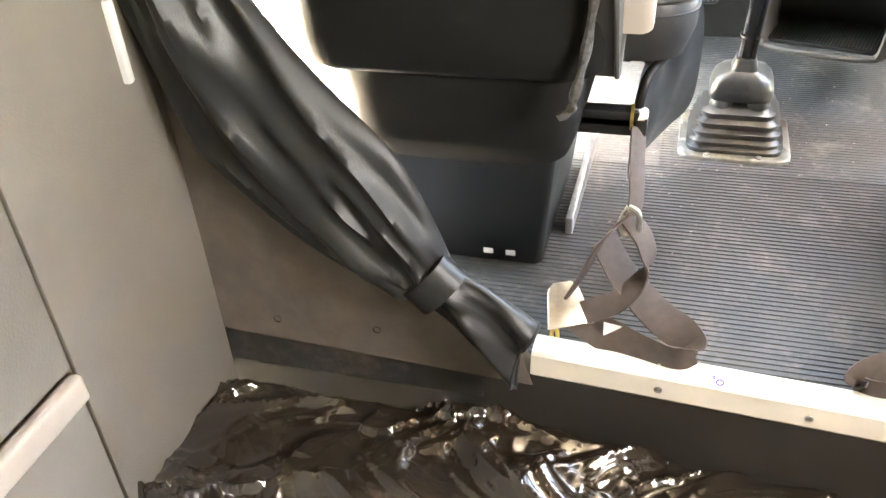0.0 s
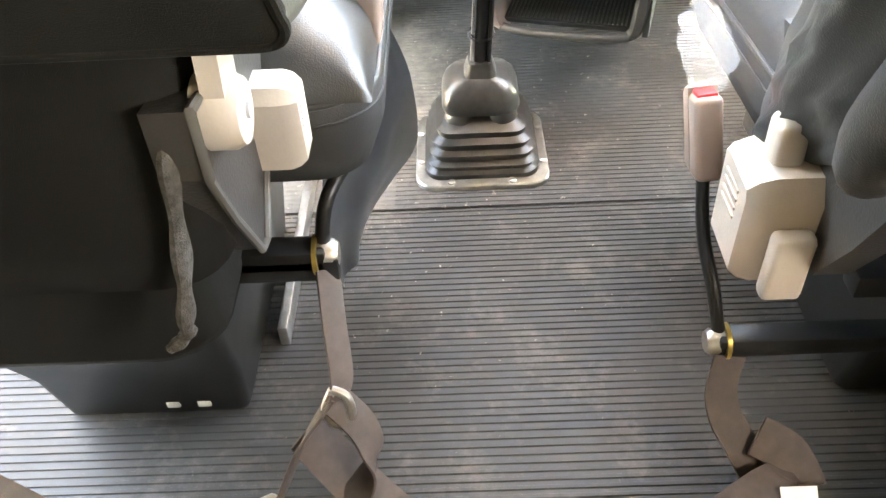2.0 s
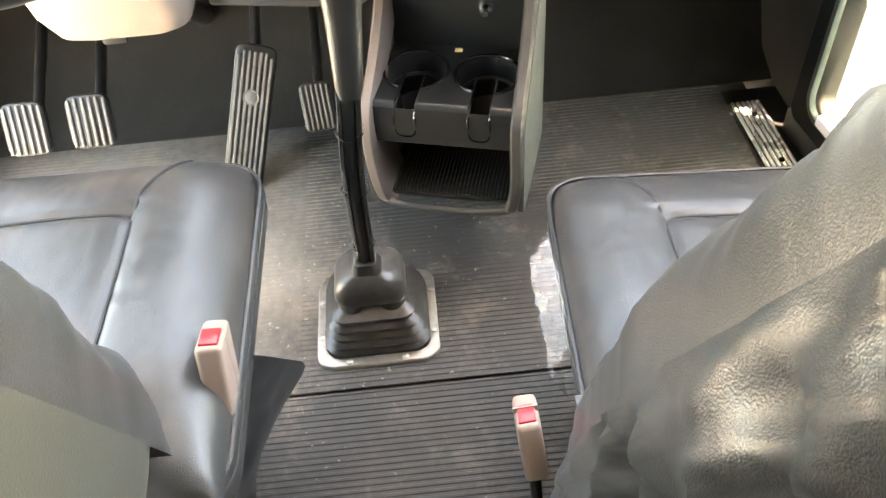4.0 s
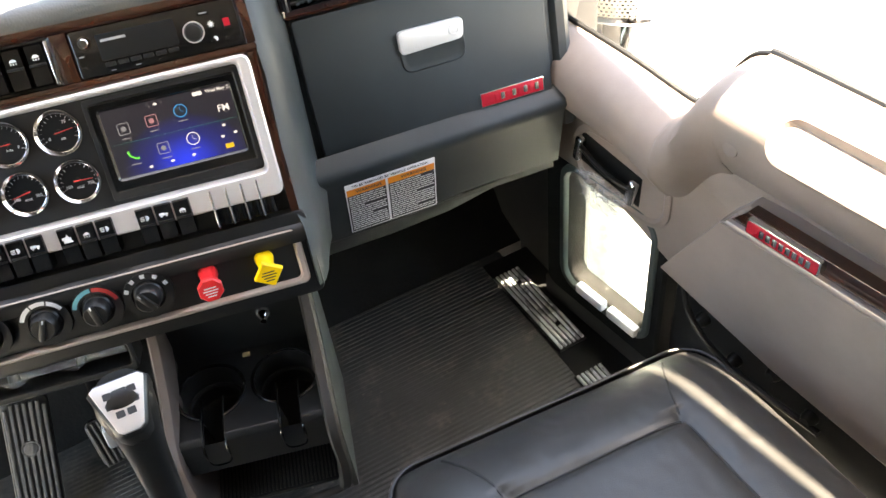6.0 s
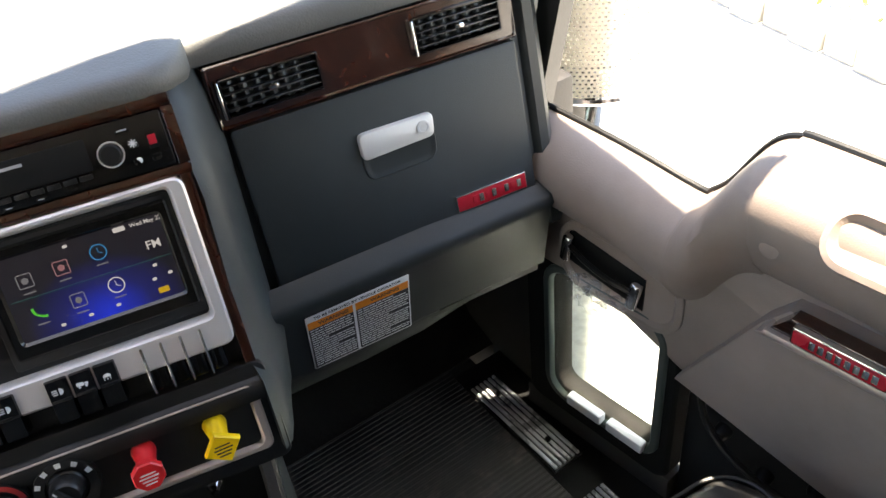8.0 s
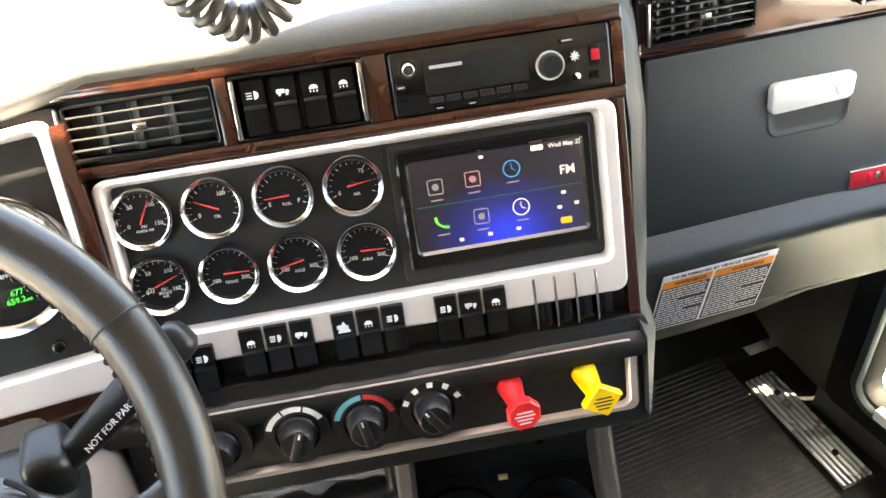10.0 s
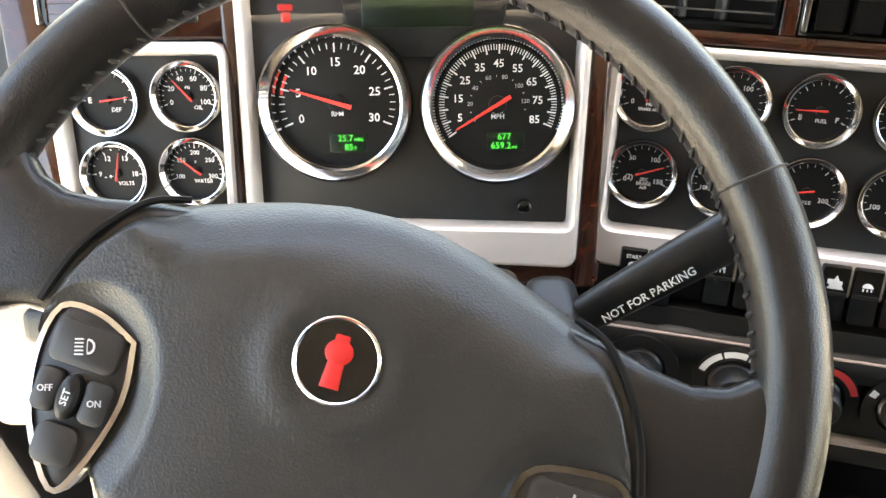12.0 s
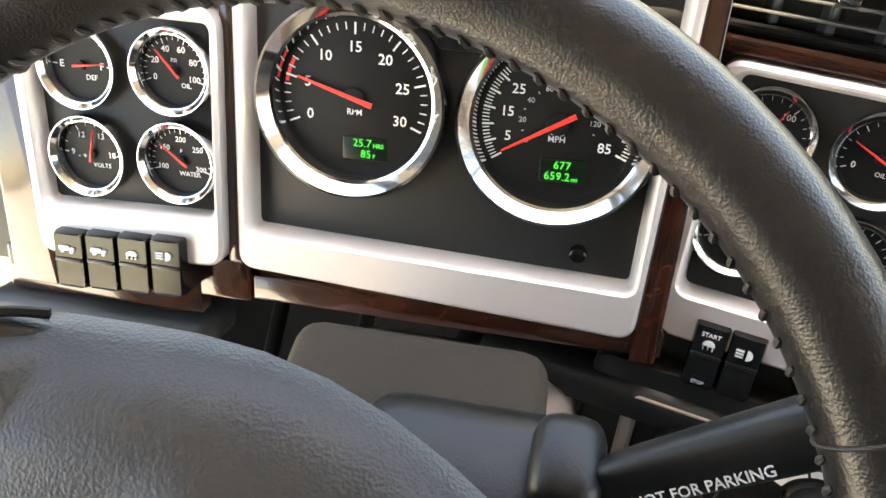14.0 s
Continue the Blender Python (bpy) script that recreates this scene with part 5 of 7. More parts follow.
part("shaft", bar((-0.315, 0.30, 0.46), (-0.33, 0.70, 0.18), 0.022, 16), BLACKM, col)
part("bracket", rbox(-0.375, 0.255, 0.395, -0.335, 0.275, 0.450, 0.006), BLACK, col)
hb = thing("trailer_brake_lever", (-0.19, 0.115, 0.77), "black hand lever with white warning words", "lever", world=True)
a, b = Vector((-0.2000, 0.1158, 0.7565)), Vector((-0.0993, 0.1350, 0.8188))
axis = (b - a).normalized()
sidev = Vector((0, -0.70, 0.71)).cross(axis).normalized()
nrm = axis.cross(sidev)
LM = Matrix((axis, sidev, nrm)).transposed().to_4x4()
LM.translation = a
rings = []
for x, h, d in ((-0.004, 0.009, 0.008), (0.004, 0.0125, 0.010), (0.03, 0.0145, 0.011), (0.075, 0.0165, 0.012), (0.11, 0.0175, 0.0125), (0.121, 0.0165, 0.012), (0.126, 0.011, 0.009)):
    rings.append([(x, 0.85 * h * math.copysign(abs(math.cos(w)) ** 0.7, math.cos(w)), d * math.copysign(abs(math.sin(w)) ** 0.7, math.sin(w))) for w in np.linspace(0, 2 * math.pi, 25)[:-1]])
part("grip", loft(rings, m=LM), BLACK, hb, smooth=60)
part("lettering", lettering("NOT FOR PARKING", 0.0068, LM @ T(0.053, -0.0072, 0.0128), 0.0002), WHITE, hb, "white warning words", smooth=0)

# ---- gear lever and its boot ----
gl = thing("gear_lever", (0, -0.04, 0), "tall gear lever with black shift knob and pleated rubber boot", "gear lever", world=True)
fo, fi = rr(-0.1000, -0.118, 0.1000, 0.078, 0.030, 6), rr(-0.0840, -0.100, 0.0840, 0.060, 0.024, 6)
part("flange", loft([at_z(fo, -0.003), at_z(fo, 0.004), at_z(inset(fo, 0.002), 0.006), at_z(inset(fi, -0.002), 0.006), at_z(fi, 0.004), at_z(fi, -0.003)], False, False), STEEL, gl, "bare metal flange with screws")
for x, y in ((-0.047, -0.109), (0.043, -0.109), (0.092, -0.062), (0.092, 0.026), (-0.092, -0.055), (-0.092, 0.020), (-0.04, 0.069), (0.045, 0.069)):
    part("screw", revolve([(0.0062, 0.0055), (0.0058, 0.0085), (0.003, 0.0098)], 12, T(x, y), cap1=True), STEEL, gl)
rings = []
BOOT = [(0.0850, 0.080, 0.002, -0.020), (0.0860, 0.081, 0.012, -0.020), (0.0790, 0.074, 0.017, -0.021), (0.0840, 0.078, 0.026, -0.021), (0.0750, 0.070, 0.032, -0.022), (0.0795, 0.073, 0.043, -0.023), (0.0700, 0.065, 0.049, -0.024), (0.0745, 0.068, 0.061, -0.026), (0.0640, 0.058, 0.068, -0.028), (0.0660, 0.058, 0.078, -0.030), (0.0520, 0.040, 0.086, -0.030)]
BOOT += [(0.0480, 0.036, 0.094, -0.026), (0.0540, 0.044, 0.098, -0.028), (0.0565, 0.047, 0.105, -0.028), (0.0550, 0.045, 0.117, -0.029), (0.0500, 0.041, 0.131, -0.030), (0.0400, 0.034, 0.142, -0.032), (0.0230, 0.021, 0.148, -0.036), (0.0170, 0.016, 0.170, -0.041)]
for k, (w, d, z, cy) in enumerate(BOOT):
    loop = rr(-w, -d, w, d, min(w, d) * (0.38 if k < 11 else 0.5), 6)
    rings.append([(x, y + cy + (0.004 * noise.noise(Vector((x * 30, z * 30, 2))) if k > 11 else 0), z + (0.10 * (y + 0.02) if k > 10 else 0)) for x, y in loop])
part("boot", loft(rings), BOOTR, gl, "dusty pleated black rubber boot", smooth=30)
for sx in (-0.036, 0.036):
    lobe = revolve([(0.001, -0.020), (0.012, -0.018), (0.020, -0.010), (0.0225, 0.0), (0.020, 0.010), (0.012, 0.018), (0.001, 0.020)], 20, Matrix.Translation((sx * 0.86, -0.054, 0.086)))
    part("boot_lobe", lobe, BOOTR, gl, "rounded lobe of the rubber boot", smooth=60)
sh = smooth_path([(0.0, -0.040, 0.165), (0.004, -0.055, 0.25), (0.010, -0.075, 0.38), (0.020, -0.085, 0.48), (0.028, -0.088, 0.56)], 6)
part("shaft", tube(sh, 0.0105, 16), BLACKM, gl, "black steel shaft")
for dx in (0.012, -0.011):
    part("air_line", tube([p + Vector((dx, -0.007, 0)) for p in sh], 0.0035, 8), CHROME if dx < 0 else BLACK, gl, "air line tied to the shaft")
for z in (0.21, 0.333, 0.45):
    p = min(sh, key=lambda q: abs(q.z - z))
    part("cable_tie", revolve([(0.0185, -0.002), (0.019, 0), (0.0185, 0.002)], 16, Matrix.Translation(p) @ RX(8)), BLACK, gl)
ka, kb = Vector((0.028, -0.090, 0.545)), Vector((0.036, -0.050, 0.690))
ax = (kb - ka).normalized()
sx = Vector((1, 0, 0)) - ax * ax.x
sx.normalize()
KM = Matrix((sx, ax.cross(sx), ax)).transposed().to_4x4()
KM.translation = ka
rings = []
for z, w, d, dy in ((-0.035, 0.013, 0.013, 0), (-0.02, 0.017, 0.017, 0), (0.02, 0.019, 0.019, 0), (0.06, 0.021, 0.021, 0), (0.090, 0.024, 0.025, -0.002), (0.112, 0.028, 0.029, -0.006), (0.132, 0.030, 0.031, -0.010), (0.148, 0.028, 0.028, -0.008), (0.157, 0.018, 0.018, -0.004)):
    rings.append([(w * math.copysign(abs(math.cos(a)) ** 0.8, math.cos(a)), dy + d * math.copysign(abs(math.sin(a)) ** 0.8, math.sin(a)), z) for a in np.linspace(0, 2 * math.pi, 29)[:-1]])
knob = part("knob", loft(rings, m=KM), BLACK, gl, "black shift knob with a silver shift pattern", smooth=60)
FP = KM @ Matrix.Translation((0, -0.0345, 0.1445)) @ RX(40)
tri = [(-0.027, 0.024), (-0.022, 0.028), (0.022, 0.028), (0.027, 0.024), (0.013, -0.024), (0.008, -0.028), (-0.008, -0.028), (-0.013, -0.024)][::-1]
part("knob_face", plate(inset(tri, -0.004), -0.034, -0.001, 0.006, FP), BLACK, knob, smooth=60)
part("pattern_plate", plate(tri, -0.012, 0.0012, 0.001, FP), SILVER, knob, "silver shift pattern plate")
for px, py in ((-0.012, 0.014), (0.0, 0.014), (0.012, 0.014), (-0.012, 0.003), (0.0, 0.003), (0.012, 0.003), (-0.005, -0.008), (0.006, -0.008)):
    part("pattern_mark", plate(rr(px - 0.0042, py - 0.0036, px + 0.0042, py + 0.0036, 0.001), 0.0010, 0.0017, 0, FP), INK, knob, smooth=0)
part("splitter", rbox(-0.032, -0.012, 0.085, -0.020, 0.008, 0.110, 0.004, m=KM), GREYPR, knob, "grey splitter switch")


PEDAL = mat("dusty_pedal_rubber", (0.105, 0.098, 0.090), 0.65, var=0.35, scale=30, bump=0.3, bscale=400)


def pedal(name, p0, p1, w, label, grooves=7, rise=0.010):
    """A ribbed rubber pedal from its lower to its upper end, with an arm behind."""
    p0, p1 = Vector(p0), Vector(p1)
    up = (p1 - p0).normalized()
    x = Vector((1, 0, 0)) - up * up.x
    x.normalize()
    m = Matrix((x, up, x.cross(up))).transposed().to_4x4()
    m.translation = p0
    L = (p1 - p0).length
    ob = thing(name, m, label, "pedal")
    part("plate", plate(rr(-w, 0, w, L, w * 0.45, 6), -0.010, 0.0, 0.003), BLACK, ob)
    for k in range(grooves):
        u = -w * 0.80 + 1.6 * w * k / (grooves - 1)
        part("rib", rbox(u - w * 0.075, L * 0.04, -0.001, u + w * 0.075, L * (0.96 if k not in (0, grooves - 1) else 0.93), 0.004, 0.0012), PEDAL, ob)
    inv = m.inverted()
    mid = Vector((0, L * 0.55, -0.008))
    part("arm", tube([mid, mid + Vector((0, 0.02, -0.06)), inv @ Vector((p1.x, 0.66, p1.z + 0.10)), inv @ Vector((p1.x, 0.81, p1.z + 0.16))], 0.010, 10), BLACKM, ob)
    if p0.z < 0.05:
        part("heel_hinge", rbox(-w * 0.8, -0.012, -0.016, w * 0.8, 0.012, -0.002, 0.003), BLACKM, ob)
    return ob


acc = pedal("accelerator_pedal", (-0.258, 0.335, 0.004), (-0.180, 0.440, 0.255), 0.038, "long ribbed black rubber accelerator pedal")
part("emblem", revolve([(0.016, 0.002), (0.015, 0.0052), (0.012, 0.0045), (0.011, 0.0052)], 24, T(0, 0.185), cap1=True), PEDAL, acc)
pedal("side_pedal", (-0.075, 0.305, 0.150), (-0.080, 0.350, 0.225), 0.028, "small ribbed pedal with worn pale rubber", 6)
pedal("brake_pedal", (-0.465, 0.270, 0.190), (-0.465, 0.315, 0.270), 0.038, "ribbed black brake pedal with worn rubber", 6)
pedal("clutch_pedal", (-0.575, 0.265, 0.190), (-0.575, 0.310, 0.270), 0.038, "ribbed black clutch pedal with worn rubber", 6)

# ---- cup holder console ----
KC = Matrix.Translation((0.160, 0.180, 0)) @ RZ(-16)
con = thing("cup_holder_console", KC, "black console with two cup holders over an open bin", "console")
W2 = 0.116


def tray_pt(s, t):
    x, y = -0.110 + 0.22 * s, -0.085 + 0.165 * t
    z = 0.332
    for cx in (-0.0575, 0.0575):
        d = math.hypot(x - cx, y - 0.005)
        if d < 0.050:
            z -= 0.070 * min(1.0, (0.050 - d) / 0.006)
        if abs(x - cx) < 0.016 and y < 0.0:
            z = min(z, 0.332 - 0.055 * min(1.0, (0.016 - abs(x - cx)) / 0.004))
    if y < -0.075:
        z -= 0.012 * ((-0.075 - y) / 0.010) ** 2
    return Vector((x, y, z))


part("tray", sheet(110, 84, tray_pt), BLACK, con, smooth=40)
for cx in (-0.0575, 0.0575):
    lip = [(cx + 0.0515 * math.cos(a), 0.005 + 0.0515 * math.sin(a), 0.3335) for a in np.linspace(radians(-70), radians(250), 50)]
    part("cup_rim", tube(lip, 0.0028, 8), GLOSS, con)
    step = [(cx + 0.043 * math.cos(a), 0.005 + 0.043 * math.sin(a), 0.296) for a in np.linspace(radians(-65), radians(245), 44)]
    part("cup_step", tube(step, 0.0035, 8), BLACK, con)
    u = [(cx - 0.0165, -0.005, 0.330), (cx - 0.0165, -0.083, 0.322), (cx - 0.0165, -0.0875, 0.290), (cx - 0.010, -0.0885, 0.277), (cx + 0.010, -0.0885, 0.277), (cx + 0.0165, -0.0875, 0.290), (cx + 0.0165, -0.083, 0.322), (cx + 0.0165, -0.005, 0.330)]
    part("notch_edge", tube(smooth_path(u, 5), 0.0020, 6), GLOSS, con, "glossy notch edge")
part("front", loft([[(x, y, z) for y, z in ((-0.085, 0.325), (-0.090, 0.300), (-0.088, 0.262), (-0.080, 0.255))] for x in (-0.110, 0.110)], closed=False), BLACK, con)
part("back_wall", rbox(-0.112, 0.078, 0.10, 0.112, 0.092, 0.50, 0.004), BLACK, con)
part("bin_floor", rbox(-0.108, -0.075, 0.135, 0.108, 0.078, 0.143, 0.002), BLACK, con)
part("bin_roof", rbox(-0.108, -0.070, 0.250, 0.108, 0.078, 0.256, 0.002), BLACK, con)
part("bin_back", rbox(-0.110, 0.060, 0.144, 0.110, 0.070, 0.249, 0.002), BLACK, con)
rib = [rbox(-0.095 + 0.0064 * k, -0.070, 0.142, -0.0925 + 0.0064 * k, 0.055, 0.1452, 0.0005) for k in range(30)]
for rb in rib:
    part("liner_rib", rb, BOOTR, con)
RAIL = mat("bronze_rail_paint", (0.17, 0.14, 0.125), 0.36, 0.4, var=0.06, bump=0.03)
for s in (-1, 1):
    path = smooth_path([(s * W2, 0.080, 0.500), (s * W2, 0.052, 0.430), (s * W2, -0.020, 0.365), (s * W2, -0.082, 0.325), (s * W2, -0.100, 0.280), (s * W2, -0.098, 0.215), (s * 0.110, -0.092, 0.150), (s * 0.098, -0.088, 0.132)], 6)
    rings = []
    for i, p in enumerate(path):
        d = (path[min(i + 1, len(path) - 1)] - path[max(i - 1, 0)]).normalized()
        out = Vector((0, -d.z, d.y)) * -1
        if out.y > 0:
            out = -out
        deep = Vector((0, 0.10 if p.z < 0.33 else 0.09, 0))
        rings.append([p + Vector((-0.010, 0, 0)), p + Vector((-0.006, 0, 0)) + out * 0.006, p + Vector((0.006, 0, 0)) + out * 0.006, p + Vector((0.010, 0, 0)), p + Vector((0.010, 0, 0)) + deep, p + Vector((-0.010, 0, 0)) + deep])
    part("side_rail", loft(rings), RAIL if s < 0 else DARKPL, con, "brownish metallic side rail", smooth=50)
part("bin_lip", tube(smooth_path([(-0.100, -0.088, 0.134), (-0.05, -0.093, 0.130), (0.05, -0.093, 0.130), (0.100, -0.088, 0.134)], 6), 0.007, 10), DARKPL, con)
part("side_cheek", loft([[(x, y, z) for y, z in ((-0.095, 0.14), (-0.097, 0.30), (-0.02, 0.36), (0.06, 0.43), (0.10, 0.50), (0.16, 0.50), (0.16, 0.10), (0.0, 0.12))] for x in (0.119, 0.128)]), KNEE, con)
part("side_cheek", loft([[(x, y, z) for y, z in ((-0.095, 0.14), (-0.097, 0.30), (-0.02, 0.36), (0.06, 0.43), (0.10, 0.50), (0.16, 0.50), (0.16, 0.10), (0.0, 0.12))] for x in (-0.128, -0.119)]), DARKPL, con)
part("socket", revolve([(0.012, 0), (0.011, 0.008), (0.007, 0.012), (0.005, 0.020)], 18, Matrix.Translation((0.045, 0.078, 0.405)) @ RX(90), cap1=True), CHROME, con, "chrome lock barrel")
solo("crumb", rbox(-0.006, -0.004, 0.3325, 0.006, 0.004, 0.3355, 0.001, m=KC @ T(0.0, 0.064)), mat("wood_chip", (0.55, 0.38, 0.18), 0.8), "small tan wood chip lying on the console", "chip")


# ---- seats ----
def cushion_top(w0, w1, y0, y1, edge, slope, h, bolster, seam_x, seam_y):
    """The top of a cushion that rises rearwards: side bolsters, a fine valley along each seam, edges rolled over."""
    def f(s, t):
        i, j = 2 * s - 1, 2 * t - 1
        w = w1 + (w0 - w1) * t
        x, y = w * i * (1 - 0.05 * max(0, j) ** 4), y0 + (y1 - y0) * t
        k = (max(0, 1 - abs(i) ** 5) * max(0, 1 - abs(j) ** 6)) ** 0.5
        z = edge + slope * (y1 - y) + h * k
        z += bolster * k * min(1.0, max(0.0, (abs(x) - seam_x) / 0.07)) ** 1.2
        for d in (abs(abs(x) - seam_x) if y < seam_y + 0.02 else 1, abs(y - seam_y) if abs(x) < seam_x else 1):
            z -= k * (0.004 * math.exp(-(d / 0.005) ** 2) + 0.003 * math.exp(-(d / 0.016) ** 2))
        z += k * (0.003 * noise.noise(Vector((x * 9, y * 9, 2.0))) + 0.0008 * crease(Vector((x * 38, y * 30, 5.0))))
        if y > seam_y:
            z -= 0.02 * ((y - seam_y) / (y1 - seam_y)) ** 2.2
        return Vector((x, y, z))
    return f


def dense_loop(loop, k=5):
    """The loop with its long sides cut into k pieces each step."""
    out = []
    for i, (ax, ay) in enumerate(loop):
        bx, by = loop[(i + 1) % len(loop)]
        n = k * 6 if math.hypot(bx - ax, by - ay) > 0.1 else 1
        out += [(ax + (bx - ax) * j / n, ay + (by - ay) * j / n) for j in range(n)]
    return out


def crease(p):
    """Folds in soft leather: sharp valleys between rounded ridges."""
    return 1 - abs(noise.noise(p)) * 2.4


def seat(name, x, s, label, E, slope, w1, h, front, lean, wf, wr, v0, fx, shell):
    """An air seat at x; s: the side of its aisle; E: height of the cushion's front piping; front: a point of the backrest's front plane; fx: how far out its fittings sit."""
    ob = thing(name, Matrix.Translation((x, 0, 0)), label, "seat", group="cab seats")
    Y0, Y1 = -0.56, -0.085
    w0 = 0.252 if s > 0 else 0.262
    Q = Matrix.Identity(4) if s > 0 else Matrix.Translation((0.010, Y1, 0)) @ RZ(-4.5) @ Matrix.Translation((0, -Y1, 0))
    f = cushion_top(w0, w1, Y0, Y1, E - 0.008, slope, h + 0.012, 0.010, 0.134, -0.225)
    part("cushion", sheet(116, 104, lambda a, b: Q @ f(a, b)), LEATHER, ob, "grey leather cushion with sewn seams", smooth=70)
    loop = [(px * (1 + (w1 / w0 - 1) * (Y1 - py) / (Y1 - Y0)), py) for px, py in rr(-w0, Y0, w0, Y1, 0.055, 8)]
    lift = lambda lp, z: [(px, py, z + slope * (Y1 - py)) for px, py in lp]  # noqa: E731
    rings = [lift(inset(loop, d), E + dz) for d, dz in ((0.003, -0.006), (-0.004, -0.022), (-0.003, -0.05), (0.010, -0.085), (0.03, -0.09))]
    part("cushion_side", loft(rings, False, True, m=Q), LEATHER_SIDE, ob, "grey leather side of the cushion", smooth=60)
    part("piping", tube(lift(inset(loop, -0.002), E - 0.010), 0.0030, 8, closed=True, m=Q), LEATHER_SIDE, ob)
    part("lower_piping", tube(lift(inset(loop, -0.004), E - 0.026), 0.0014, 6, closed=True, m=Q), THREAD, ob)
    top = lambda px, py: Q @ (f(0.5 + px / (2 * (w1 + (w0 - w1) * (py - Y0) / (Y1 - Y0))), (py - Y0) / (Y1 - Y0)) + Vector((0, 0, 0.001)))  # noqa: E731
    for q in (-1, 1):
        pts = [top(q * 0.134, yy) for yy in np.linspace(-0.50, -0.24, 14)] + [top(q * (0.134 + 0.05 * (k / 8) ** 1.6), -0.225 + 0.11 * k / 8) for k in range(0, 9)]
        part("seam", tube(pts, 0.0018, 6), THREAD, ob)
    part("seam", tube([top(xx, -0.225) for xx in np.linspace(-0.132, 0.132, 16)], 0.0018, 6), THREAD, ob)
    # backrest: x across, y up the lean, z forwards
    B = Matrix.Translation((0, front[0], front[1])) @ RX(90 + lean) @ RY(180)
    v1 = 0.66 if s > 0 else 0.57
    slim = lambda v: 1 - (0.0 if s > 0 else 0.30) * max(0.0, v - 0.15) / 0.42  # noqa: E731

    def cushioned(a, b):
        i, j = 2 * a - 1, 2 * b - 1
        v = v0 + (v1 - v0) * b
        px = wf * i * slim(v)
        k = (max(0, 1 - abs(i) ** 6) * max(0, 1 - abs(j) ** 8)) ** 0.45
        z = 0.030 * k + (0.060 if s > 0 else 0.048) * k * min(1.0, max(0.0, (abs(i) - 0.50) / 0.28)) ** 1.3
        z -= 0.008 * k * math.exp(-((abs(i) - 0.55) / 0.03) ** 2)
        z += k * abs(i) ** 1.5 * (0.022 * crease(Vector((px * 5, v * 11, 1.0 + x))) + 0.007 * crease(Vector((px * 12, v * 27, 4.0 + x))))
        return B @ Vector((px, v, z))
    part("backrest", sheet(72, 110, cushioned), LEATHER, ob, "creased grey leather backrest with thick side bolsters", smooth=75)
    low = 0.125 if s > 0 else v0 + 0.20
    lf, lr = rr(-wf, v0, wf, v1, 0.06, 8), rr(-wr, low, wr, v1 - 0.02, 0.018, 8)
    lr = dense_loop([(px * (1 - 0.22 * min(1, max(0, (py - low) / 0.16))), py) for px, py in lr])
    lf = [(px * slim(py), py) for px, py in dense_loop(lf)]
    rings = []
    soft = shell is LEATHER
    for k in range(25 if soft else 9):
        t = k / (24 if soft else 8)
        ring = []
        for (ax, ay), (bx, by) in zip(lf, lr):
            bul = (0.030 if soft else 0.004) * math.sin(math.pi * t)
            cr = 0.0
            if soft:
                w = math.sin(math.pi * min(1.0, t * 0.9 + 0.08)) ** 0.6
                cr = w * (0.020 * crease(Vector((ay * 11 + t * 1.8, t * 2.2, x))) + 0.008 * crease(Vector((ay * 26 - t * 3, t * 4 + 2, x + 5))))
            ring.append((ax + (bx - ax) * t + math.copysign(bul + cr, ax), ay + (by - ay) * t ** 1.3, 0.002 - 0.150 * t))
        rings.append(ring)
    part("back_side", loft(rings, False, False, m=B), shell, ob, "olive-grey vinyl side of the backrest" if shell is SHELL else "creased leather bolster side", smooth=35 if shell is SHELL else 80)
    part("back_cover", plate(inset(lr, -0.001), -0.140, -0.152, 0.004, m=B), CLOTH, ob, "dark cloth back cover", smooth=50)
    part("edge_welt", tube(at_z(inset(lr, -0.001), -0.150), 0.003, 8, closed=True, m=B), CLOTH, ob)
    # black skirt behind and under the cushion, suspension box and its foot
    HB = E + slope * 0.45
    rings = [[(px, py, HB + dz) for px, py in rr(-w - fx * 0.5, yb, w - 0.015 + fx * 0.5, -0.565, 0.04)] for dz, w, yb in ((0.13, 0.190, -0.700), (-0.01, 0.184, -0.715), (-0.046, 0.180, -0.708), (-0.053, 0.172, -0.700))]
    part("rear_skirt", loft(rings), CLOTH, ob, "black cloth skirt", smooth=50)
    rings = [[(px, py, HB + dz) for px, py in rr(-w - fx * 0.3, yb, w - 0.015 + fx * 0.3, -0.22, 0.05)] for dz, w, yb in ((-0.052, 0.152, -0.690), (-0.15, 0.147, -0.676), (-0.19, 0.134, -0.645), (-0.20, 0.110, -0.60))]
    part("under_skirt", loft(rings), CLOTH, ob, smooth=50)
    part("base_box", loft([[(px, py, z) for px, py in rr(-0.141, yb, w, -0.18, 0.012)] for z, w, yb in ((0.002, 0.068, -0.505), (0.09, 0.080, -0.53), (HB - 0.19, 0.105, -0.61))]), BLACK, ob, smooth=30)
    for q in (-1, 1):
        part("slide_rail", rbox(q * 0.097 - 0.006, -0.41, 0.0, q * 0.097 + 0.006, 0.02, 0.030, 0.002), STEEL, ob, "bare steel slide rail")
    for xa in (-0.020, 0.015):
        part("foot_label", rbox(xa, -0.513, 0.018, xa + 0.015, -0.507, 0.028, 0.001), PAPER, ob)
    # side valance, knobs, armrest
    br = [(-0.715, HB + 0.09), (-0.715, HB + 0.045), (-0.690, HB - 0.005), (-0.655, HB - 0.062), (-0.640, HB - 0.066), (-0.600, HB - 0.03), (-0.52, HB + 0.03), (-0.50, HB + 0.06)]
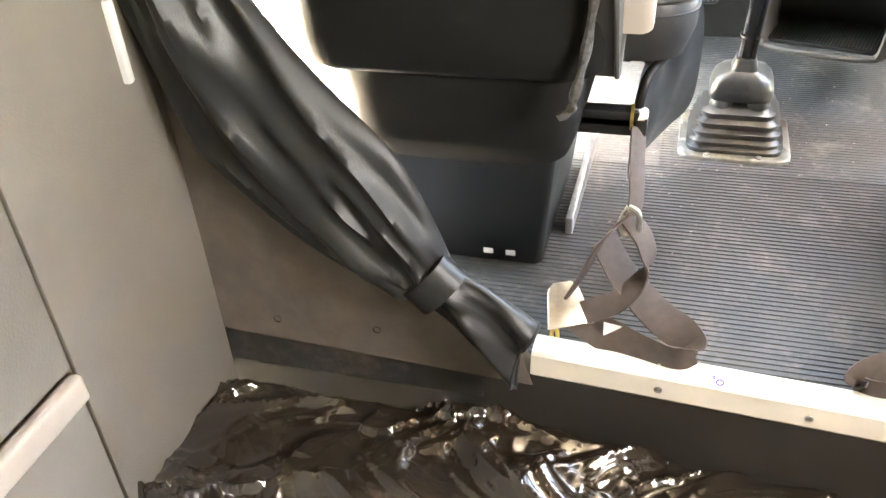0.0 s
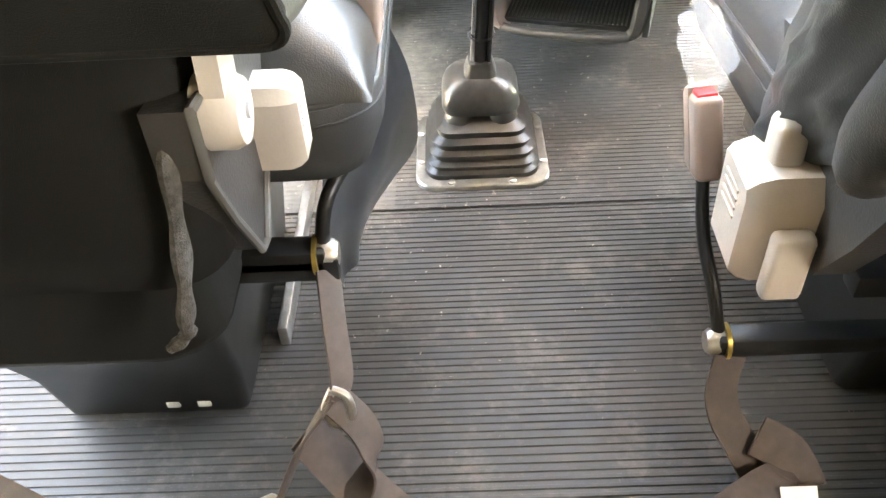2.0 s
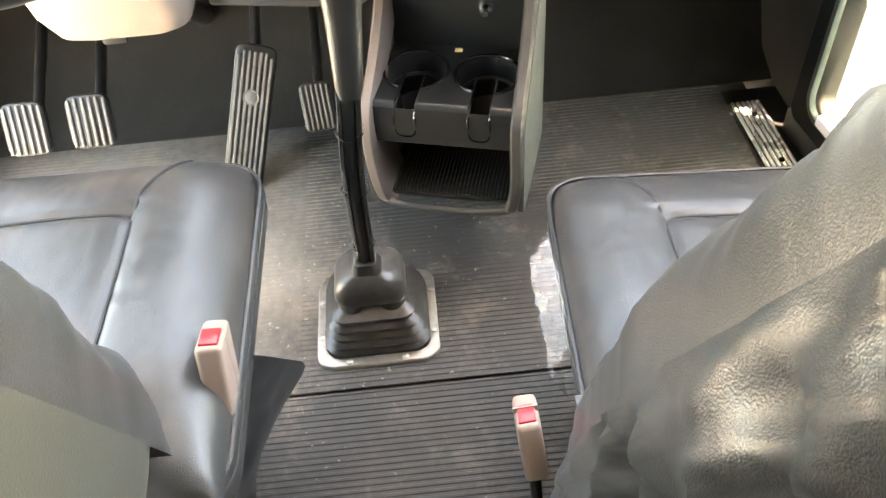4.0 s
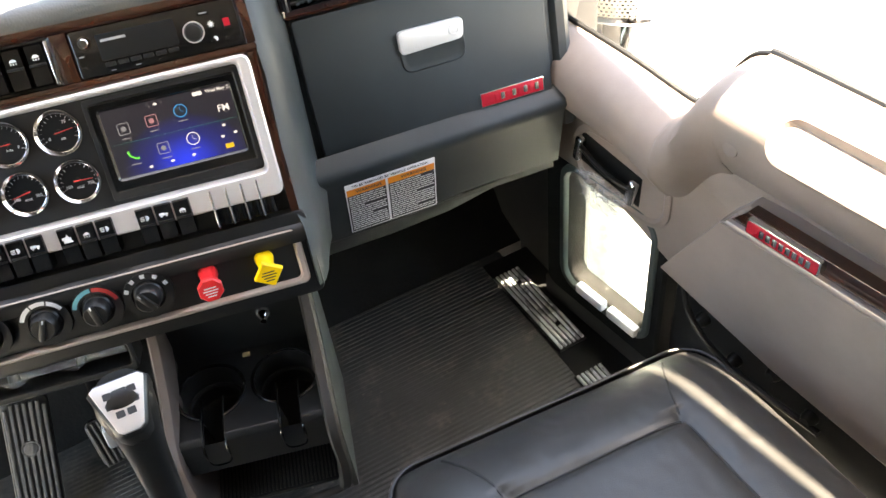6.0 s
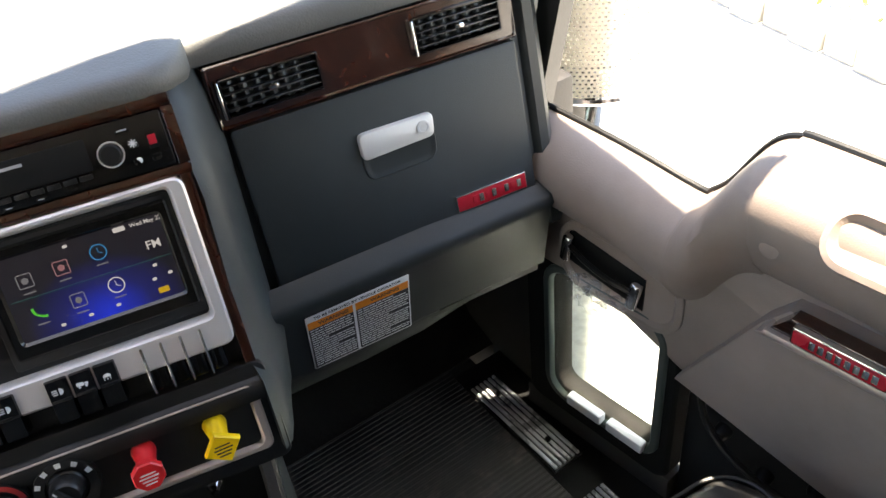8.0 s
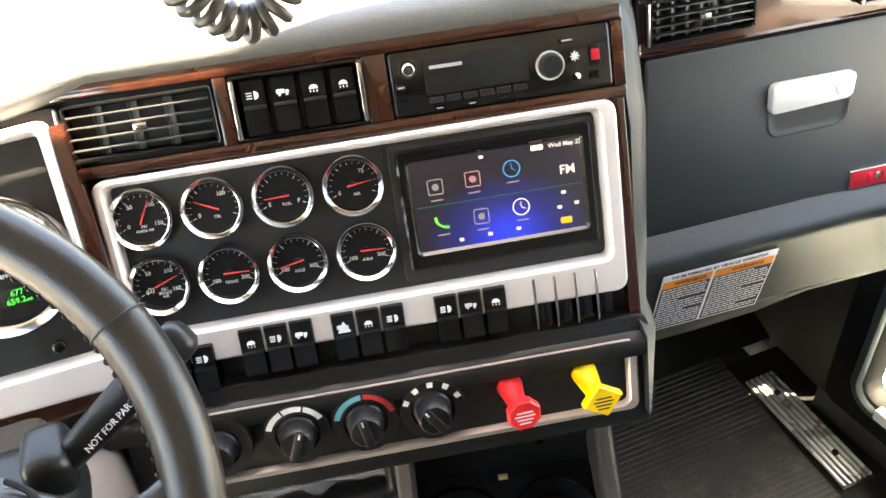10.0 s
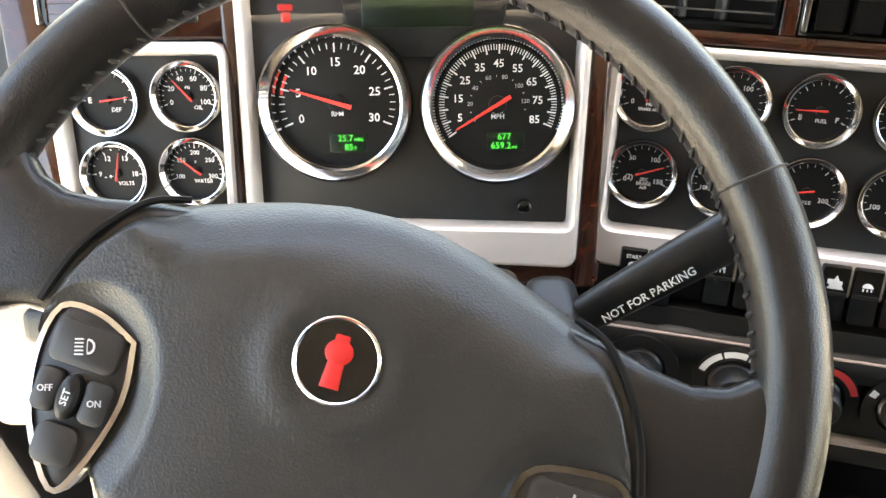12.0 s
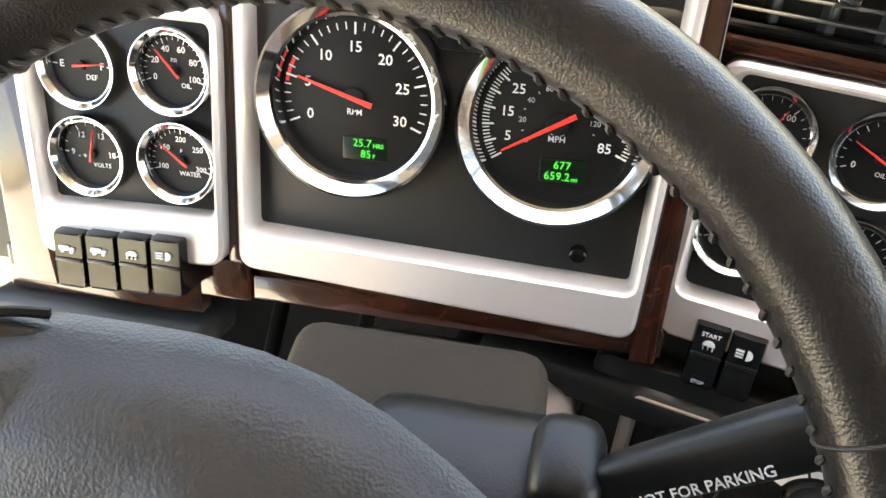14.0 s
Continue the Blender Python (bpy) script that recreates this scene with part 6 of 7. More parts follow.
    out = [(s * (0.178 + fx), y, z) for y, z in br]
    part("side_valance", loft([[(s * xx, y, z) for y, z in br] for xx in (0.150 + fx, 0.177 + fx)]), DARKPL, ob, "dark plastic side valance", smooth=20)
    if s > 0:
        part("valance_edge", tube(out, 0.0032, 8, closed=True), EDGE, ob, "pale edge of the valance")
    if s > 0:
        K1 = Matrix.Translation((s * (0.172 + fx), -0.684, HB + 0.070)) @ RY(s * 90)
        k1 = part("lumbar_knob", revolve([(0.022, 0.0), (0.022, 0.020), (0.019, 0.026), (0.008, 0.027)], 28, K1, cap1=True), BONE, ob, "round beige knob", smooth=35)
        part("knob_pin", revolve([(0.005, 0.026), (0.0045, 0.029)], 14, K1, cap1=True), GREYPR, k1)
        part("recline_lever", loft([[(s * (0.186 + fx + dx * 0.55), -0.684 + dy + ly, HB + 0.075 + lz) for dx, dy in ((-0.012, -0.016), (0.012, -0.016), (0.015, 0.0), (0.012, 0.016), (-0.012, 0.016))] for ly, lz in ((0.0, 0.0), (0.01, 0.06), (0.012, 0.105), (0.008, 0.112))]), BONE, ob, "beige upright lever", smooth=30)
    kn = Matrix.Translation((s * (0.184 + fx), -0.600, HB - 0.005) if s > 0 else (s * 0.312, -0.592, 0.352)) @ RZ(-90 if s < 0 else 90) @ RX(90)
    kn = kn @ T(0.010, 0.006, -0.004) @ Matrix.Diagonal((0.95, 0.98, 0.9, 1) if s < 0 else (0.50, 0.66, 0.6, 1))
    oc = [(-0.036, -0.046), (0.030, -0.052), (0.040, -0.040), (0.042, 0.030), (0.030, 0.048), (-0.024, 0.050), (-0.040, 0.036)]
    k2 = part("recline_handle", loft([at_z(oc, -0.008), at_z(oc, 0.030), at_z(inset(oc, 0.004), 0.042), at_z(inset(oc, 0.012), 0.050)], m=kn), BONE, ob, "beige moulded recline handle", smooth=35)
    for k in range(4):
        part("groove", rbox(-0.018, -0.0010 + 0.008 * k, 0.049, 0.014, 0.0024 + 0.008 * k, 0.0515, 0.0008, m=kn), BONE, k2)
    if s < 0:
        part("top_tab", rbox(-0.012, 0.040, 0.004, 0.016, 0.082, 0.030, 0.007, 3, m=kn), BONE, k2, "beige upright tab")
    part("finger_flap", rbox(0.040, -0.050, -0.004, 0.058, 0.012, 0.030, 0.006, 3, m=kn), BONE, k2, "beige finger flap")
    if s < 0:
        arm = [B @ Vector((-s * (wf + (0.006 if s < 0 else -0.035)), v, z)) for v, z in ((v0 + 0.17, -0.125), (v0 + 0.25, -0.13), (v0 + 0.36, -0.135), (v0 + 0.50, -0.14))]
        part("armrest", tube(smooth_path(arm, 5), [0.022 + 0.016 * math.sin(min(1, i / 4) * 1.57) for i in range(16)], 14, squash=0.75), LEATHER, ob, "folded leather armrest", smooth=70)
    # tether bar, bolt and buckle on the aisle side
    part("tether_bar", rbox(min(s * 0.09, s * 0.212), -0.575, HB - 0.175, max(s * 0.09, s * 0.212), -0.548, HB - 0.150, 0.003), BLACKM, ob)
    bz = 0.289 if s > 0 else 0.157
    bx = 0.202 if s > 0 else 0.317
    part("tether_bracket", rbox(min(s * 0.12, s * bx), -0.575, bz - 0.010, max(s * 0.12, s * bx), -0.550, bz + 0.012, 0.003), BLACKM, ob)
    BM = Matrix.Translation((s * (bx - 0.008), -0.562, bz)) @ RY(s * 90)
    part("bolt", revolve([(0.013, 0), (0.013, 0.014), (0.010, 0.018)], 20, BM, cap1=True), STEEL, ob, "steel tether bolt")
    part("washer", revolve([(0.018, -0.003), (0.018, 0.001), (0.012, 0.001)], 20, BM, cap1=True), BRASS, ob, "brass-coloured washer")
    if s > 0:
        bb, bd = Vector((0.244, -0.448, 0.415)), Vector((0.03, 0.30, 0.90))
    else:
        bb, bd = Vector((0.330, -0.475, 0.292)), Vector((0.10, 0.28, 0.95))
    bb.x, bd.x = s * bb.x, s * bd.x
    part("buckle_cable", tube(smooth_path([(s * (bx - 0.004), -0.560, bz), (s * (bx + 0.006), -0.545, bz + 0.05), bb + Vector((0, -0.03, -0.045)), bb + bd * 0.01], 6), 0.0065, 10), BLACK, ob)
    bd.normalize()
    lat = Vector((0, 1, 0)) - bd * bd.y
    lat.normalize()
    bk = Matrix((bd.cross(lat) * -1, lat, bd)).transposed().to_4x4()
    bk.translation = bb
    b = part("buckle", rbox(-0.0125, -0.026, 0, 0.0125, 0.026, 0.088 if s > 0 else 0.078, 0.006, 3, m=bk), BUCK, ob, "pinkish beige belt buckle")
    part("buckle_seam", rbox(-0.0130, -0.0012, 0.006, 0.0130, 0.0012, 0.082, 0.0004, m=bk), TAUPE, b)
    part("release", rbox(-0.009, -0.020, 0.084, 0.009, 0.006, 0.0905, 0.002, m=bk if s > 0 else bk @ T(0, 0, -0.010)), REDK, b, "red release button")
    fr = 0.6 * fx
    rope = smooth_path([(s * (0.158 + fr), -0.700, HB + 0.085), (s * (0.157 + fr), -0.714, HB + 0.055), (s * (0.150 + fr), -0.722, HB - 0.01), (s * (0.140 + fr), -0.724, HB - 0.060), (s * (0.136 + fr), -0.722, HB - 0.075), (s * (0.124 + fr), -0.726, HB - 0.083)], 9)
    part("pull_cord", tube(rope, [0.006 + 0.0012 * math.sin(7.1 * i) + (0.003 if i in (46, 47, 48) else 0) for i in range(len(rope))], 9, squash=0.7), CORD, ob, "frayed grey pull cord")
    return ob


CURT = mat("curtain_vinyl", (0.026, 0.027, 0.027), 0.42, var=0.1, scale=20, bump=0.25, bscale=500, spec=0.4)
SHELL = grain_mat("olive_grey_vinyl", (0.056, 0.054, 0.044), 0.5, 600, 0.2)
BUCK = grain_mat("buckle_plastic", (0.29, 0.21, 0.17), 0.45, 400, 0.06)
EDGE = mat("valance_edge_grey", (0.09, 0.088, 0.08), 0.45, bump=0.05)
CORD = mat("frayed_cord", (0.065, 0.062, 0.057), 0.95, var=0.5, scale=160, bump=1.0, bscale=900)
drv = seat("driver_seat", -0.352, 1, "grey leather driver air seat with beige plastic fittings", 0.425, 0.04, 0.255, 0.050, (-0.563, 0.528), 22, 0.244, 0.248, 0.010, 0.0, SHELL)
pas = seat("passenger_seat", 0.519, -1, "grey leather passenger seat with beige plastic fittings", 0.325, 0.16, 0.256, 0.030, (-0.588, 0.528), 21, 0.312, 0.27, -0.19, 0.125, LEATHER)
# vinyl skirt hanging from the driver's cushion towards the gear lever
GATHER = smooth_path([(-0.112, -0.415, 0.408), (-0.132, -0.450, 0.372), (-0.155, -0.490, 0.335), (-0.163, -0.500, 0.250), (-0.165, -0.430, 0.115)], 6)
FREE = smooth_path([(-0.0960, -0.378, 0.406), (-0.082, -0.320, 0.315), (-0.086, -0.225, 0.165), (-0.118, -0.255, 0.130), (-0.150, -0.290, 0.104)], 6)
SK2 = Matrix.Translation((0.352, 0, 0))


def skirt_pt(a, b):
    """a: from the gathered edge to the free one; b: from the top down."""
    k = min(b * (len(GATHER) - 1), len(GATHER) - 1.001)
    p, q = [e[int(k)].lerp(e[int(k) + 1], k - int(k)) for e in (GATHER, FREE)]
    c = p.lerp(q, a)
    fold = 0.010 * math.sin(9 * a + 4 * b) * (1 - a) + 0.007 * noise.noise(Vector((5 * a, 6 * b, 3)))
    return SK2 @ (c + Vector((0.85, -0.45, 0.1)) * (fold * math.sin(math.pi * min(1, a + 0.15))))


part("side_skirt", sheet(24, 36, skirt_pt), VINYL, drv, "black vinyl skirt with a gathered edge", smooth=80)
for k in range(13):
    c = SK2 @ GATHER[k]
    part("gather", tube([c + Vector((0.001, -0.007, 0.006)), c + Vector((0.010, -0.003, 0.000)), c + Vector((0.004, 0.008, -0.008))], [0.003, 0.0070, 0.003], 8), VINYL, drv, smooth=70)
# clear wrap left on the passenger cushion's side
wrap = sheet(24, 30, lambda a, b: Vector((-0.270 - 0.020 * math.sin(math.pi * a) - 0.009 * noise.noise(Vector((9 * a, 8 * b, 1))), -0.36 + 0.17 * b, 0.225 + 0.12 * a + 0.010 * noise.noise(Vector((5 * b, 3 * a, 7))))))
part("plastic_wrap", wrap, WRAP, pas, "torn clear plastic wrap", smooth=60)


# ---- floor tethers of the seats ----
def tether(name, label, runs, plate_m, bolt):
    ob = thing(name, plate_m, label, "seat tether", group="floor tethers of the seats", world=True)
    for pts, across, w in runs:
        part("webbing", strap(pts, across, w), STRAP, ob, "grey nylon webbing", smooth=50)
    tri = [(-0.030, -0.020), (0.030, -0.020), (0.020, 0.030), (0.012, 0.038), (-0.012, 0.038), (-0.020, 0.030)]
    part("anchor_plate", plate(tri, 0.0, 0.005, 0.0015, plate_m), STEEL, ob, "zinc-plated anchor plate")
    part("eye_bolt", join(tube(smooth_path([bolt + Vector((0.004 * math.cos(a), 0.002, 0.011 + 0.012 * math.sin(a))) for a in np.linspace(0, 6.28, 12)], 2), 0.0028, 8), bar(bolt + Vector((0, 0, -0.012)), bolt + Vector((0, 0, 0.004)), 0.004)), BRASS, ob, "brass-coloured eye bolt")
    return ob


V = Vector
pa = Matrix.Translation((-0.212, -0.712, 0.085)) @ RZ(25) @ RX(38)
ta = tether("seat_tether", "grey webbing tether looped from the driver seat to the floor", [
    ([(-0.150, -0.572, 0.280), (-0.147, -0.600, 0.245), (-0.143, -0.630, 0.205), (-0.150, -0.645, 0.190)], [(0.6, 0.8, 0)] * 4, 0.024),
    ([(-0.150, -0.642, 0.192), (-0.126, -0.655, 0.165), (-0.122, -0.672, 0.135), (-0.150, -0.695, 0.100), (-0.200, -0.712, 0.082)], [(0.3, 0.9, 0.3), (0.2, 0.9, 0.5), (0.2, 0.8, 0.6), (0.1, 0.8, 0.6), (0, 0.7, 0.7)], 0.030),
    ([(-0.152, -0.640, 0.192), (-0.178, -0.665, 0.165), (-0.200, -0.690, 0.125), (-0.215, -0.705, 0.100)], [(0.4, 0.9, 0.2)] * 4, 0.026),
    ([(-0.178, -0.650, 0.160), (-0.150, -0.665, 0.120), (-0.105, -0.695, 0.088), (-0.070, -0.715, 0.075), (-0.056, -0.730, 0.062), (-0.075, -0.740, 0.050), (-0.120, -0.728, 0.050), (-0.170, -0.712, 0.060), (-0.205, -0.706, 0.080)], [(0.5, 0.8, 0.1), (0.5, 0.8, 0.2), (0.5, 0.75, 0.4), (0.4, 0.6, 0.7), (0.2, 0.3, 0.9), (0, 0.1, 1), (0.2, 0.4, 0.9), (0.3, 0.6, 0.7), (0.3, 0.7, 0.6)], 0.044)], pa, V((-0.228, -0.712, 0.030)))
part("slide_ring", tube(smooth_path([(-0.150, -0.642, 0.205), (-0.138, -0.646, 0.200), (-0.136, -0.650, 0.178), (-0.150, -0.652, 0.170), (-0.158, -0.648, 0.185), (-0.150, -0.642, 0.205)], 5), 0.004, 8), STEEL, ta, "steel slide ring")
part("tag", sheet(2, 2, lambda a, b: V((-0.165 + 0.028 * a, -0.716 + 0.012 * a - 0.004 * b, 0.052 + 0.030 * b - 0.014 * a))), PAPER, ta, "white sewn tag")
pb = Matrix.Translation((0.276, -0.698, 0.028)) @ RZ(-20) @ RX(28)
tb = tether("seat_tether", "grey webbing tether heaped beside the passenger seat", [
    ([(0.214, -0.575, 0.150), (0.207, -0.590, 0.120), (0.212, -0.605, 0.095), (0.225, -0.620, 0.075), (0.240, -0.640, 0.050)], [(1, 0.3, 0)] * 5, 0.034),
    ([(0.240, -0.620, 0.085), (0.270, -0.632, 0.070), (0.285, -0.650, 0.045), (0.270, -0.670, 0.045), (0.235, -0.655, 0.055)], [(0.3, 0.6, 0.6)] * 5, 0.040),
    ([(0.275, -0.650, 0.055), (0.235, -0.672, 0.066), (0.185, -0.702, 0.060), (0.145, -0.722, 0.050), (0.136, -0.734, 0.038), (0.160, -0.742, 0.042), (0.200, -0.722, 0.040), (0.250, -0.690, 0.035), (0.275, -0.680, 0.030)], [(-0.5, 0.8, 0.2), (-0.5, 0.8, 0.3), (-0.5, 0.7, 0.5), (-0.3, 0.5, 0.8), (-0.1, 0.3, 0.95), (0, 0.1, 1), (-0.2, 0.4, 0.9), (-0.3, 0.6, 0.7), (-0.3, 0.7, 0.6)], 0.046)], pb, V((0.284, -0.716, 0.018)))
part("tag", sheet(2, 2, lambda a, b: V((0.250 + 0.034 * a, -0.668 - 0.014 * b, 0.072 - 0.010 * b))), PAPER, tb, "white sewn tag")

# ---- rolled vinyl curtain ----
cur = thing("roll_up_curtain", (-0.36, -0.78, 0.12), "black vinyl curtain gathered and strapped beside the sleeper opening", "curtain", world=True)
upper = smooth_path([(-0.640, 0, 0.66), (-0.575, 0, 0.535), (-0.530, 0, 0.469), (-0.474, 0, 0.400), (-0.406, 0, 0.326), (-0.370, 0, 0.258), (-0.345, 0, 0.190)], 8)
under = smooth_path([(-0.730, 0, 0.62), (-0.706, 0, 0.50), (-0.682, 0, 0.395), (-0.645, 0, 0.298), (-0.578, 0, 0.222), (-0.492, 0, 0.160), (-0.410, 0, 0.130)], 8)
rings, n = [], 72
for i, (pu, pd) in enumerate(zip(upper, under)):
    t = i / (len(upper) - 1)
    ring = []
    for k in range(n):
        a = 2 * math.pi * k / n
        u, front = math.cos(a), math.sin(a)
        p = pd.lerp(pu, 0.5 + 0.5 * u)
        q = Vector((u * 2.6 + 0.5 * math.sin(3 * t), t * 2.2 + u * 0.5, 0.4))
        plea = 0.020 * (1 - abs(noise.noise(q))) ** 3 + 0.010 * math.sin(6.5 * u + 5 * t) + 0.010 * noise.noise(q * 2.3)
        ring.append(Vector((p.x, -0.768 - 0.010 * (front < 0) * 0 - front * (0.022 if front > 0 else -0.010 * front) - (plea * front if front > 0 else 0), p.z)))
    rings.append(ring)
part("gathered_vinyl", loft(rings), CURT, cur, smooth=80)
d = Vector((0.72, 0, -0.69))
w = Vector((0.69, 0, 0.72))
band = [[Vector((-0.364, -0.784, 0.160)) + d * dd + w * 0.040 * math.cos(a) + Vector((0, -1, 0)) * 0.030 * math.sin(a) for a in np.linspace(0, 2 * math.pi, 25)[:-1]] for dd in (-0.018, -0.016, 0.016, 0.018)]
part("strap_band", loft(band), CURT, cur, "black elastic band", smooth=50)
upper = smooth_path([(-0.336, 0, 0.183), (-0.300, 0, 0.160), (-0.265, 0, 0.135), (-0.236, 0, 0.112)], 6)
under = smooth_path([(-0.382, 0, 0.138), (-0.350, 0, 0.108), (-0.312, 0, 0.061), (-0.265, 0, 0.006)], 6)
rings = []
for i, (pu, pd) in enumerate(zip(upper, under)):
    t = i / (len(upper) - 1)
    ring = []
    for k in range(n):
        a = 2 * math.pi * k / n
        u, front = math.cos(a), math.sin(a)
        p = pd.lerp(pu, 0.5 + 0.5 * u)
        ring.append(Vector((p.x - 0.012 * t * (1 - u * u), -0.782 - front * (0.022 - 0.004 * t) - front * 0.012 * math.sin(5 * u + 4 * t) * (0.4 + 0.6 * t) - front * 0.008 * noise.noise(Vector((4 * u, 3 * t, 2))), p.z)))
    rings.append(ring)
part("loose_end", loft(rings, True, False), CURT, cur, "flared loose end", smooth=80)
part("hem", tube(rings[-1], 0.0022, 6, closed=True), CURT, cur)
part("hanger_clip", rbox(-0.720, -0.812, 0.405, -0.690, -0.800, 0.500, 0.004, m=Matrix.Translation((0.0, 0.0, 0.0))), WHITE, cur, "white plastic clip")

# ---- wrapped mattress on the sleeper floor ----
def film(s, t):
    """Crumpled film: tilted facets with creases between them, over broad swells."""
    x, y = -0.70 + 1.25 * s, -1.62 + 0.868 * t
    z = -0.064 - 0.15 * max(0, s - 0.35) - 0.010 * (1 - t)
    q = Vector((x * 5.0, y * 8.5, 0.3))
    q += Vector((noise.noise(q * 0.6), noise.noise(q * 0.6 + Vector((7, 3, 1))), 0)) * 1.2
    for k, (fr, hgt, tilt) in enumerate(((0.55, 0.018, 0.012), (1.3, 0.010, 0.008), (2.9, 0.004, 0.004))):
        w = Vector((q.x * fr + 9 * k, q.y * fr, 0.0))
        dist, pts = noise.voronoi(w)
        z += hgt * max(0.0, 1 - 2.6 * (dist[1] - dist[0])) ** 2
        d = w - pts[0]
        z += tilt * (d.x * math.sin(pts[0].x * 31) + d.y * math.cos(pts[0].y * 47))
    z += 0.010 * noise.noise(q * 0.35)
    e = min(1.0, (1 - t) / 0.05)
    z -= 0.05 * (1 - e) ** 2
    e = min(1.0, s / 0.04)
    z -= 0.01 * (1 - e) ** 2
    return Vector((x, y, z))


mt = thing("wrapped_mattress", (0, -1.2, -0.3), "dark mattress wrapped in crinkled clear plastic film", "mattress", world=True)
part("plastic_film", sheet(300, 220, film), FILM, mt, "glossy crinkled plastic film", smooth=60)
part("mattress", rbox(-0.69, -1.6, -0.30, 0.53, -0.77, -0.245, 0.01), CARPET, mt)

# ---- sleeper cabinet ----
cab = thing("side_cabinet", (-0.80, -1.2, -0.3), "grey vinyl side cabinet with a flush door and pull", "cabinet", world=True)
part("body", rbox(-0.92, -2.25, -0.30, -0.706, -0.7485, 1.9, 0.004), GREYW, cab)
part("front_panel", rbox(-0.7062, -1.018, -0.30, -0.698, -0.7485, 1.9, 0.003), GREYW, cab)
part("lower_door", rbox(-0.7062, -1.75, -0.29, -0.698, -1.022, 0.165, 0.003), GREYW, cab, "grey door with a pale pull")
part("upper_door", rbox(-0.7062, -1.75, 0.172, -0.698, -1.022, 0.95, 0.003), GREYW, cab)
part("pull", rbox(-0.699, -1.30, 0.135, -0.680, -1.026, 0.172, 0.007, 3), BONE, cab, "pale moulded pull")


# ---- coiled cord hanging in a loop from the header ----
spine = smooth_path([(-0.105, 0.120, 1.502), (-0.085, 0.124, 1.30), (-0.060, 0.128, 1.12), (-0.036, 0.131, 1.060), (-0.012, 0.132, 1.032), (0.008, 0.132, 1.030), (0.022, 0.131, 1.052), (0.028, 0.130, 1.12), (0.030, 0.126, 1.30), (0.030, 0.120, 1.502)], 150)
coil, turn = [], 0.0
for k in range(1, len(spine)):
    along = spine[k] - spine[k - 1]
    side = along.cross(Vector((0, 1, 0))).normalized()
    turn += along.length / 0.0085 * 2 * math.pi
    coil.append(spine[k] + side * (0.0085 * math.cos(turn)) + Vector((0, 1, 0)) * (0.0085 * math.sin(turn)))
solo("coiled_cord", tube(coil, 0.0030, 6), mat("cord_sheath", (0.035, 0.032, 0.029), 0.45, bump=0.05), "dark coiled cord hanging in a loop before the windscreen", "cord", smooth=60)

# ---- passenger door ----
dr = thing("passenger_door", DOOR, "taupe truck door with a low lookdown window and chrome handle", "door")
sill_line = [(-0.260, 0.650), (-0.088, 0.638), (0.035, 0.622), (0.055, 0.628), (0.080, 0.656), (0.105, 0.700), (0.128, 0.732), (0.155, 0.746), (0.200, 0.750), (0.60, 0.740), (0.80, 0.738)]
sill_line = [(p.x, p.y) for p in smooth_path([(u, v, 0) for u, v in sill_line], 4)]
lower = [(0.80, 0.30), (0.062, 0.335), (-0.088, 0.395), (-0.260, 0.400)]


def slab(outline, z0, z1, mt, name, label="", bevel=0.006):
    area = sum(outline[i - 1][0] * outline[i][1] - outline[i][0] * outline[i - 1][1] for i in range(len(outline)))
    return part(name, plate(outline if area > 0 else outline[::-1], z0, z1, bevel), mt, dr, label)


slab(sill_line + lower, -0.045, 0.0, TAUPE, "upper_card", "taupe moulded door card")
# the rolled shelf under the window
rings = []
for u, v in sill_line:
    k = 1.0 if u > 0.09 else 0.75 + 0.25 * max(0, (u + 0.02) / 0.11) if u > -0.02 else 0.75
    rings.append([(u, v - 0.002, -0.045), (u, v + 0.005, -0.035), (u, v + 0.003, -0.005 * k), (u, v - 0.004, 0.026 * k), (u, v - 0.020, 0.052 * k), (u, v - 0.045, 0.064 * k), (u, v - 0.085, 0.058 * k), (u, v - 0.135 * k, 0.030 * k), (u, v - 0.175 * k, -0.004)])
part("window_shelf", loft(rings, closed=False), TAUPE, dr, "sunlit taupe window shelf", smooth=60)
part("weather_strip", tube([(u, v + 0.006, -0.038) for u, v in sill_line], 0.005, 8), BLACK, dr, "black weather strip")
frame_o = rr(-0.250, 0.045, 0.060, 0.410, 0.030, 6)
frame_i = rr(-0.185, 0.105, 0.020, 0.385, 0.030, 6)
part("lower_frame", surround(frame_o, frame_i, -0.050, -0.004, 0.040, None, 0.006), CLOTH, dr, "dark frame of the lookdown window")
part("window_seal", surround(inset(frame_i, -0.020), inset(frame_i, -0.004), -0.010, 0.002, 0.012, None, 0.003), mat("grey_seal", (0.055, 0.070, 0.064), 0.4, bump=0.05), dr, "grey rubber window seal")
g = part("lookdown_pane", plate(inset(frame_i, -0.006), -0.040, -0.036, 0), glass_mat("lookdown_glass", (0.80, 0.90, 0.86)), dr, "clear lookdown pane")
g.visible_shadow = False
# Two catches in paper white, standing in for sun patches on the frame.
for u in (-0.145, -0.058):
    part("sun_patch_catch", rbox(u, 0.100, -0.006, u + 0.075, 0.122, 0.012, 0.004), PAPER, dr, "catch on the frame, painted pale for sunlight")
slab([(0.062, 0.335), (0.80, 0.30), (0.80, -0.02), (0.062, -0.02)], -0.060, -0.035, BLACK, "lower_panel", "dark lower door panel")
slab([(-0.260, 0.050), (0.062, 0.050), (0.062, -0.03), (-0.260, -0.03)], -0.055, -0.010, DARKPL, "bottom_rail")
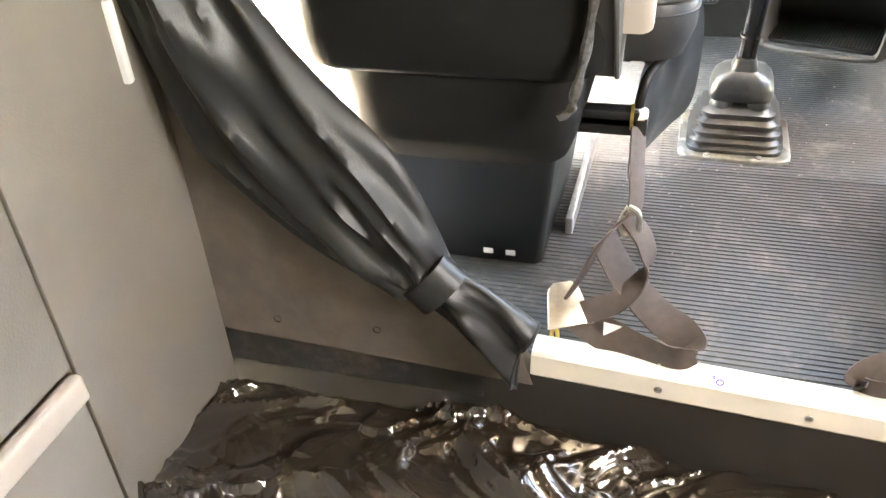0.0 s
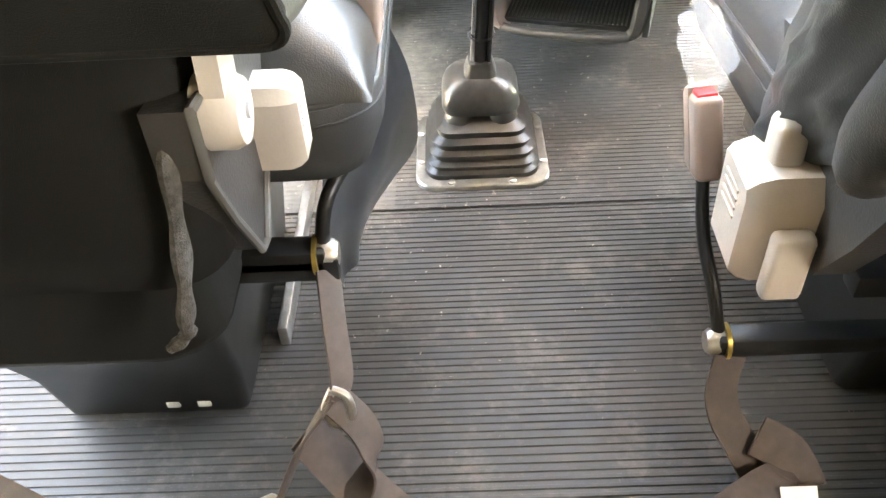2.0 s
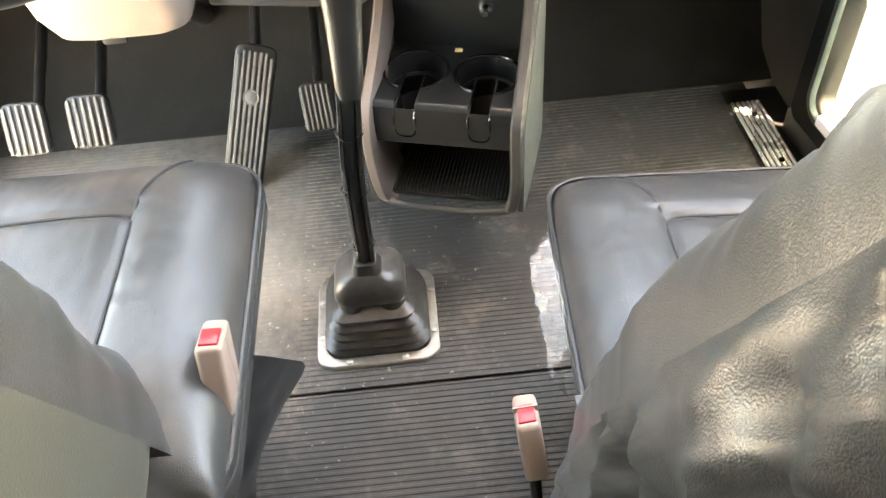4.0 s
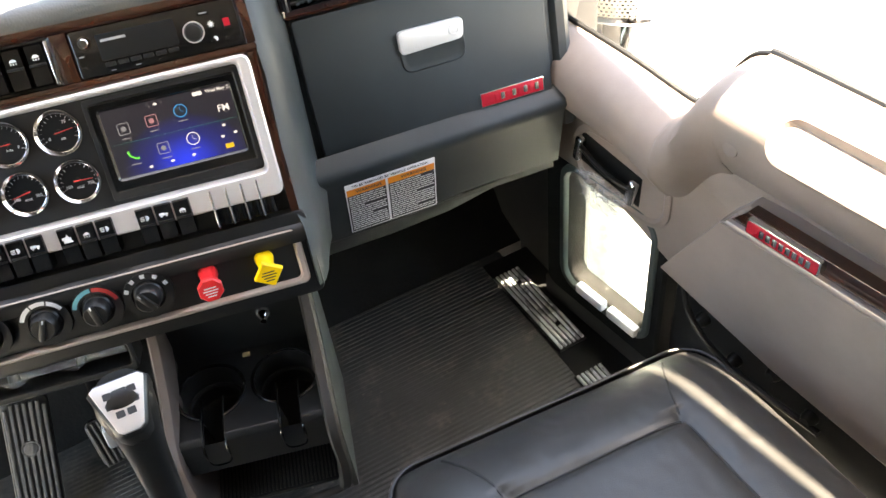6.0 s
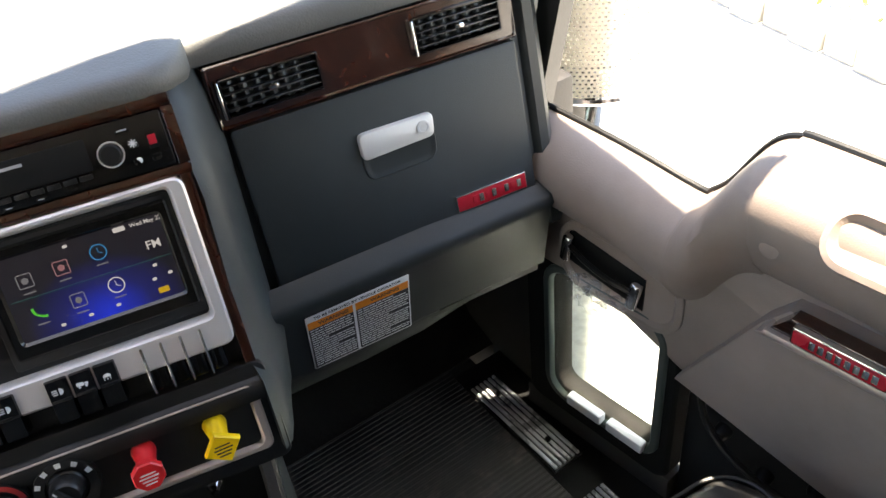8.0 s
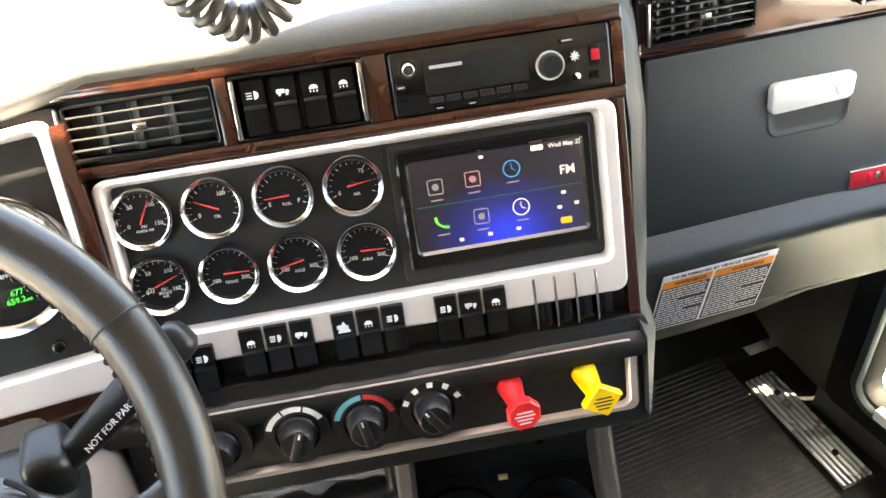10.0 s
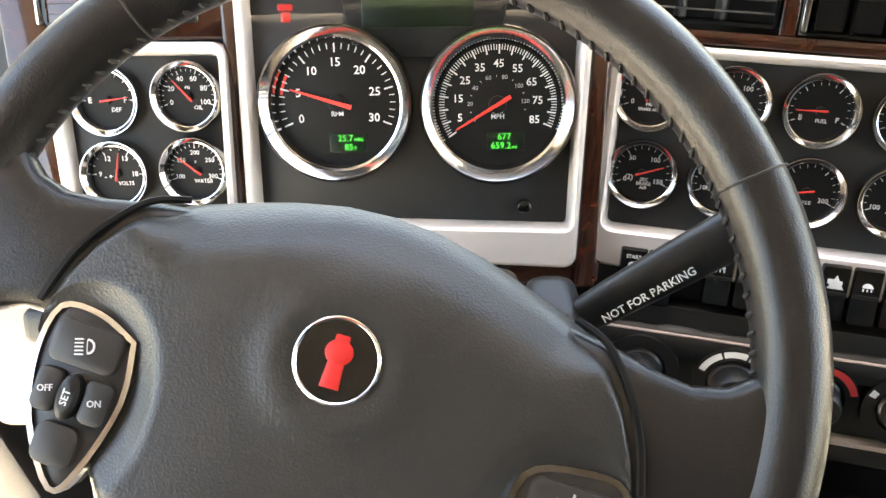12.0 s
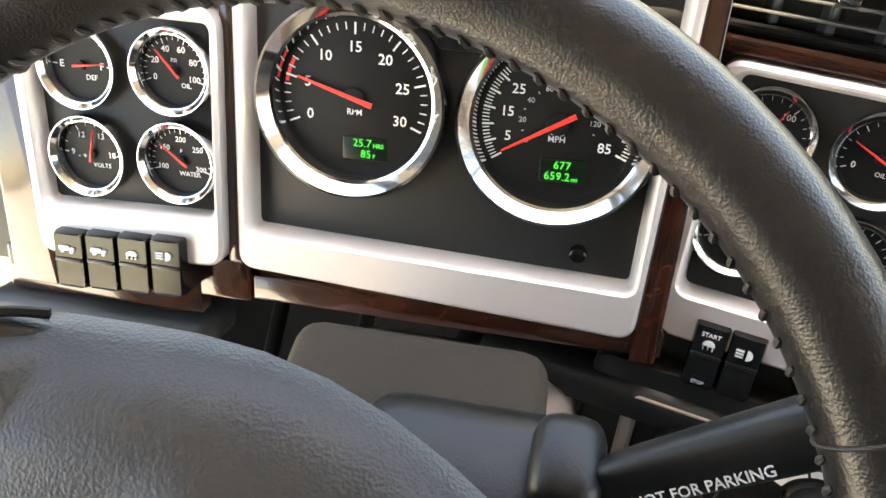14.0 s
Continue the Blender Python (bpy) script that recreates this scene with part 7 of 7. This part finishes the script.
for k in range(4):
    part("fixing", revolve([(0.014, 0), (0.013, 0.012), (0.008, 0.02)], 16, T(0.13 + 0.075 * k, 0.225 - 0.04 * (k % 2), -0.036), cap1=True), BLACK, dr)
part("cable", tube(smooth_path([(0.085, 0.31, -0.02), (0.11, 0.24, -0.015), (0.17, 0.20, -0.012), (0.25, 0.175, -0.02), (0.38, 0.18, -0.02)], 6), 0.006, 8), BLACK, dr)
# armrest panel with its badge strip
arm = [(0.176, 0.530), (0.208, 0.570), (0.250, 0.573), (0.80, 0.570), (0.80, 0.25), (0.30, 0.30), (0.070, 0.345)]
slab(arm, -0.01, 0.028, TAUPE, "armrest_panel", "taupe armrest panel")
slab([(0.182, 0.534), (0.192, 0.546), (0.80, 0.549), (0.80, 0.534)], 0.026, 0.050, CHAMP, "trim_bar", "pale metal trim bar", 0.004)
slab([(0.198, 0.549), (0.220, 0.578), (0.80, 0.581), (0.80, 0.551)], 0.026, 0.046, WOOD, "wood_strip", "burl wood strip", 0.002)
b = part("badge", plate(rr(0.226, 0.5515, 0.340, 0.5765, 0.004), 0.044, 0.0545, 0.0015), CHROME, dr, "red badge")
part("enamel", plate(rr(0.2285, 0.5540, 0.3375, 0.5740, 0.003), 0.0540, 0.0555, 0.0003), BADGE, b)
for k in range(8):
    part("mark", plate(rr(0.249 + 0.0102 * k, 0.5580, 0.2560 + 0.0102 * k, 0.5700, 0.0008), 0.055, 0.0566, 0.0002), CHROME, b)
# door handle pod
pod = rr(-0.165, 0.385, 0.058, 0.515, 0.050, 7)
part("handle_pod", loft([at_z(pod, -0.002), at_z(pod, 0.004), at_z(inset(pod, 0.004), 0.006), at_z(inset(pod, 0.010), 0.006), at_z(inset(pod, 0.016), 0.001)]), TAUPE, dr, smooth=30)
part("handle_cup", plate([(-0.152, 0.432), (-0.008, 0.410), (-0.006, 0.470), (-0.148, 0.492)], 0.000, 0.0035, 0.001), DIAL, dr)
part("handle", tube(smooth_path([(-0.140, 0.470, 0.012), (-0.10, 0.462, 0.020), (-0.06, 0.454, 0.021), (-0.022, 0.446, 0.014)], 6), 0.007, 10, squash=0.6), BLACK, dr, "black inside handle")
for u, v, w in ((-0.143, 0.462, 0.010), (-0.018, 0.440, 0.014)):
    part("handle_bracket", rbox(-0.009, -0.026, 0, 0.009, 0.026, 0.016, 0.006, 3, m=T(u, v, 0.003) @ RZ(-9)), CHROME, dr, "chrome handle bracket")
part("handle_film", sheet(40, 26, lambda s, t: Vector((-0.120 + 0.105 * s + 0.010 * math.sin(7 * t), 0.385 + 0.065 * t - 0.018 * s + 0.010 * noise.noise(Vector((5 * s, 4 * t, 1))), 0.018 + 0.016 * (1 - 2 * abs(noise.noise(Vector((6 * s, 6 * t, 3)))))))), WRAP, dr, "torn clear film", smooth=50)
pull = rr(0.240, -0.030, 0.460, 0.030, 0.026, 6)
part("pull_cup", loft([at_z(inset(pull, -0.006), -0.012), at_z(inset(pull, -0.004), 0.004), at_z(inset(pull, 0.003), 0.006), at_z(inset(pull, 0.008), 0.001), at_z(inset(pull, 0.013), -0.004)], False, True, m=T(0, 0.722, 0.056) @ RX(-42)), TAUPE, dr, "recessed grab pocket", smooth=50)
for u, v, w in ((0.184, 0.668, 0.033), (0.425, 0.610, 0.006)):
    part("screw_cover", revolve([(0.012, 0.022), (0.0115, 0.026), (0.009, 0.0265)], 20, T(u, v, w), cap1=True), TAUPE, dr)
# window frame above
part("frame_post", loft([[(u + du, v, w) for du, w in ((-0.018, -0.05), (0.018, -0.05), (0.018, -0.02), (-0.018, -0.02))] for u, v in ((-0.250, 0.62), (-0.16, 1.0), (-0.02, 1.42))]), BLACK, dr)
# Unseen top rail, skewed inwards so its shadow parts the seat's sun strips.
part("frame_top", loft([[(u, v, w + dw) for v, dw in ((1.40, 0), (1.44, 0), (1.44, -0.050), (1.40, -0.050))] for u, w in ((-0.03, 0.004), (0.80, 0.102))]), BLACK, dr)
part("frame_rear", rbox(0.76, 0.74, -0.05, 0.80, 1.42, -0.02, 0.006), BLACK, dr)

# scuff plates by the sill of that door
for k, (y0, y1, x) in enumerate(((0.197, 0.450, 0.787), (-0.05, 0.130, 0.777))):
    sp = thing("scuff_plate", Matrix.Translation((x - 0.004, y0, -0.003)) @ RZ(1.5), "ribbed aluminium scuff plate on the door sill", "scuff plate", group="scuff plates")
    L = y1 - y0
    part("plate", rbox(-0.033, 0, 0, 0.033, L, 0.006, 0.002), BLACK, sp)
    for q in range(6):
        part("ridge", rbox(-0.0300 + 0.0105 * q, 0.004, 0.004, -0.0235 + 0.0105 * q, L - 0.004, 0.0105, 0.0015), TREAD, sp)
    for yy in (0.06, L - 0.05):
        part("screw", revolve([(0.006, 0.010), (0.0055, 0.0135), (0.002, 0.014)], 12, T(0.003, yy), cap1=True), BLACK, sp)
solo("door_sill", rbox(0.742, -0.70, -0.05, 0.90, 0.50, -0.003, 0.003), BLACK, "black door sill", "sill", kind="structure")

# ---- driver door, swung open ----
HINGE = Matrix.Translation((-0.90, 0.52, 0))
dl = thing("driver_door", HINGE @ RZ(-68) @ HINGE.inverted() @ DOOR_L, "open taupe driver door with a dark window frame", "door")


def slab_l(outline, z0, z1, mt, name, label="", bevel=0.006):
    area = sum(outline[i - 1][0] * outline[i][1] - outline[i][0] * outline[i - 1][1] for i in range(len(outline)))
    return part(name, plate(outline if area > 0 else outline[::-1], z0, z1, bevel), mt, dl, label)


line = [(-0.80, 0.70), (-0.30, 0.71), (-0.12, 0.69), (0.02, 0.62), (0.20, 0.605), (0.42, 0.62)]
slab_l(line + [(0.42, 0.42), (0.30, 0.36), (-0.80, 0.34)], -0.045, 0.0, TAUPE, "upper_card", "taupe moulded door card")
slab_l([(-0.80, 0.335), (0.05, 0.355), (0.05, 0.02), (-0.80, 0.02)], -0.06, -0.03, DARKPL, "lower_panel")
part("window_shelf", loft([[(u, v, -0.045), (u, v + 0.006, -0.035), (u, v, 0.0), (u, v - 0.03, 0.024), (u, v - 0.08, 0.02), (u, v - 0.1, -0.002)] for u, v in line], closed=False), TAUPE, dl, smooth=60)
part("frame_post", loft([[(u + du, v, w) for du, w in ((-0.02, -0.05), (0.02, -0.05), (0.02, -0.015), (-0.02, -0.015))] for u, v in ((0.44, 0.58), (0.36, 1.0), (0.22, 1.42))]), BLACK, dl, "black window post")
part("vent_post", loft([[(u + du, v, w) for du, w in ((-0.010, -0.045), (0.010, -0.045), (0.010, -0.02), (-0.010, -0.02))] for u, v in ((0.34, 0.60), (0.20, 1.42))]), BLACK, dl, "black vent window post")
part("frame_top", rbox(-0.80, 1.40, -0.05, 0.24, 1.44, -0.02, 0.006), BLACK, dl)
part("frame_rear", rbox(-0.80, 0.68, -0.05, -0.76, 1.42, -0.02, 0.006), BLACK, dl)
fl = rr(0.08, 0.06, 0.34, 0.38, 0.03, 6)
part("lower_frame", surround(rr(0.04, 0.02, 0.42, 0.42, 0.03, 6), fl, -0.05, -0.004, 0.04), DARKPL, dl)
part("armrest_panel", rbox(-0.70, 0.33, 0.0, -0.02, 0.50, 0.055, 0.02, 3), TAUPE, dl)
solo("dash_end_panel", rbox(-0.86, 0.36, 0.30, -0.665, 0.50, 0.790, 0.02, 3), TAUPE, "taupe dash end panel beside the driver door", "panel", kind="structure")

solo("door_sill_left", rbox(-0.90, -0.70, -0.05, -0.79, 0.50, -0.003, 0.003), TREAD, "bright door sill on the driver's side", "sill", kind="structure")

# ---- outside ----
solo("ground", rbox(-60, -60, -1.35, 60, 60, -1.30, 0), CONC, "pale concrete yard", "ground", kind="structure")


SHIELD = mat("perforated_shield", (0.78, 0.74, 0.62), 0.38, 0.5, var=0.06, bump=0)


def mirror(x, y, z, s):
    """A round air cleaner head with a perforated bright shield round it, on a tube arm."""
    ob = thing("air_cleaner", (x, y, z), "bright round air cleaner with a perforated metal shield", "air cleaner", group="air cleaners beside the cab")
    r, n, rows = 0.178, 110, 26
    bm = bmesh.new()
    for j in range(rows):
        for k in range(n):
            a0, a1 = [math.pi * 2 * (k + q + 0.5 * (j % 2)) / n for q in (0, 1)]
            z0, z1 = -0.10 + 0.2 * j / rows, -0.10 + 0.2 * (j + 1) / rows
            am, zm = (a0 + a1) / 2, (z0 + z1) / 2
            ha, hz = (a1 - a0) * 0.24, (z1 - z0) * 0.24
            out = [bm.verts.new((r * math.cos(a), r * math.sin(a), zz)) for a, zz in ((a0, z0), (a1, z0), (a1, z1), (a0, z1))]
            hole = [bm.verts.new((r * math.cos(am + p * ha), r * math.sin(am + p * ha), zm + q * hz)) for p, q in ((-1, -1), (1, -1), (1, 1), (-1, 1))]
            for i in range(4):
                bm.faces.new((out[i], out[(i + 1) % 4], hole[(i + 1) % 4], hole[i]))
    part("shield", bm, SHIELD, ob, "perforated bright metal shield", smooth=60)
    part("canister", revolve([(0.090, -0.30), (0.095, -0.28), (0.095, -0.10), (0.118, -0.08), (0.118, 0.30), (0.110, 0.34)], 40, cap0=True, cap1=True), CHROME, ob, "polished canister", smooth=40)
    for zz in (-0.11, 0.105):
        part("band", revolve([(0.179, zz - 0.006), (0.182, zz), (0.179, zz + 0.006), (0.175, zz)], 60), CHROME, ob)
    part("stand", revolve([(0.07, -1.9 - z + 0.57), (0.07, -0.30)], 24, cap0=True), STEEL, ob)
    part("bracket", rbox(min(-s * 0.20, -s * 0.09), -0.02, -0.28, max(-s * 0.20, -s * 0.09), 0.02, -0.24, 0.004), STEEL, ob)
    return ob


mirror(1.19, 0.60, 0.62, 1)
mirror(-1.24, 0.85, 0.57, -1)
wall = thing("kerb_wall", (4.6, 2.0, -1.3), "low wall of pale kerb stones beside the yard", "wall", world=True)
for k in range(44):
    y = -4.2 + 0.26 * k
    part("stone", rbox(4.27 + 0.03 * math.sin(3 * k), y, -1.31, 4.60, y + 0.25, -1.12 + 0.015 * math.sin(5 * k), 0.03, 2, m=Matrix.Rotation(radians(-8), 4, "Z")), STONE, wall)
rnd = random.Random(4)
hb = bmesh.new()
for k in range(5200):
    c = Vector((4.85 + rnd.random() * 1.7, -4.5 + rnd.random() * 11, -1.15 + rnd.random() ** 1.4 * 0.75))
    d = Vector((rnd.uniform(-1, 1), rnd.uniform(-1, 1), rnd.uniform(-0.4, 1))).normalized()
    q = d.orthogonal().normalized() * rnd.uniform(0.012, 0.03)
    l = d * rnd.uniform(0.04, 0.11)
    hb.faces.new([hb.verts.new(p) for p in (c, c + l * 0.5 + q, c + l, c + l * 0.5 - q)])
hedge = solo("hedge", hb, LEAF, "yellow-green hedge behind the kerb stones", "hedge", kind="stuff", smooth=0)
hood = thing("truck_hood", (0, 1.7, -1.3), "pale painted truck hood ahead of the windscreen", "hood", world=True)
part("shell", loft([[(x * (1 - 0.06 * k), y, z - 0.03 * k) for x, z in ((-0.92, -0.3), (-0.92, 0.35), (-0.80, 0.62), (-0.3, 0.72), (0.3, 0.72), (0.80, 0.62), (0.92, 0.35), (0.92, -0.3))] for k, y in enumerate((0.95, 1.6, 2.4))]), TRUCK, hood, smooth=40)
for s in (-1, 1):
    wm = Matrix.Translation((s * 0.98, 2.0, -0.80)) @ RY(90)
    ty = part("tyre", revolve([(0.30, -0.13), (0.46, -0.13), (0.50, -0.10), (0.50, 0.10), (0.46, 0.13), (0.30, 0.13)], 40, wm), BLACK, hood, smooth=40)
    part("rim", revolve([(0.30, -0.10), (0.28, -0.02), (0.10, 0.02)], 32, wm, cap1=True), CHROME, ty)
